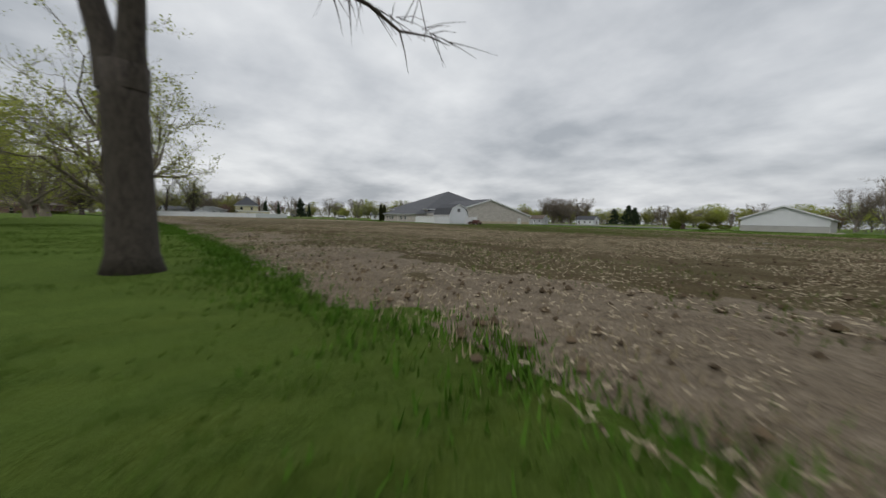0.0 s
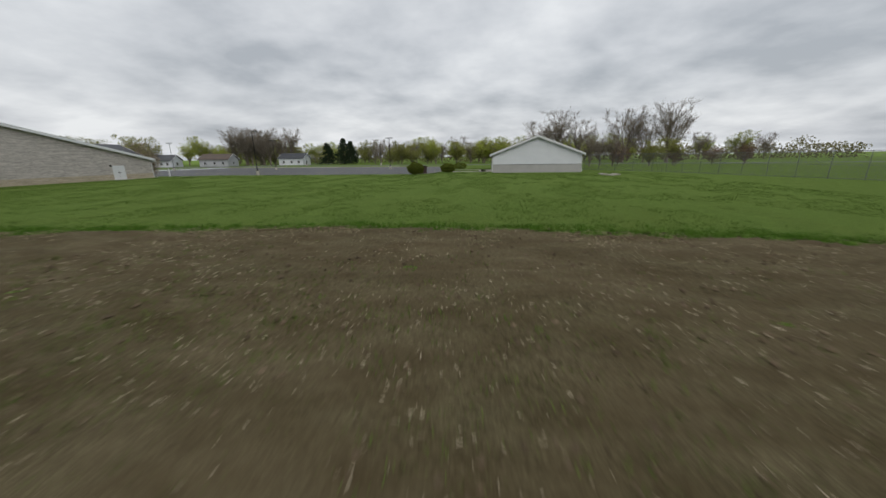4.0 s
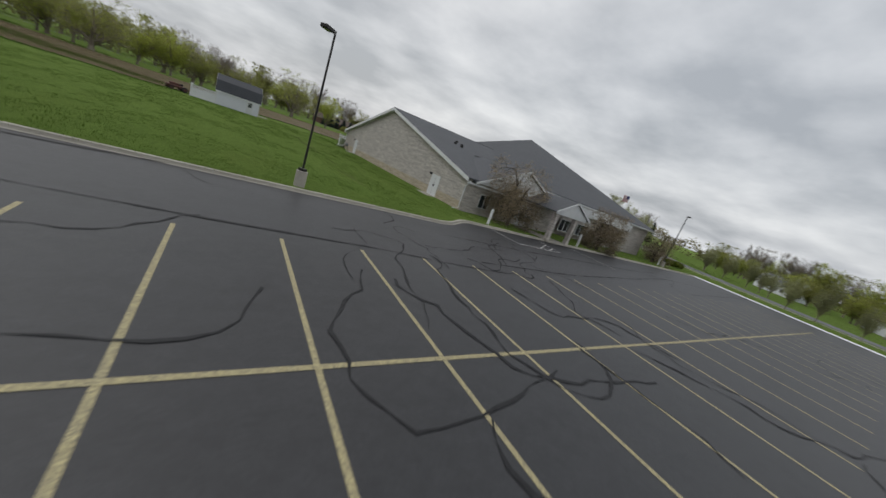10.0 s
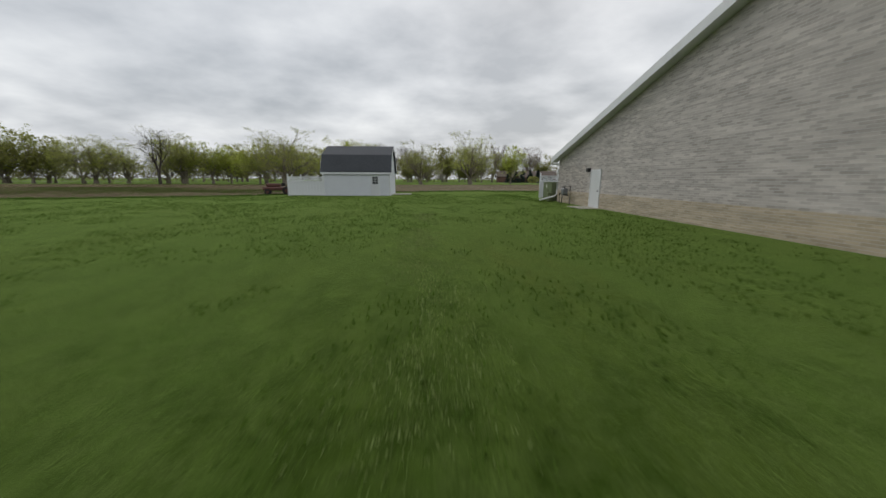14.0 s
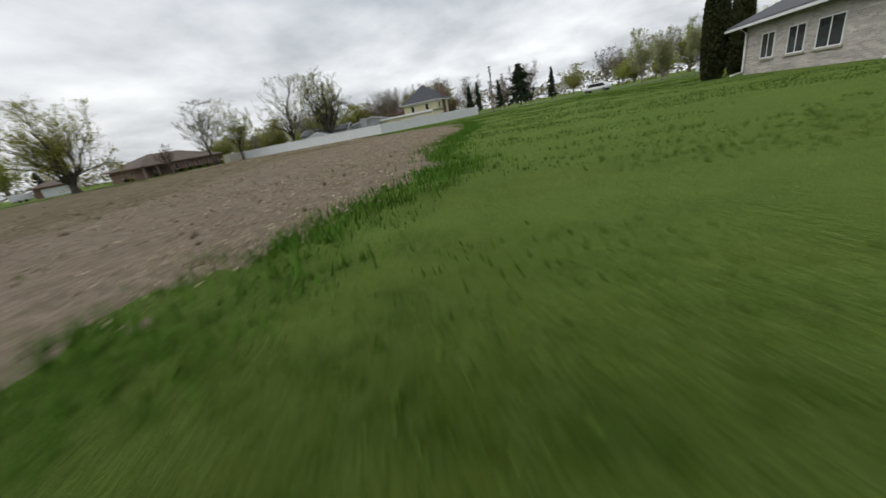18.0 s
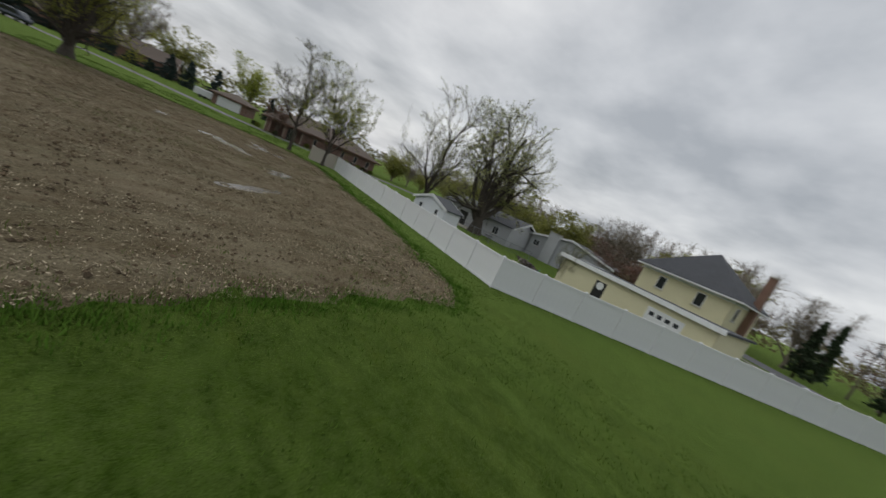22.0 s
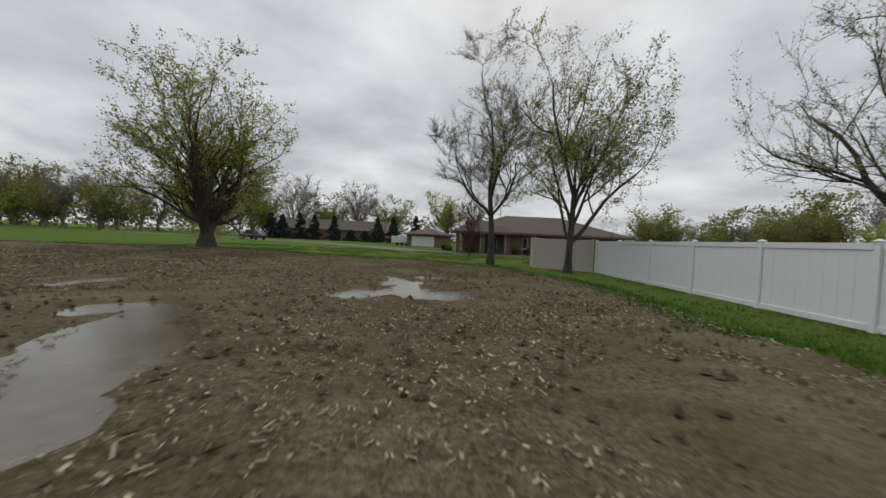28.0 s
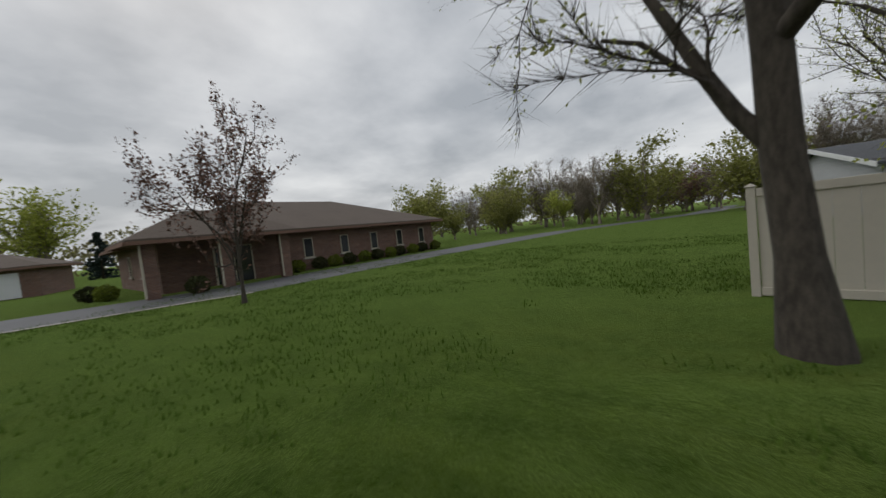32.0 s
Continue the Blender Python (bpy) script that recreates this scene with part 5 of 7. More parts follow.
def build_lines():
    park = bpy.data.objects["car_park"]
    z = LOT + 0.005
    yc = 55.4
    for k in range(28):
        x = -20.1 - 2.78 * k
        strip("stall_line", [(x - 0.25, 49.0), (x + 0.25, 61.3)], 0.115, z, M_LINE, park)
    strip("stall_line", [(-20.0, yc), (-97.0, yc)], 0.13, z + 0.004, M_LINE, park)
    for k in range(27):
        x = -28.0 - 2.76 * k
        strip("stall_line", [(x, 69.0), (x, 79.6)], 0.115, z, M_LINE, park)
    strip("stall_line", [(-27.6, 74.3), (-99, 74.3)], 0.13, z + 0.004, M_LINE, park)
    # hatched bays by the east kerb, with their long side lines
    for y0, y1, x0 in ((50.7, 53.7, -15.8), (58.9, 60.8, -15.4)):
        strip("stall_line", [(x0, y0), (-12.3, y0)], 0.11, z, M_LINE, park)
        strip("stall_line", [(x0, y0), (x0 - 0.05, y1), (-12.3, y1 + 0.2)], 0.11, z + 0.004, M_LINE, park)
        for q in range(4):
            x = x0 + 0.5 + q * 0.85
            strip("stall_line", [(x, y0), (x - 0.45, y1)], 0.1, z + 0.008, M_LINE, park)
    for y in (63.6, 66.4, 69.2, 72.0):
        strip("stall_line", [(-17.6, y + 1.0), (-12.2, y)], 0.11, z, M_LINE, park)
    # accessible bays by the entry
    strip("stall_line", [(-60.8, 39.0), (-60.9, 42.3), (-66.2, 42.5), (-66.8, 39.5)], 0.11, z, M_WLINE, park)
    strip("stall_line", [(-63.6, 42.4), (-66.5, 40.6)], 0.1, z + 0.004, M_WLINE, park)
    strip("stall_line", [(-64.9, 42.4), (-66.4, 41.5)], 0.1, z + 0.004, M_WLINE, park)
    strip("stall_line", [(-72.0, 39.6), (-72.4, 44.4)], 0.11, z + 0.004, M_WLINE, park)
    # sealed cracks wander over the asphalt
    rng = np.random.default_rng(11)
    def crack(x, y, heading, length, width, step=0.5, turn=0.42):
        pts = [(x, y)]
        for _ in range(int(length / step)):
            heading += rng.normal(0, turn)
            x, y = x + step * math.cos(heading), y + step * math.sin(heading)
            if not inside(LOT_EDGE, x, y):
                break
            pts.append((x, y))
        if len(pts) > 2:
            strip("sealed_crack", pts, width, z + 0.012 + rng.uniform(0, 0.003), M_TAR, park, 0.85, int(rng.integers(1e6)))
    for y in (48.6, 62.0, 44.4, 65.2):
        for x in (-20, -52, -80):
            crack(x, y + rng.uniform(-0.3, 0.3), math.pi, 33, 0.085, 0.6, 0.03)
    for k in range(26):
        crack(rng.uniform(-105, -12), rng.uniform(43, 82), rng.uniform(0, 6.3), rng.uniform(6, 24), rng.uniform(0.04, 0.1))
    for k in range(44):
        crack(rng.uniform(-60, -14), rng.uniform(42.5, 63), rng.uniform(0, 6.3), rng.uniform(4, 14), rng.uniform(0.035, 0.085))
    # drain grate
    part("drain_grate", box(-34.6, -33.8, 44.0, 44.6, LOT + 0.003, LOT + 0.012), M_BLACK, park)


build_lines()


def lamp_post(x, y, z, turn, heads=1, height=8.3, label="dark bronze square lamp post on a concrete base"):
    p = thing("lamp_post", label, "street lamp", x, y, z, turn, "car park lamps")
    part("base", disc(0, 0, -0.1, 0.3, 0.95, 24), M_CONC, p, "round concrete footing")
    part("base_cover", box(-0.17, 0.17, -0.17, 0.17, 0.852, 1.0, 0.02), M_BRONZE, p)
    part("pole", tube([(0, 0, 1.0), (0, 0, height)], [0.075, 0.065], 4), M_BRONZE, p)
    for k in range(heads):
        s = 1 if k == 0 else -1
        arm = part("arm", box(min(0, s * 0.35), max(0, s * 0.35), -0.04, 0.04, height - 0.16, height - 0.06), M_BRONZE, p)
        head = part("lamp_head", box(min(s * 0.3, s * 0.95), max(s * 0.3, s * 0.95), -0.2, 0.2, height - 0.2, height - 0.02, 0.03), M_BRONZE, p)
        part("lens", box(min(s * 0.4, s * 0.88), max(s * 0.4, s * 0.88), -0.15, 0.15, height - 0.215, height - 0.201), M_GLASS, head)
    return p


lamp_post(-44.6, 40.45, G, 40, 1, 8.0)
lamp_post(-99.0, 37.6, G, 40)
for x, y in ((-64.5, 74.3), (-29.6, 74.3), (-99.4, 74.3)):
    lamp_post(x, y, LOT, 0, 2)
for x in (-48.7, -82.0):
    lamp_post(x, 120.0, G, 90, 2)


def build_bin():
    d = thing("dumpster", "brown steel dumpster with ribbed black plastic lids", "dumpster", -14.2, 45.1, LOT, 66)
    part("body", slab([(-1.0, -0.75, 0.12), (1.0, -0.75, 0.12), (1.08, -0.75, 1.3), (-1.08, -0.75, 1.3)], (0, 1.5, 0)), M_DUMP, d)
    part("rim", join(join(box(-1.14, 1.14, -0.82, -0.74, 1.22, 1.36, 0.01), box(-1.14, 1.14, 0.74, 0.82, 1.22, 1.36, 0.01)), join(box(-1.14, -1.06, -0.74, 0.74, 1.22, 1.36), box(1.06, 1.14, -0.74, 0.74, 1.22, 1.36))), M_DUMP, d)
    for s in (-1, 1):
        lid = part("lid", slab([(s * 0.03, -0.84, 1.37), (s * 1.12, -0.84, 1.37), (s * 1.12, 0.84, 1.52), (s * 0.03, 0.84, 1.52)], (0, 0, 0.05)), M_BLACK, d)
        bm = bmesh.new()
        for q in range(6):
            x = s * (0.12 + 0.17 * q)
            slab([(x, -0.82, 1.425), (x + 0.06, -0.82, 1.425), (x + 0.06, 0.82, 1.575), (x, 0.82, 1.575)], (0, 0, 0.03), bm)
        part("ribs", bm, M_BLACK, lid)
        part("side_pocket", box(min(s * 1.06, s * 1.18), max(s * 1.06, s * 1.18), -0.5, 0.5, 0.75, 0.95, 0.01), M_DUMP, d)
    for x in (-0.85, 0.85):
        for y in (-0.6, 0.6):
            part("caster", tube([(x, y - 0.03, 0.07), (x, y + 0.03, 0.07)], 0.07, 10), M_BLACK, d)
    # white sign posts by the kerb
    for x, y in ((-61.3, 37.8), (-75.0, 38.1), (-98.0, 37.4)):
        s = thing("sign_post", "short white square post by the kerb", "post", x, y, G, 0, "white kerb posts")
        part("post", box(-0.09, 0.09, -0.09, 0.09, -0.1, 1.35, 0.01), M_VINYL, s)
        part("cap", box(-0.11, 0.11, -0.11, 0.11, 1.352, 1.4, 0.02), M_VINYL, s)
    w = thing("path", "pale concrete footpath crossing the lawn", "path", 0, 0, 0, 0, "", "structure")
    for pts in ([(-11.6, 58.9), (-1.7, 60.8), (-1.9, 62.2), (-11.6, 60.3)], [(-9.2, 50.9), (-2.3, 50.4), (-2.2, 52.2), (-9.1, 52.7)], [(-4.15, 52.1), (-2.4, 52.4), (-2.6, 60.4), (-4.0, 60.2)]):
        bm = bmesh.new()
        slab([(x, y, G + 0.02) for x, y in pts], (0, 0, -0.1), bm)
        part("paving_slab", bm, M_CONC, w)
    shrub("rounded yellow-green clipped shrub on the lawn", -14.0, 40.9, 3, 1.4, 1.4, 1.0, L_BUSHY, count=30000, leaf=0.048)
    shrub("rounded yellow-green clipped shrub beside the footpath", -9.5, 48.5, 4, 1.5, 1.4, 0.82, L_BUSHY, count=30000, leaf=0.048)
    shrub("low clipped green shrub beside the footpath", -9.4, 66.5, 6, 1.8, 1.2, 0.75, L_BUSHY, count=6000)
    fp = thing("flagpole", "white flagpole flying a striped flag", "flagpole", -105.7, 24.4, G)
    part("pole", tube([(0, 0, 0), (0, 0, 9.5)], [0.07, 0.04], 8), M_WHITE, fp)
    part("finial", tube([(0, 0, 9.5), (0, 0, 9.58), (0, 0, 9.68)], [0.03, 0.08, 0.02], 8), M_GREY_METAL, fp)
    fl = part("flag", slab([(0.05, 0, 9.3), (2.3, 0.1, 9.1), (2.3, 0.1, 7.9), (0.05, 0, 8.1)], (0, 0.01, 0)), M_RED, fp, "red and white striped flag with blue corner")
    for k in range(6):
        z = 9.2 - 0.185 * k
        part("stripe", slab([(0.05, -0.012, z), (2.3, 0.088, z - 0.2), (2.3, 0.088, z - 0.292), (0.05, -0.012, z - 0.092)], (0, 0.035, 0)), M_WHITE, fl)
    part("canton", slab([(0.05, -0.02, 9.31), (1.0, 0.022, 9.23), (1.0, 0.022, 8.6), (0.05, -0.02, 8.68)], (0, 0.05, 0)), M_BLUE, fl)


build_bin()

# ---- the fence along the field, and the houses behind it ----
vinyl_fence([(-157.0, -31.1), (-134.7, -47.8), (-138.8, -82.5)], 1.78)
vinyl_fence([(-138.7, -82.75), (-136.0, -84.5), (-136.45, -86.25)], 1.83, "tan_fence", "short tan vinyl fence closing the corner", M_TAN, spacing=2.2)


def hip_roof(parent, x0, x1, y0, y1, z, rise, over=0.45, mat=None, ridge=None, name="roof"):
    """A hipped roof as four slabs; the ridge runs along the longer side."""
    mat = mat or M_DSHINGLE
    x0, x1, y0, y1 = x0 - over, x1 + over, y0 - over, y1 + over
    if x1 - x0 >= y1 - y0:
        r = (y1 - y0) / 2 if ridge is None else ridge
        a, b = (x0 + r, (y0 + y1) / 2), (x1 - r, (y0 + y1) / 2)
        faces = [[(x0, y0), (x1, y0), b, a], [(x1, y1), (x0, y1), a, b], [(x0, y1), (x0, y0), a], [(x1, y0), (x1, y1), b]]
    else:
        r = (x1 - x0) / 2 if ridge is None else ridge
        a, b = ((x0 + x1) / 2, y0 + r), ((x0 + x1) / 2, y1 - r)
        faces = [[(x1, y0), (x1, y1), b, a], [(x0, y1), (x0, y0), a, b], [(x0, y0), (x1, y0), a], [(x1, y1), (x0, y1), b]]
    for f in faces:
        part(name, slab([(x, y, z if (x, y) not in (a, b) else z + rise) for x, y in f], (0, 0, 0.12)), mat, parent)
    bm = bmesh.new()
    for p, q in (((x0, y0), (x1, y0)), ((x1, y0), (x1, y1)), ((x1, y1), (x0, y1)), ((x0, y1), (x0, y0))):
        tube([(*p, z - 0.05), (*q, z - 0.05)], 0.11, 4, bm)
    edge = M_RBRICK if mat == M_BSHINGLE else M_WHITE
    part("fascia", bm, edge, parent)
    part("soffit", slab([(x0, y0, z - 0.04), (x1, y0, z - 0.04), (x1, y1, z - 0.04), (x0, y1, z - 0.04)], (0, 0, 0.03)), edge, parent)


def gable_roof(parent, x0, x1, y0, y1, z, rise, along="x", over=0.4, mat=None):
    mat = mat or M_DSHINGLE
    x0, x1, y0, y1 = x0 - over, x1 + over, y0 - over, y1 + over
    if along == "x":
        m = (y0 + y1) / 2
        for ya in (y0, y1):
            part("roof", slab([(x0, ya, z), (x1, ya, z), (x1, m, z + rise), (x0, m, z + rise)], (0, 0, 0.12)), mat, parent)
            for x in (x0, x1):
                part("rake_board", slab([(x, ya, z - 0.12), (x, m, z + rise - 0.12), (x, m, z + rise + 0.14), (x, ya, z + 0.14)], (0.04 if x == x1 else -0.04, 0, 0)), M_WHITE, parent)
    else:
        m = (x0 + x1) / 2
        for xa in (x0, x1):
            part("roof", slab([(xa, y0, z), (xa, y1, z), (m, y1, z + rise), (m, y0, z + rise)], (0, 0, 0.12)), mat, parent)
            for y in (y0, y1):
                part("rake_board", slab([(xa, y, z - 0.12), (m, y, z + rise - 0.12), (m, y, z + rise + 0.14), (xa, y, z + 0.14)], (0, 0.04 if y == y1 else -0.04, 0)), M_WHITE, parent)


def walls(parent, x0, x1, y0, y1, h, mat, gable="", rise=0.0, t=0.2, lap=True):
    """Four walls; those at the gable ends reach up to the ridge."""
    def top_at(a, b, on):
        m = (a + b) / 2
        return (lambda u: h + rise * (1 - abs(u - m) / ((b - a) / 2))) if on else (lambda u: h)
    for x, y, turn, L, on in ((x0, y0, 0, x1 - x0, gable == "y"), (x1, y0, 90, y1 - y0, gable == "x"), (x1, y1, 180, x1 - x0, gable == "y"), (x0, y1, 270, y1 - y0, gable == "x")):
        w = part("wall", lap_wall(0, L, -0.1, top_at(0, L, on), 0, 0.2, t), mat, parent)
        w.matrix_basis = pose(x, y, 0, 0, 0, turn)


def set_window(parent, x, y, turn, width, z0, z1, lights=1, mat=None):
    """A window on a wall whose outside faces -y after the turn."""
    w = window(parent, "window", -width / 2, width / 2, z0, z1, -0.02, lights, mat)
    w.matrix_basis = pose(x, y, 0, 0, 0, turn)
    return w


def yellow_house():
    # two storeys under a steep pyramid roof, with a long low wing to the south-east
    h = thing("yellow_house", "pale yellow two-storey house with steep dark hipped roof", "house", -171.0, -46.5, G, -8)
    walls(h, -4.8, 4.8, -4.8, 4.8, 5.65, M_YELLOW)
    hip_roof(h, -4.8, 4.8, -4.8, 4.8, 5.65, 4.4, 0.7)
    part("frieze", box(-4.86, 4.86, -4.86, 4.86, 5.25, 5.58), M_WHITE, h)
    for x, y, turn in ((4.82, -2.2, 90), (4.82, 2.0, 90), (-2.2, -4.82, 0), (2.2, -4.82, 0), (-1.5, 4.82, 180), (2.8, 4.82, 180)):
        set_window(h, x, y, turn, 0.95, 3.5, 5.0)
        set_window(h, x, y, turn, 0.95, 0.9, 2.4)
    part("chimney", box(-0.9, -0.2, 4.85, 5.55, 0, 9.5, 0.02), M_RBRICK, h, "tall slim dark brick chimney")
    part("chimney_cap", box(-0.97, -0.13, 4.78, 5.62, 9.502, 9.65, 0.02), M_CONC, h)
    w = thing("outbuilding", "long low yellow sided outbuilding with flat white-edged roof", "outbuilding", -152.7, -45.1, G, -8)
    walls(w, -3.5, 3.5, -7.5, 5.5, 2.75, M_YELLOW)
    part("roof", box(-3.8, 3.8, -7.8, 5.8, 2.75, 2.9), M_DSHINGLE, w)
    part("fascia", join(box(-3.86, 3.86, -7.86, -7.8, 2.62, 2.98), box(3.8, 3.86, -7.8, 5.86, 2.62, 2.98)), M_WHITE, w)
    d = part("door", box(3.505, 3.56, -3.6, -2.6, 0.05, 2.1, 0.01), M_BLACK, w, "dark door with a fan light")
    part("fan_light", tube([(3.562, -3.1, 1.72), (3.575, -3.1, 1.72)], 0.33, 14), M_WHITE, d)
    dd = part("overhead_door", box(3.505, 3.56, 1.0, 3.6, 0.05, 2.15, 0.01), M_DOOR, w, "white garage door with small panes")
    for k in range(4):
        part("pane", box(3.561, 3.57, 1.25 + 0.58 * k, 1.6 + 0.58 * k, 1.55, 1.85), M_GLASS, dd)
    part("footing", box(3.52, 3.62, -7.6, 5.5, -0.1, 0.3), M_BLOCK, w)


yellow_house()


def grey_house():
    h = thing("grey_house", "pale grey split-level house with broad side chimney", "house", -169.5, -63.6, G, 12)
    walls(h, -5.0, 4.0, -4.5, 7.5, 3.1, M_GSIDING, "x", 1.4)
    gable_roof(h, -5.0, 4.0, -4.5, 7.5, 3.1, 1.4, "x", 0.5, M_SHINGLE)
    part("chimney", box(4.02, 4.7, -1.9, -0.2, 0, 4.5, 0.02), M_GSIDING, h, "broad pale grey chimney breast")
    part("chimney_cap", box(3.95, 4.78, -1.98, -0.12, 4.502, 4.62, 0.02), M_CONC, h)
    for y in (-3.4, 2.2, 5.2):
        set_window(h, 4.02, y, 90, 1.0, 1.7, 2.6, 2)
    set_window(h, 4.02, 3.6, 90, 1.0, 0.5, 1.3, 2)
    l = thing("grey_house", "low pale grey bungalow with dark shallow roof", "house", -160.7, -74.8, G, 12)
    walls(l, -4.5, 4.5, -4.0, 8.0, 2.6, M_GSIDING, "y", 1.4)
    gable_roof(l, -4.5, 4.5, -4.0, 8.0, 2.6, 1.5, "y", 0.5, M_SHINGLE)
    for y in (-2.6, 3.0, 5.8):
        set_window(l, 4.52, y, 90, 0.95, 0.9, 2.0, 2)
    d = part("door", box(4.51, 4.56, -1.2, 0.6, 0.05, 2.05, 0.01), M_BLACK, l, "dark sliding glass door")
    part("door_frame", join(box(4.5, 4.58, -1.28, -1.2, 0, 2.12), box(4.5, 4.58, 0.6, 0.68, 0, 2.12)), M_WHITE, d)
    part("patio", box(4.6, 8.0, -3.5, 4.0, -0.1, 0.04), M_CONC, l)
    g = thing("white_garage", "small white gabled garage behind the fence", "garage", -147.1, -66.8, G, 11)
    walls(g, 1.2, 4.0, -2.35, 2.35, 1.75, M_SIDING, "x", 0.9)
    gable_roof(g, 1.2, 4.0, -2.35, 2.35, 1.75, 0.95, "x", 0.25, M_SHINGLE)
    set_window(g, 4.02, -1.2, 90, 0.5, 0.9, 1.5)
    set_window(g, 4.02, 1.2, 90, 0.5, 0.9, 1.5)
    # yard clutter
    for x, y, mat, lab in ((-146.0, -55.0, M_TAN, "tan folding garden chair on the grass"), (-145.0, -52.2, M_TEAL, "teal plastic garden chair on the grass")):
        c = thing("garden_chair", lab, "chair", x, y, G, 30, "chairs in the yard")
        part("seat", box(-0.25, 0.25, -0.25, 0.25, 0.4, 0.44, 0.01), mat, c)
        part("backrest", slab([(-0.25, 0.24, 0.44), (0.25, 0.24, 0.44), (0.25, 0.42, 0.95), (-0.25, 0.42, 0.95)], (0, 0.03, 0)), mat, c)
        for sx in (-0.23, 0.23):
            for sy in (-0.22, 0.22):
                part("leg", tube([(sx, sy, 0), (sx, sy, 0.4)], 0.018, 6), M_GREY_METAL, c)
    p = thing("log_pile", "heap of brown logs and brush in the yard", "log pile", -148.6, -55.5, G, 40)
    rng = np.random.default_rng(4)
    for k in range(26):
        q = part("log", tube([(-1.0, 0, 0), (1.0, 0, 0)], float(rng.uniform(0.06, 0.14)), 6), M_DBARK, p)
        q.matrix_basis = pose(rng.uniform(-2.2, 2.2), rng.uniform(-0.8, 0.8), 0.14 + 0.12 * (k % 4), 0, rng.uniform(-8, 8), rng.uniform(-30, 30))
    # chain-link fence across the yard
    f = thing("wire_fence", "grey chain-link fence across the back yard", "fence", -146.7, -67.9, G, 0)
    pts = [(0, 0), (-5.0, 4.3), (-8.6, 8.1)]
    for (xa, ya), (xb, yb) in zip(pts, pts[1:]):
        n = max(1, round(math.hypot(xb - xa, yb - ya) / 2.5))
        for k in range(n + 1):
            x, y = xa + (xb - xa) * k / n, ya + (yb - ya) * k / n
            part("post", tube([(x, y, 0), (x, y, 1.25)], 0.03, 6), M_GREY_METAL, f)
        part("rail", tube([(xa, ya, 1.2), (xb, yb, 1.2)], 0.022, 5), M_GREY_METAL, f)
        bm = bmesh.new()
        L = math.hypot(xb - xa, yb - ya)
        for k in range(int(L / 0.16)):
            for s in (1, -1):
                a, b = k * 0.16 / L, min(1, (k * 0.16 + 0.6) / L)
                z0, z1 = (0.05, 1.18) if s == 1 else (1.18, 0.05)
                p0 = Vector((xa + (xb - xa) * a, ya + (yb - ya) * a, z0)); p1 = Vector((xa + (xb - xa) * b, ya + (yb - ya) * b, z1))
                tube([p0, p1], 0.004, 3, bm, False)
        part("mesh", bm, M_GREY_METAL, f)
    # garden bench and table by the bungalow
    t = thing("garden_table", "dark metal garden table by the bungalow", "table", -153.5, -65.5, G, 15)
    part("tabletop", disc(0, 0, 0.7, 0.6, 0.03, 16), M_BLACK, t)
    for k in range(4):
        a = k * math.pi / 2 + 0.6
        part("leg", tube([(0.5 * math.cos(a), 0.5 * math.sin(a), 0), (0.35 * math.cos(a), 0.35 * math.sin(a), 0.7)], 0.025, 6), M_BLACK, t)


grey_house()


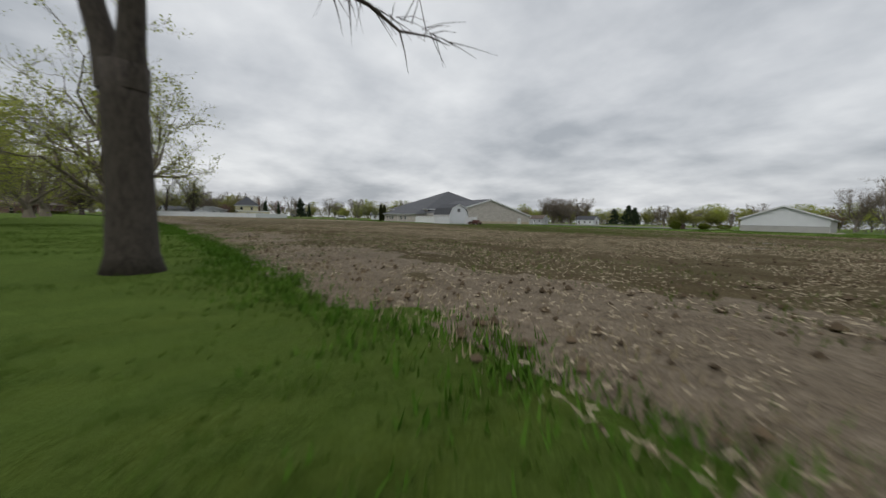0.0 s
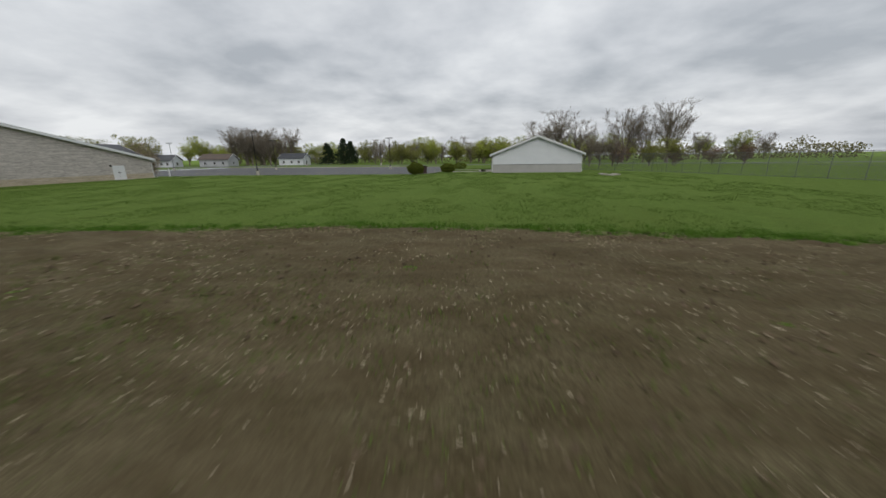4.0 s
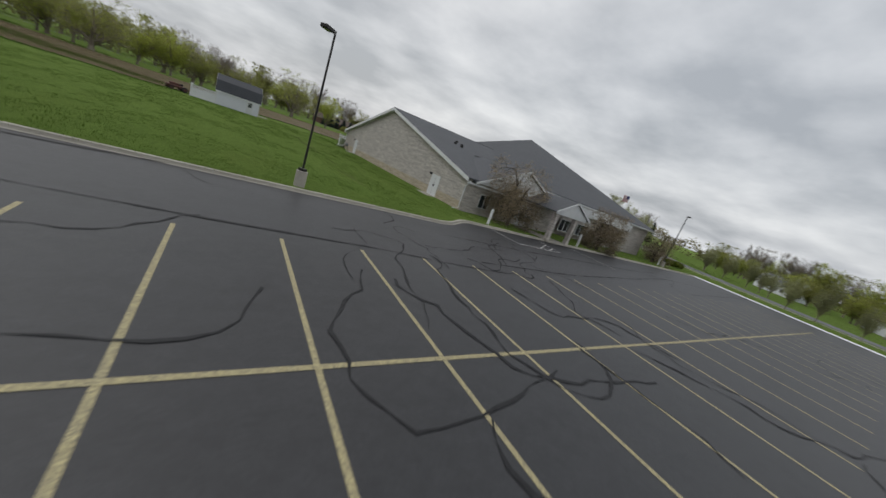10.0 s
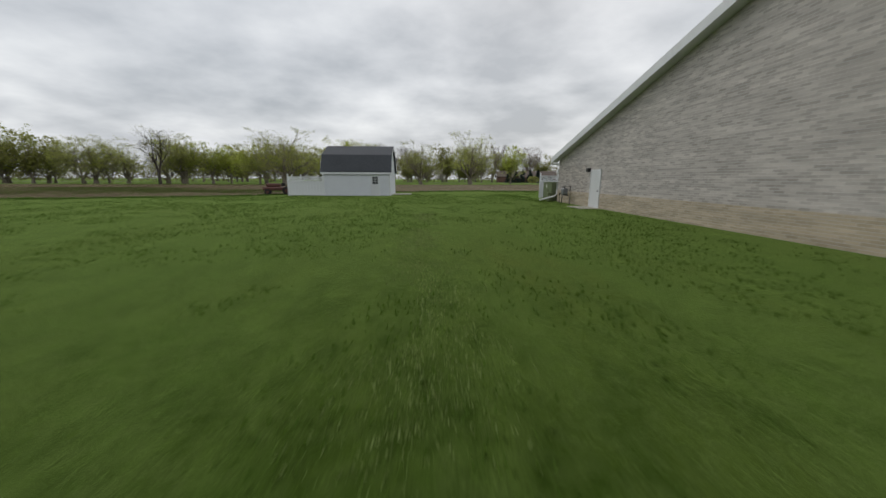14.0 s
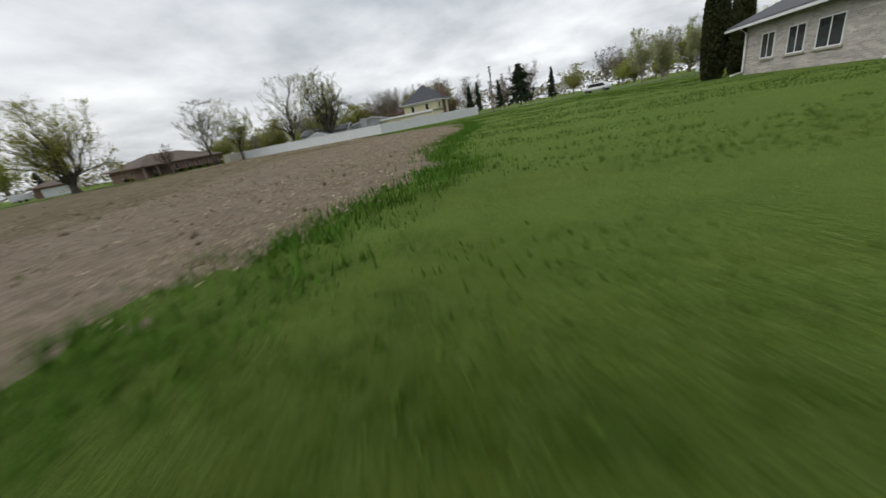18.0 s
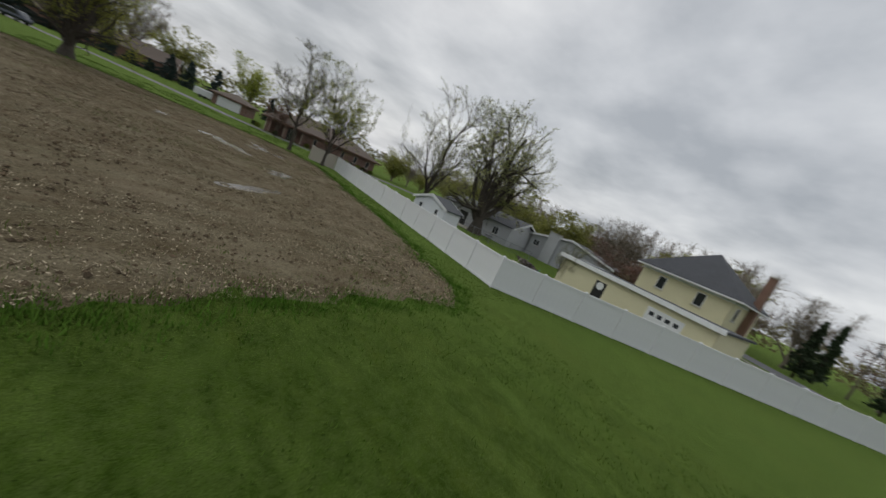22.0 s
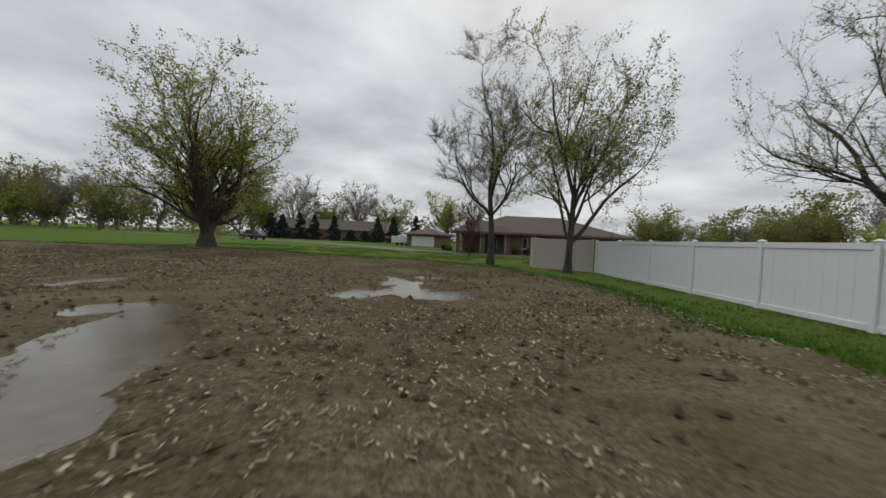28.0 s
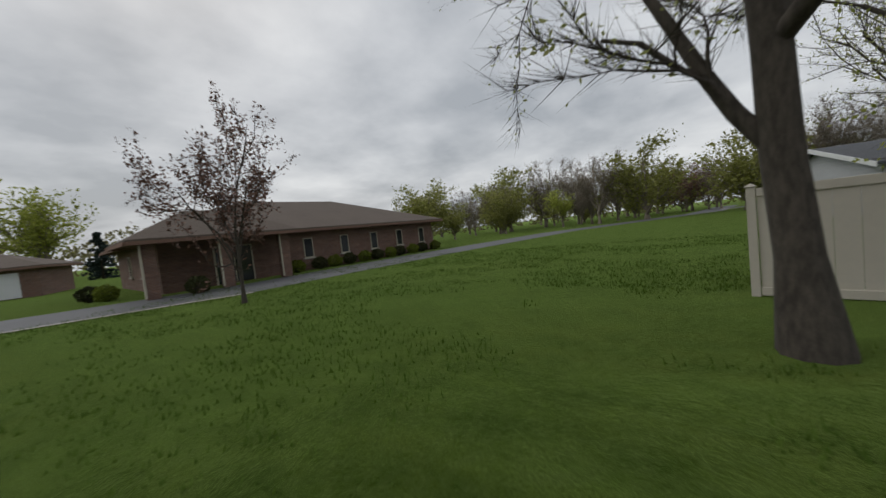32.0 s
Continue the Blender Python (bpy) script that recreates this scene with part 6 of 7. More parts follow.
def brick_building():
    # low brown brick office with a broad hipped roof, its long front to the north
    L, D, H = 21.0, 13.0, 2.75
    at = (-156.6, -106.2, G, 0, 0, -8)
    b = thing("brick_office", "low brown brick office with broad brown hipped roof", "office building", -156.6, -106.2, G, -8)
    for x0, x1, y0, y1 in ((0, L, -0.3, 0), (0, L, -D, -D + 0.3), (0, 0.3, -D + 0.3, -0.3), (L - 0.3, L, -D + 0.3, -0.3)):
        part("wall", box(x0, x1, y0, y1, -0.1, H), M_SBRICK, b)
    hip_roof(b, 0, L, -D, 0, H, 2.7, 0.8, M_BSHINGLE)
    for x in (1.6, 4.4, 7.2, 10.0, 12.9):
        set_window(b, x, 0.01, 180, 0.7, 0.85, 2.2, 1, M_CREAM)
    # entry porch with brick piers at the east end
    p = thing("porch", "", "")
    for key in list(p.keys()):
        del p[key]
    p.parent = b
    hip_roof(p, 15.2, 22.0, -2.5, 2.2, H - 0.1, 1.5, 0.5, M_BSHINGLE)
    for x in (15.5, 18.6, 21.7):
        part("pier", box(x - 0.25, x + 0.25, 1.7, 2.2, 0, H - 0.2, 0.01), M_SBRICK, p)
        part("downspout", tube([(x + 0.3, 2.25, 2.5), (x + 0.3, 2.25, 0.1)], 0.05, 6), M_CREAM, p)
    d = part("door", box(16.6, 18.5, 0.002, 0.06, 0.05, 2.1), M_GLASS, b, "dark glazed double door")
    part("door_frame", join(join(box(16.52, 16.6, 0, 0.08, 0, 2.16), box(18.5, 18.58, 0, 0.08, 0, 2.16)), join(box(17.52, 17.58, 0.005, 0.075, 0, 2.1), box(16.6, 18.5, 0, 0.08, 2.1, 2.18))), M_CREAM, d)
    set_window(b, L + 0.01, -4.0, 90, 0.7, 0.85, 2.2, 1, M_CREAM)
    set_window(b, L + 0.01, -8.0, 90, 0.7, 0.85, 2.2, 1, M_CREAM)
    m = pose(*at)
    for k, x in enumerate((0.6, 2.4, 3.6, 5.2, 6.2, 7.6, 8.8, 10.2, 11.4, 12.6, 14.2, 20.2, 22.9, 23.4)):
        q = m @ Vector((x, 0.75 if x < 14.5 else (2.9 if x < 21 else -1.5 - 2.5 * (x - 22.8)), 0))
        shrub("small clipped green shrub against the brick wall", q.x, q.y, 20 + k, 0.5, 0.5, 0.4, L_YEW if k % 2 else L_BUSHY, group="clipped shrubs by the brick office", count=1500, leaf=0.06)


brick_building()


def roads():
    def ribbon(name, pts, w, z, mat, label, cat):
        r = strip(name, pts, w, z, mat, None)
        return tagged(r, label, cat, "", "structure")
    # drive before the office, running on east as the lane beyond the trees
    lane = [(-236, -73), (-196, -81), (-170, -97.5), (-150, -102.3), (-137, -104.2), (-129.0, -108.6), (-122, -117.5), (-112.5, -127), (-102, -133), (-88, -145), (-60, -152), (0, -150), (160, -138)]
    ribbon("lane", lane, 4.6, G + 0.02, M_ROAD, "grey asphalt lane past the brick office", "road")
    ribbon("lane_edge", [(x + 0.6, y + 2.4) for x, y in lane[4:]], 0.3, G + 0.03, M_CONC, "pale concrete edge of the lane", "kerb")
    # road west of the church, with its footway
    west = [(-205, -78), (-178, -45), (-163, -22), (-153, -2), (-139.4, 13), (-129, 23), (-121.8, 41), (-116, 62), (-110, 90), (-105, 120), (-90, 190)]
    ribbon("west_road", [(x - 6, y + 3) for x, y in west], 7.5, G + 0.02, M_ROAD, "grey asphalt road beyond the lawn", "road")
    ribbon("footway", west, 1.4, G + 0.03, M_CONC, "pale concrete footway along the road", "pavement")
    north = [(-160, 114), (-60, 113), (60, 106), (200, 95)]
    ribbon("north_road", north, 7, G + 0.02, M_ROAD, "grey road beyond the car park", "road")


roads()


def car(x, y, turn, paint, label, kind="car", length=4.6, height=1.6):
    c = thing(kind, label, "car", x, y, G, turn)
    w, L = 0.9, length / 2
    prof = [(-L, 0.45), (-L + 0.05, 0.9), (-L + 0.9, 1.0), (-L + 1.5, height), (L - 1.1, height), (L - 0.25, 1.0), (L, 0.9), (L, 0.4)]
    bm = slab([(u, -w, z) for u, z in prof], (0, 2 * w, 0))
    bmesh.ops.bevel(bm, geom=bm.edges[:], offset=0.06, segments=2, affect="EDGES")
    part("body", bm, paint, c, "", True)
    for s in (-1, 1):
        part("side_window", slab([(-L + 1.1, s * (w + 0.004), 1.05), (L - 0.55, s * (w + 0.004), 1.05), (L - 1.15, s * (w + 0.004), height - 0.12), (-L + 1.55, s * (w + 0.004), height - 0.12)], (0, s * 0.012, 0)), M_GLASS, c)
    part("windscreen", slab([(-L + 0.92, -0.75, 1.08), (-L + 0.92, 0.75, 1.08), (-L + 1.42, 0.7, height - 0.08), (-L + 1.42, -0.7, height - 0.08)], (-0.03, 0, 0.02)), M_GLASS, c)
    for u in (-L + 0.85, L - 0.85):
        for s in (-1, 1):
            t = part("wheel", tube([(u, s * 0.72, 0.33), (u, s * 0.92, 0.33)], 0.33, 16), M_TYRE, c)
            part("rim", tube([(u, s * 0.9, 0.33), (u, s * 0.935, 0.33)], 0.2, 12), M_GREY_METAL, t)
    for s in (-1, 1):
        part("headlight", box(-L - 0.02, -L + 0.06, s * 0.62 - 0.15, s * 0.62 + 0.15, 0.66, 0.82, 0.02), M_GLASS, c)
    return c


car(-101.0, -129.8, 150, M_CARG, "dark grey-blue minivan parked on the lane", "minivan", 4.9, 1.75)
car(-152, -5.5, 55, M_CARW, "white pickup truck parked beyond the lawn", "pickup_truck", 5.4, 1.75)


def carport():
    g = thing("small_garage", "small brick garage with white door and hipped roof", "garage", -133.2, -134.6, G, -27)
    for x0, x1, y0, y1 in ((-3.5, 3.5, -3.3, -3.0), (-3.5, 3.5, 3.0, 3.3), (-3.5, -3.2, -3.0, 3.0), (3.2, 3.5, -3.0, 3.0)):
        part("wall", box(x0, x1, y0, y1, -0.1, 2.4), M_SBRICK, g)
    hip_roof(g, -3.5, 3.5, -3.3, 3.3, 2.4, 1.3, 0.6, M_BSHINGLE)
    part("overhead_door", box(-2.4, 2.4, 3.302, 3.36, 0.05, 2.05, 0.01), M_DOOR, g, "white garage door")
    t = thing("trailer", "white box trailer beside the small garage", "trailer", -127.6, -136.4, G, 153)
    part("body", box(-2.0, 2.0, -1.0, 1.0, 0.45, 1.9, 0.05), M_CARW, t)
    for u in (-0.5, 0.5):
        for s in (-1, 1):
            part("wheel", tube([(u, s * 0.9, 0.32), (u, s * 1.06, 0.32)], 0.32, 14), M_TYRE, t)
    # long brown-roofed hall behind the spruces
    h = thing("long_hall", "long low building with grey-brown shingle roof", "building", -107.0, -176.0, G, 172)
    walls(h, -16, 16, -6, 6, 3.0, M_RBRICK, "x", 3.0)
    gable_roof(h, -16, 16, -6, 6, 3.0, 3.2, "x", 0.6, M_BSHINGLE)
    # poles by the north end of the fence
    for x, y, hgt in ((-156.0, -27.2, 9.6), (-175.0, -25.0, 9.0), (-200.0, -30.0, 9.5)):
        p = thing("utility_pole", "weathered wooden utility pole with crossarm", "utility pole", x, y, G, 20, "utility poles")
        part("pole", tube([(0, 0, -0.2), (0, 0, hgt)], [0.16, 0.11], 9), M_WOOD, p)
        part("crossarm", box(-1.2, 1.2, -0.06, 0.06, hgt - 0.9, hgt - 0.78), M_WOOD, p)
        part("crossarm", box(-1.2, 1.2, -0.06, 0.06, hgt - 0.3, hgt - 0.18), M_WOOD, p)
        for q in (-1.05, -0.5, 0.5, 1.05):
            part("insulator", tube([(q, 0, hgt - 0.18), (q, 0, hgt - 0.05)], 0.045, 7), M_GREY_METAL, p)
        part("transformer", tube([(0.3, 0, hgt - 2.2), (0.3, 0, hgt - 1.3)], 0.22, 12), M_GREY_METAL, p)
    s = thing("stone_heap", "low heap of pale stones on the lawn", "stones", -119.7, 4.5, G)
    rng = np.random.default_rng(2)
    for k in range(14):
        bm = bmesh.new()
        bmesh.ops.create_icosphere(bm, subdivisions=1, radius=float(rng.uniform(0.15, 0.35)))
        q = part("stone", bm, M_CONC, s)
        q.matrix_basis = pose(rng.uniform(-1.6, 1.6), rng.uniform(-0.7, 0.7), 0.1, rng.uniform(0, 90), rng.uniform(0, 90), 0)


carport()


def far_houses():
    # white houses across the road
    for x, y, turn, w, h, mat, roof in ((-176, 104, 20, 11, 5.0, M_SIDING, M_GROOF), (-163, 78, 40, 9, 2.8, M_SIDING, M_SHINGLE), (-150, 118, 15, 9, 2.8, M_SIDING, M_SHINGLE), (-178, 62, 50, 12, 3.0, M_SIDING, M_BSHINGLE), (-128, 124, 10, 13, 3.0, M_GSIDING, M_BSHINGLE), (-192, 36, 60, 11, 2.9, M_SIDING, M_SHINGLE), (-100, 140, 5, 12, 3.0, M_SIDING, M_DSHINGLE)):
        hs = thing("house", "white sided house across the road", "house", x, y, G, turn, "houses across the road")
        walls(hs, -w / 2, w / 2, -4, 4, h, mat, "x", 2.4)
        gable_roof(hs, -w / 2, w / 2, -4, 4, h, 2.5, "x", 0.5, roof)
        for q in (-w * 0.3, 0.3, w * 0.32):
            set_window(hs, q, -4.02, 0, 1.1, 0.9, 2.1, 2)
            if h > 4:
                set_window(hs, q, -4.02, 0, 1.1, 3.4, 4.6, 2)
        set_window(hs, w / 2 + 0.02, 0, 90, 1.2, 0.9, 2.1, 2)


far_houses()

# ---- trees ----
wide = tree("tall forked elm with sparse budding crown at the field corner", -133.7, -86.3, 101, leafmat=L_ELM, height=13.0, trunk=0.185, fork=0.42, spread=0.62, levels=5, leaves=9000, leaf=0.035, limbs=5, upright=0.45, crown_from=0.25, clump=0.15, sides=9, twigs=20000, twig=0.55)
wide.matrix_basis = wide.matrix_basis @ Matrix.Diagonal((1.2, 1.2, 1.0, 1))
tree("tall tree with loose young green leaves beside the white fence", -136.7, -81.6, 102, leafmat=L_SPRING, height=12.5, trunk=0.2, fork=0.3, spread=0.6, levels=5, leaves=16000, leaf=0.055, limbs=7, upright=0.3, crown_from=0.15, clump=0.25, sides=8, twigs=16000, twig=0.45)
wide = tree("broad round maple in olive spring bud at the field's edge", -112.3, -93.9, 103, leafmat=L_MAPLE, height=13.8, trunk=0.45, fork=0.12, spread=0.62, levels=5, leaves=26000, leaf=0.075, limbs=9, upright=0.55, crown_from=0.14, clump=0.25, sides=8, twigs=14000, twig=0.6)
wide.matrix_basis = wide.matrix_basis @ Matrix.Diagonal((1.28, 1.28, 1.04, 1))
def forked_tree():
    # short bole that forks into two steep limbs, with one low bough hanging out over the field
    t = thing("tree", "dark forked tree with a low hanging bough beside the field", "tree", 16.7, -70.55, G)
    bole = tube([(0, 0, -0.1), (0, 0, 0.35), (0.02, 0.02, 1.6), (0.0, 0.0, 3.0), (0.02, 0.03, 3.7)], [0.52, 0.40, 0.35, 0.345, 0.36], 14)
    part("trunk", bole, M_BARK, t, "", True)
    for lean, turn, seed, tall in (((-0.10, -0.17), 40, 211, 10.5), ((0.10, 0.10), 200, 215, 11.0)):
        wood, leaves = tree_parts(seed, height=tall, trunk=0.23, fork=0.34, spread=0.5, levels=5, leaves=3800, leaf=0.035, limbs=3, upright=0.3, crown_from=0.3, clump=0.15, sides=9, twigs=4500)
        m = pose(0.5 * lean[0], 0.5 * lean[1], 3.3) @ Matrix(((1, 0, lean[0] * 1.3, 0), (0, 1, lean[1] * 1.3, 0), (0, 0, 1, 0), (0, 0, 0, 1)))
        for name, (v, f), mat in (("limb", wood, M_BARK), ("crown", leaves, L_ELM)):
            part(name, ([tuple(m @ Vector(p)) for p in v], f), mat, t, "", name == "limb")
    bough = bmesh.new()
    tube([(0.1, 0.1, 5.6), (0.9, 1.4, 5.75), (1.9, 2.9, 5.35), (2.4, 3.6, 4.95), (2.75, 4.05, 4.5), (3.1, 4.45, 4.4), (3.4, 4.7, 4.2)], [0.10, 0.075, 0.05, 0.036, 0.026, 0.016, 0.006], 7, bough)
    rng = np.random.default_rng(17)
    for k in range(46):
        u = rng.uniform(0, 1)
        x, y, z = 1.9 + 1.45 * u, 2.9 + 1.85 * u, 5.3 - 1.0 * u
        dx, dy, dz = rng.normal(0.22, 0.28), rng.normal(0.3, 0.3), rng.normal(-0.1, 0.38)
        tube([(x, y, z), (x + 0.5 * dx, y + 0.5 * dy, z + 0.6 * dz), (x + dx, y + dy, z + dz - 0.08)], [0.009, 0.006, 0.002], 4, bough)
    for x, y, z, dx, dy, dz in ((2.0, 3.0, 5.3, 0.2, 0.2, -0.95), (2.75, 4.05, 4.5, 0.12, 0.12, -0.75), (2.2, 3.3, 5.1, -0.1, 0.1, -0.8)):
        tube([(x, y, z), (x + 0.6 * dx, y + 0.6 * dy, z + 0.5 * dz), (x + dx, y + dy, z + dz)], [0.018, 0.011, 0.003], 5, bough)
    part("bough", bough, M_DBARK, t, "bare drooping bough", True)


forked_tree()
tree("young tree with dark red leaves before the office", -134.8, -99.5, 105, leafmat=L_RED, height=6.4, trunk=0.07, fork=0.3, spread=0.8, levels=4, leaves=7000, leaf=0.05, limbs=6, upright=0.4, crown_from=0.35, clump=0.2, twigs=2500, twig=0.35)
tree("huge spreading tree with budding twigs behind the fence", -154.0, -68.6, 136, leafmat=L_ELM, height=16.5, trunk=0.75, fork=0.17, spread=0.85, levels=5, leaves=26000, leaf=0.07, limbs=8, upright=0.28, crown_from=0.2, clump=0.3, sides=9, twigs=22000, twig=0.7)
tree("tall bare-limbed tree behind the fence's south end", -150.5, -77.0, 107, leafmat=L_ELM, height=17.0, trunk=0.45, fork=0.2, spread=0.55, levels=5, leaves=9000, leaf=0.06, limbs=5, upright=0.45, crown_from=0.25, clump=0.25, sides=8, twigs=16000, twig=0.6)
for x, y, seed, tall in ((-65.6, 35.9, 108, 6.2), (-80.2, 37.4, 118, 5.0)):
    tree("weeping cherry with faded pink blossom by the entry", x, y, seed, leafmat=L_CHERRY, group="cherries before the church", height=tall, trunk=0.17, fork=0.2, spread=1.0, levels=5, leaves=24000, leaf=0.05, limbs=7, upright=0.22, droop=0.5, crown_from=0.2, clump=0.3, twigs=8000, twig=0.6)
tree("weeping cherry with faded pink blossom by the lawn", -99.5, 35.8, 109, leafmat=L_CHERRY, height=5.2, trunk=0.16, fork=0.22, spread=0.9, levels=5, leaves=14000, leaf=0.05, limbs=7, upright=0.25, droop=0.5, crown_from=0.2, clump=0.25, twigs=3000)
tree("shrubby bare bush in the back yard", -150.5, -52.6, 110, leafmat=L_ELM, height=4.2, trunk=0.08, fork=0.12, spread=0.6, levels=4, leaves=1800, leaf=0.04, limbs=8, upright=0.4, crown_from=0.2, clump=0.2, twigs=4000, twig=0.4)


def build_arborvitae():
    for x, y, h, seed in ((-97.7, -9.4, 6.4, 1), (-101.5, -6.0, 6.6, 2)):
        t = thing("arborvitae", "narrow dark green columnar arborvitae by the wall", "tree", x, y, G, 0, "columnar evergreens")
        rng = np.random.default_rng(seed)
        prof = [(0.0, 0.5), (0.1, 0.64), (0.35, 0.7), (0.7, 0.63), (0.88, 0.46), (0.97, 0.22), (1.0, 0.04)]
        part("core", tube([(0, 0, max(h * u, 0.05)) for u, _ in prof], [0.86 * r for _, r in prof], 14), L_YEW, t, "", True)
        u = rng.uniform(0, 1, 16000)
        r = np.interp(u, [p for p, _ in prof], [q for _, q in prof])
        a = rng.uniform(0, 2 * math.pi, 16000)
        r = r * (1 + 0.05 * np.sin(5 * a + 9 * u) + rng.normal(0, 0.04, 16000)) * rng.uniform(0.86, 1.02, 16000)
        part("foliage", leaf_cards(rng, np.stack([r * np.cos(a), r * np.sin(a), 0.05 + u * h], 1), 16000, 0.085, 0.03), L_YEW, t)


build_arborvitae()

KINDS = []


def stock():
    """A few kinds of trees, each built once; the rest of the view is copies of them."""
    spec = [("budding shade tree with yellow-green haze", L_SPRING, dict(height=10, trunk=0.22, fork=0.2, spread=0.55, levels=4, leaves=6500, leaf=0.13, limbs=7, upright=0.4, crown_from=0.12, clump=0.6, twigs=700, twig=0.7)),
            ("leafless tree with brown twigs", L_TWIG, dict(height=10, trunk=0.2, fork=0.18, spread=0.48, levels=4, leaves=1500, leaf=0.08, limbs=7, upright=0.5, crown_from=0.2, clump=0.4, twigs=5200, twig=0.95)),
            ("olive green tree at the wood's edge", L_OLIVE, dict(height=9, trunk=0.2, fork=0.15, spread=0.6, levels=4, leaves=6500, leaf=0.14, limbs=8, upright=0.35, crown_from=0.06, clump=0.7, twigs=700, twig=0.7)),
            ("round pear tree with pale blossom", L_PEAR, dict(height=9.0, trunk=0.13, fork=0.2, spread=0.42, levels=4, leaves=9500, leaf=0.085, limbs=8, upright=0.7, crown_from=0.2, clump=0.35, twigs=3000, twig=0.5)),
            ("spreading willow in pale spring leaf", L_SPRING, dict(height=11.5, trunk=0.36, fork=0.18, spread=0.8, levels=5, leaves=11000, leaf=0.07, limbs=6, upright=0.35, crown_from=0.25, clump=0.3, twigs=9000, twig=0.6)),
            ("white blossoming ornamental tree", L_WHITE, dict(height=5.0, trunk=0.12, fork=0.2, spread=0.6, levels=4, leaves=5500, leaf=0.07, limbs=6, upright=0.4, crown_from=0.2, clump=0.3, twigs=1500)),
            ("scrubby dark red-brown thicket tree", L_RED, dict(height=6.5, trunk=0.1, fork=0.15, spread=0.6, levels=4, leaves=2500, leaf=0.10, limbs=7, upright=0.4, crown_from=0.12, clump=0.35, twigs=3500, twig=0.6))]
    rng = np.random.default_rng(77)
    for i, (lab, mat, kw) in enumerate(spec):
        KINDS.append((lab, [tree(lab, 420 + 14 * i, 420 + 14 * k, 300 + 7 * i + k, bark=M_PBARK, leafmat=mat, name="tree", **kw) for k in range(2)]))


stock()
rng_t = random.Random(5)
USED = set()


def put(kind, x, y, scale=1.0, group=""):
    """A copy of one of the stock trees; the first two of a kind move into place themselves."""
    lab, pair = KINDS[kind]
    src = pair[rng_t.randrange(2)]
    s = scale * rng_t.uniform(0.88, 1.14)
    wide = 1.0 if kind in (3, 5) else 1.3
    m = pose(x, y, G, 0, 0, rng_t.uniform(0, 360)) @ Matrix.Diagonal((s * wide * rng_t.uniform(0.9, 1.1), s * wide * rng_t.uniform(0.9, 1.1), s, 1))
    if src.name not in USED:
        USED.add(src.name)
        src.matrix_basis = m
        ob = src
    else:
        keep = src.matrix_basis.copy()
        src.matrix_basis = Matrix.Identity(4)
        ob = copy_thing(src, Matrix.Identity(4))
        ob.matrix_basis = m
        src.matrix_basis = keep
    if group:
        ob["group"] = group
    return ob


def row(kinds, x0, y0, x1, y1, n, scale=1.0, jitter=3.0, group=""):
    for k in range(n):
        u = (k + 0.5) / n
        put(rng_t.choice(kinds), x0 + (x1 - x0) * u + rng_t.uniform(-jitter, jitter), y0 + (y1 - y0) * u + rng_t.uniform(-jitter, jitter), scale, group)


# pears along the footway
for x, y in ((-117.8, 15.7), (-122.2, 11.8), (-131.5, 17.5), (-127.5, 6.8), (-136.7, 6.9), (-143.5, 3.6), (-151.4, 2.9)):
    put(3, x, y, 1.0, "pear trees along the footway")
row([3], -150, 24, -138, 46, 6, 0.68, 1.5, "pear trees along the footway")
row([3], -119, 45, -114, 68, 4, 0.62, 1.5, "pear trees along the footway")
put(4, -13, -74.5, 1.2, "trees along the lane")
# willows and others along the lane south of the field
for x, y, k, s in ((-48.8, -88, 4, 1.25), (-64.5, -90, 4, 1.2), (-36, -90, 4, 1.0), (-80, -100, 0, 1.2), (-56, -100, 5, 1.0)):
    put(k, x, y, s, "trees along the lane")
row([0, 4, 0], -38, -92, 70, -86, 20, 1.12, 4, "trees along the lane")
row([0, 1, 2], 60, -84, 190, -64, 18, 1.5, 8, "trees along the lane")
put(0, -141, -166, 1.35, "trees beyond the lane")
row([1, 2, 0], -88, -168, 60, -150, 22, 1.3, 8, "trees beyond the lane")
row([1, 2], -120, -190, 90, -185, 24, 2.0, 10, "trees beyond the lane")
# wood behind the houses to the west
row([1, 2, 1], -185, -40, -200, -130, 20, 1.15, 6, "wood behind the houses")
row([1, 1, 2], -172, -124, -225, -70, 14, 0.8, 8, "wood behind the houses")
row([1, 2, 6], -200, -20, -230, -120, 18, 1.35, 8, "wood behind the houses")
row([2, 1, 0], -230, -75, -166, -120, 12, 0.72, 5, "wood behind the houses")
row([6], -168, -60, -182, -52, 3, 0.9, 2, "wood behind the houses")
row([0, 2], -215, 10, -150, 80, 18, 0.75, 8, "trees beyond the road")
row([1, 2, 0], -250, 0, -150, 130, 22, 1.35, 10, "trees beyond the road")
# beyond the car park
row([1], -140, 147, -104, 142, 10, 1.65, 4, "bare trees beyond the car park")
row([0, 2], -52, 140, 4, 134, 10, 1.0, 4, "trees beyond the car park")
row([0, 2, 1], -170, 156, 60, 148, 28, 0.95, 5, "trees beyond the car park")
row([1, 2, 0], -190, 178, 120, 168, 34, 1.2, 10, "trees beyond the car park")
# east of the field and garage
for x, y, k in ((14, 121, 1.6), (21, 122, 1.8), (28, 120, 1.5), (44, 121, 2.0), (52, 123, 1.6), (59, 121, 1.8)):
    put(1, x, y, k, "bare trees behind the garage")
row([1, 2, 1], 70, 40, 130, -70, 24, 1.6, 7, "wood east of the field")
row([2, 1], 95, 60, 160, -60, 22, 1.9, 9, "wood east of the field")
row([2, 6, 1], 12, 82, 60, 76, 10, 0.8, 4, "thicket behind the garage")


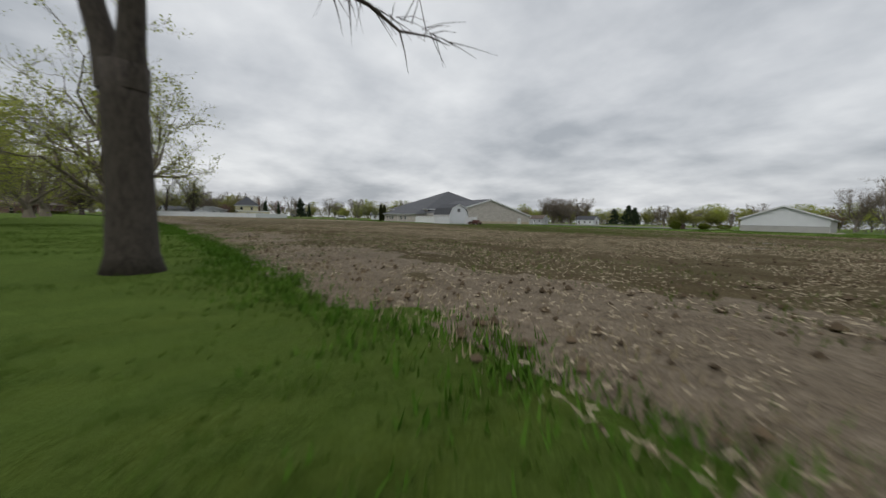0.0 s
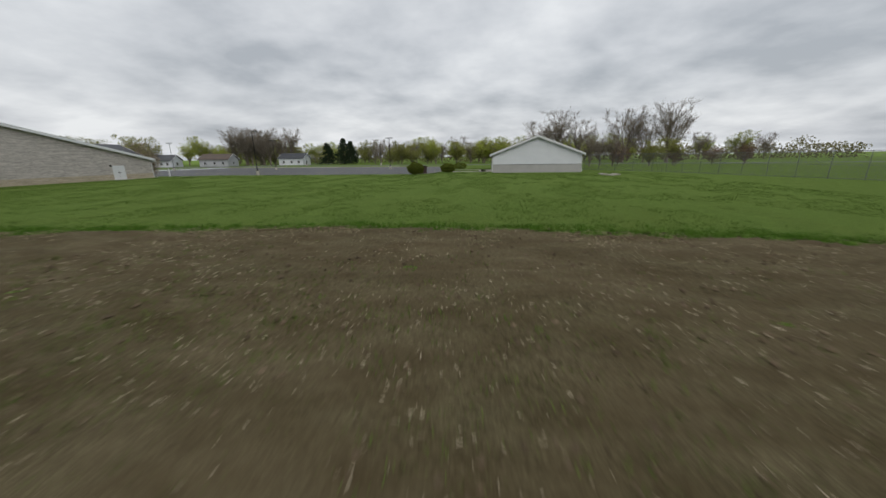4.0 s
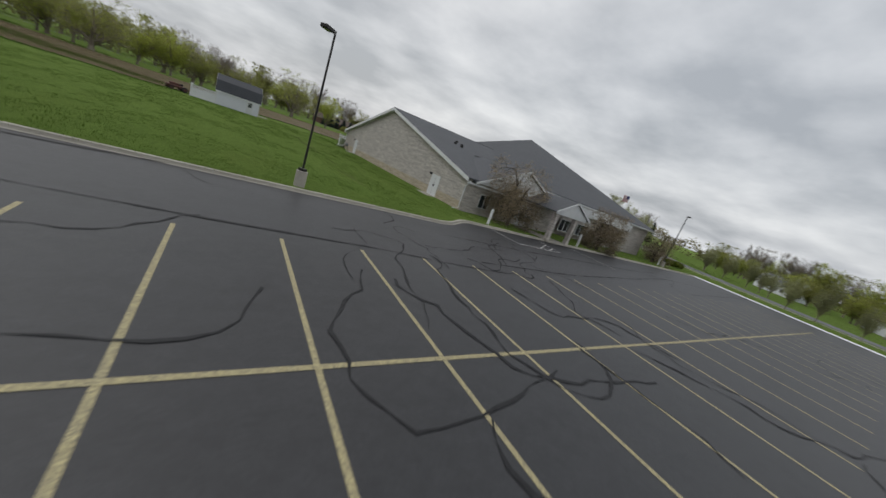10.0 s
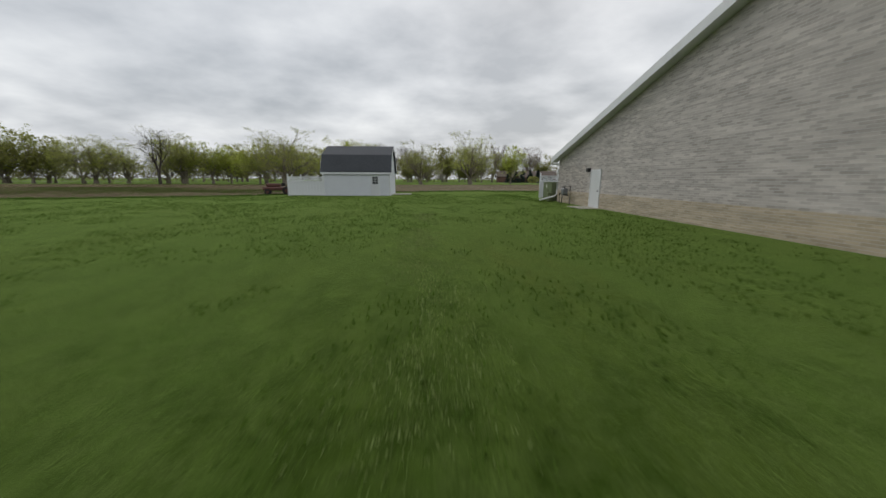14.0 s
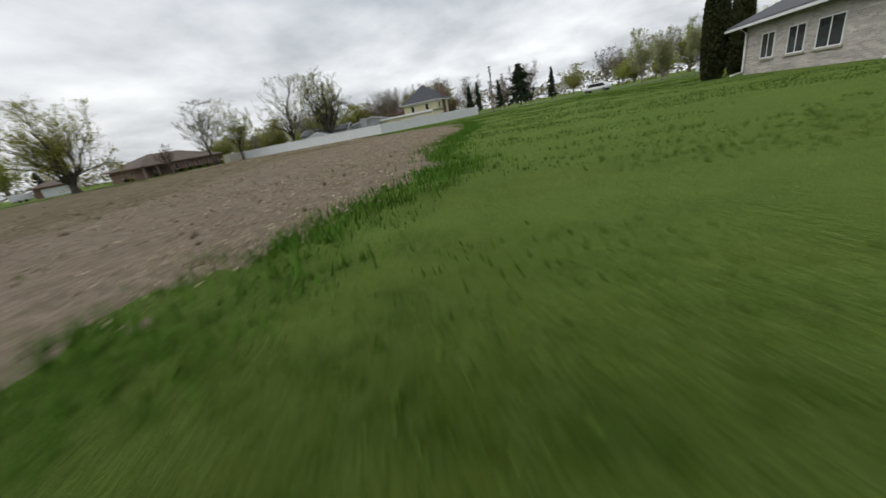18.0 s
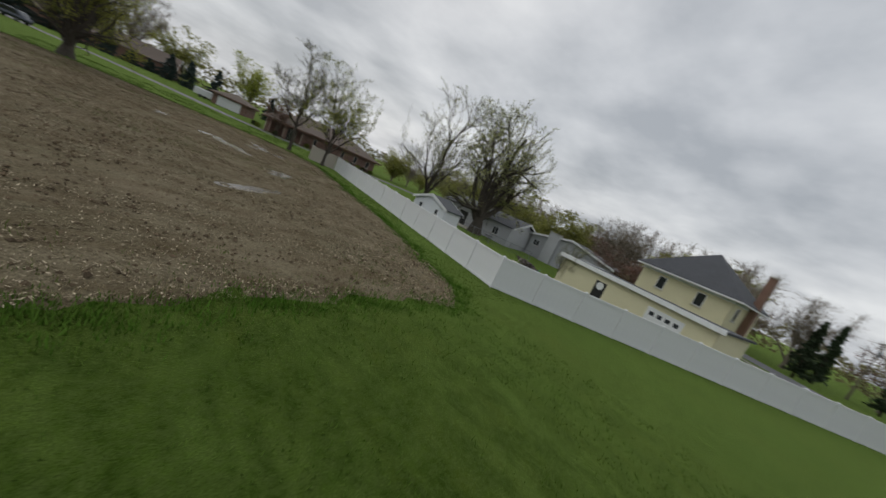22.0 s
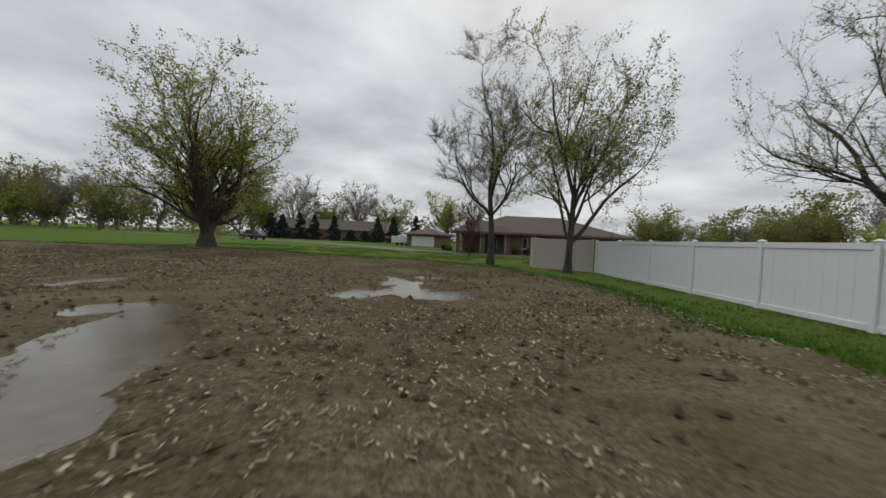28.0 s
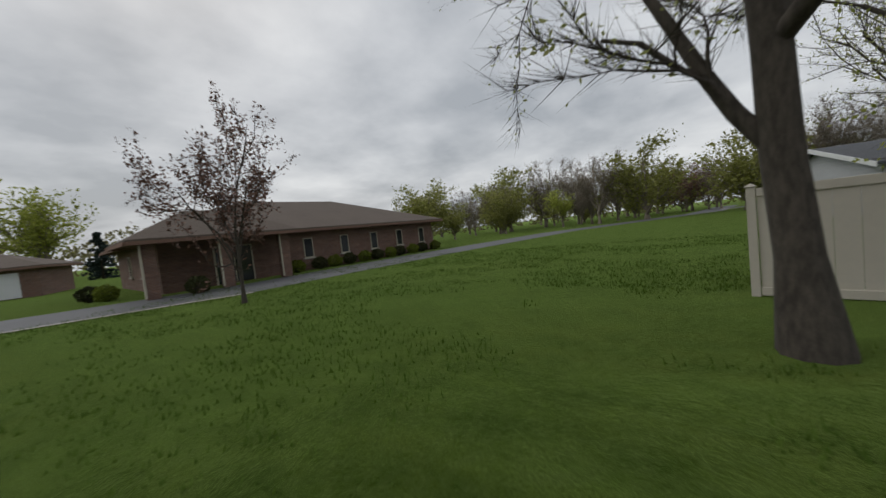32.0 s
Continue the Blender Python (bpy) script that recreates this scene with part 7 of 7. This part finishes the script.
def evergreens():
    for x, y, h, r in ((-83, 141, 10.0, 4.6), (-75, 142, 12.0, 4.8), (-70, 139, 10.5, 4.2)):
        conifer("rounded dark green pine beyond the car park", x, y, int(x * 3 + 500), h, r, L_PINE, "pine_tree", "pines", 0.1, 7000, 0.25, 0.5, 0.5)
    conifer("tall dark broad pine beyond the lawn", -174.0, -20.5, 351, 10.4, 4.6, L_PINE, "pine_tree", "pines", 0.14, 8000, 0.25, 0.7, 0.6)
    for x, y, h in ((-188, -36, 8.5), (-196, -34, 9.5), (-198, -27, 9.0), (-196, -10, 9.5)):
        conifer("slim dark spruce at the wood's edge", x, y, int(-x * 2 + y), h, 1.5, L_PINE, "spruce_tree", "spruces at the wood", 0.1, 2600, 0.25, 0.5, 0.8)
    for x, y, h in ((-93.5, -158, 5.6), (-96.7, -157, 5.2), (-100.5, -159, 5.8), (-104.4, -158, 5.4), (-109.1, -160, 5.6), (-113.4, -161, 2.6), (-117.0, -162, 2.6), (-120.8, -158, 5.4), (-125.0, -158, 5.8), (-131.0, -158, 6.4), (-145.5, -160, 6.0)):
        conifer("blue-green spruce beside the lane", x, y, int(-x * 5), 1.2 * h, 2.4, L_SPRUCE, "spruce_tree", "spruces", 0.03, 7500, 0.17, 0.3, 0.75)
    for k in range(9):
        shrub("clipped green hedge shrub", -112.0 + 1.2 * k, 35.0 - 0.1 * k, 60 + k, 1.0, 0.8, 0.55, L_BUSHY, group="hedge beyond the lawn", count=1200, leaf=0.08)
    shrub("round olive shrub by the lane", -95.8, -125.0, 80, 3.2, 2.6, 1.5, L_OLIVE, count=2500, leaf=0.1)


evergreens()


def far_woods():
    # hazy belt of woods all round the horizon
    rng = np.random.default_rng(9)
    pts = []
    for (xa, ya), (xb, yb) in (((-250, -205), (190, -205)), ((190, -205), (172, 125)), ((175, 190), (-200, 195)), ((-275, 160), (-268, -20)), ((-268, -20), (-250, -205))):
        L = math.hypot(xb - xa, yb - ya)
        n = int(L * 55)
        u = rng.uniform(0, 1, n)
        tall = 8.0 + 3.0 * value_noise(u * L / 9, np.full(n, xa), 3) + 1.8 * value_noise(u * L / 3, np.full(n, ya), 4)
        z = tall * rng.uniform(0, 1, n) ** 0.8
        o = rng.uniform(-6, 6, n)
        pts.append(np.stack([xa + (xb - xa) * u - (yb - ya) / L * o, ya + (yb - ya) * u + (xb - xa) / L * o, G + z], 1))
    p = np.concatenate(pts)
    tagged(part("far_woods", leaf_cards(rng, p, len(p), 0.5, 0.3), L_WOOD, None), "hazy belt of budding woods on the horizon", "woods", "", "stuff")


far_woods()

# stock trees that found no place are taken away again
for lab, pair in KINDS:
    for spare in pair:
        if spare.name not in USED:
            for kid in list(spare.children):
                bpy.data.objects.remove(kid)
            bpy.data.objects.remove(spare)

# ---- grass, straw and clods ----
def build_stuff():
    rng = np.random.default_rng(21)

    def stuff(name, mesh, mat, label, cat):
        tagged(part(name, mesh, mat, None), label, cat, "", "stuff")

    def scatter(x0, x1, y0, y1, n):
        return rng.uniform(x0, x1, n), rng.uniform(y0, y1, n)

    # straw litter, thicker along the two ends of the field
    xy = [scatter(-140, 60, -92, -4, 40000), scatter(-12, 34, -72, -4, 42000), scatter(-138, -108, -92, -42, 130000), scatter(-20, 34, -74, -44, 80000), scatter(-100, -62, -44, -24, 40000), scatter(-135, -114, -86, -42, 110000)]
    x, y = np.concatenate([a for a, _ in xy]), np.concatenate([b for _, b in xy])
    keep = inside_all(FIELD, x, y) & (dry(x, y) > 0.5) & (value_noise(x * 0.35, y * 0.35, 5) + 0.6 * value_noise(x * 1.3, y * 1.3, 6) > -0.45)
    x, y = x[keep], y[keep]
    n = len(x)
    a = rng.normal(0.35, 0.9, n)
    ln, w, tilt = rng.uniform(0.007, 0.032, n) * rng.choice((1.0, 1.0, 1.5), n), rng.uniform(0.003, 0.008, n), rng.normal(0, 0.22, n)
    w = np.where(x < -106, w * rng.uniform(1.0, 2.0, n), w)   # broken husks at the west end
    z = G + 0.075 + rng.uniform(0, 0.05, n)
    dx, dy = np.cos(a), np.sin(a)
    v = np.empty((n, 4, 3))
    for k, (s, t) in enumerate(((-1, -1), (1, -1), (1, 1), (-1, 1))):
        v[:, k, 0], v[:, k, 1], v[:, k, 2] = x + s * ln * dx - t * w * dy, y + s * ln * dy + t * w * dx, z + s * ln * tilt + t * 0.004
    stuff("straw_litter", (v.reshape(-1, 3).tolist(), np.arange(4 * n).reshape(-1, 4).tolist()), M_STRAW, "pale maize straw strewn over the field", "straw")
    # clods
    xy = [scatter(-140, 60, -92, -4, 9000), scatter(-12, 34, -72, -4, 15000), scatter(-138, -108, -92, -42, 18000)]
    x, y = np.concatenate([a for a, _ in xy]), np.concatenate([b for _, b in xy])
    keep = inside_all(FIELD, x, y) & (dry(x, y) > 0.5)
    x, y = x[keep], y[keep]
    n = len(x)
    r = rng.uniform(0.02, 0.075, n) * rng.uniform(0.6, 1.2, n)
    octa = np.array(((1, 0, 0), (0, 1, 0), (-1, 0, 0), (0, -1, 0), (0, 0, 0.8), (0, 0, -0.6)))
    v = octa[None] * r[:, None, None] * rng.uniform(0.6, 1.3, (n, 6, 3)) + np.stack([x, y, np.full(n, G + 0.075)], 1)[:, None]
    tri = np.array(((0, 1, 4), (1, 2, 4), (2, 3, 4), (3, 0, 4), (1, 0, 5), (2, 1, 5), (3, 2, 5), (0, 3, 5)))
    stuff("soil_clods", (v.reshape(-1, 3).tolist(), (tri[None] + 6 * np.arange(n)[:, None, None]).reshape(-1, 3).tolist()), M_CLOD, "crumbled brown clods on the tilled field", "soil")
    # weeds in the field
    xy = [scatter(-140, 60, -92, -4, 30000), scatter(-12, 30, -72, -40, 9000), scatter(-138, -108, -92, -42, 12000)]
    x, y = np.concatenate([a for a, _ in xy]), np.concatenate([b for _, b in xy])
    keep = inside_all(FIELD, x, y) & (dry(x, y) > 0.5) & (value_noise(x * 0.09, y * 0.16, 11) + 0.5 * value_noise(x * 0.5, y * 0.5, 12) > 0.42)
    x, y = np.concatenate([x[keep], rng.normal(-6, 7, 5000), rng.normal(2, 6, 16000), rng.normal(-9, 5, 14000), rng.normal(14, 9, 9000), rng.normal(-25, 6, 14000)]), np.concatenate([y[keep], rng.normal(-17, 3.2, 5000), rng.normal(-35, 3.0, 16000), rng.normal(-29, 3.5, 14000), rng.normal(-22, 2.2, 9000), rng.normal(-23, 3.5, 14000)])
    stuff("field_weeds", blades(rng, x, y, np.full(len(x), G + 0.05), 4, 0.10, 0.013, 0.09), M_WEED, "low green weeds sprouting in the field", "weeds")
    # rank grass along the rim of the field
    px, py = [], []
    for (xa, ya), (xb, yb) in zip(FIELD, FIELD[1:] + FIELD[:1]):
        L = math.hypot(xb - xa, yb - ya)
        m = int(L * 75)
        u, o = rng.uniform(0, 1, m), rng.normal(0.15, 0.42, m)
        px.append(xa + (xb - xa) * u - (yb - ya) / L * -o)
        py.append(ya + (yb - ya) * u + (xb - xa) / L * -o)
    x, y = np.concatenate(px), np.concatenate(py)
    wob = 0.5 * value_noise(x * 0.5, y * 0.5, 7) + 0.3 * value_noise(x * 1.7, y * 1.7, 8)
    x, y = x - wob, y - wob
    stuff("rank_grass", blades(rng, x, y, np.full(len(x), G), 5, 0.14, 0.012, 0.09), M_TALL, "long green grass along the field's rim", "grass")
    # bleached dead grass just inside the rim, thickest at the south-west corner
    px, py = [], []
    for (xa, ya), (xb, yb) in zip(FIELD, FIELD[1:] + FIELD[:1]):
        L = math.hypot(xb - xa, yb - ya)
        m = int(L * 26)
        u, o = rng.uniform(0, 1, m), rng.gamma(1.6, 0.7, m)
        px.append(xa + (xb - xa) * u - (yb - ya) / L * o)
        py.append(ya + (yb - ya) * u + (xb - xa) / L * o)
    px.append(rng.normal(-129, 3.0, 4000)); py.append(rng.normal(-84, 1.6, 4000))
    x, y = np.concatenate(px), np.concatenate(py)
    keep = inside_all(FIELD, x, y) & (value_noise(x * 0.5, y * 0.5, 41) > -0.3)
    x, y = x[keep], y[keep]
    stuff("dead_grass", blades(rng, x, y, np.full(len(x), G + 0.05), 6, 0.09, 0.008, 0.12), L_REED, "bleached dead grass along the field's rim", "grass")
    # a pale line of old clippings on the lawn beside the church
    x, y = rng.normal(-50.4, 0.35, 2600), rng.uniform(4, 36, 2600)
    keep = value_noise(x * 1.2, y * 0.8, 51) > -0.1
    stuff("grass_clippings", blades(rng, x[keep], y[keep], np.full(int(keep.sum()), G), 6, 0.05, 0.007, 0.12), L_CLIP, "pale line of dry clippings on the lawn", "grass")
    # lawn blades, in drifts
    xy = [scatter(-60, 26, -18, 44, 70000), scatter(-132, -58, -49, -4, 44000), scatter(-165, -98, -30, 34, 24000), scatter(-139, -128, -90, -46, 9000), scatter(-150, -108, -106, -84, 18000), scatter(-16, 30, -88, -68, 15000), scatter(-12, 4, 42, 70, 5000)]
    x, y = np.concatenate([a for a, _ in xy]), np.concatenate([b for _, b in xy])
    drift = value_noise(x * 0.5, y * 0.25, 15) + 0.7 * value_noise(x * 1.6, y * 0.9, 16)
    keep = ~inside_all(FIELD, x, y) & ~inside_all(LOT_EDGE, x, y) & (drift > -0.15) & ~((x < -60) & (x > -97) & (y > -10.5)) & ~((x > -47) & (x < -36) & (y > -18.3) & (y < -13.6))
    x, y, drift = x[keep], y[keep], drift[keep]
    stuff("lawn_blades", blades(rng, x, y, np.full(len(x), G), 4, 0.075, 0.013, 0.14), M_BLADE, "tufts of longer grass in the lawn", "grass")


build_stuff()
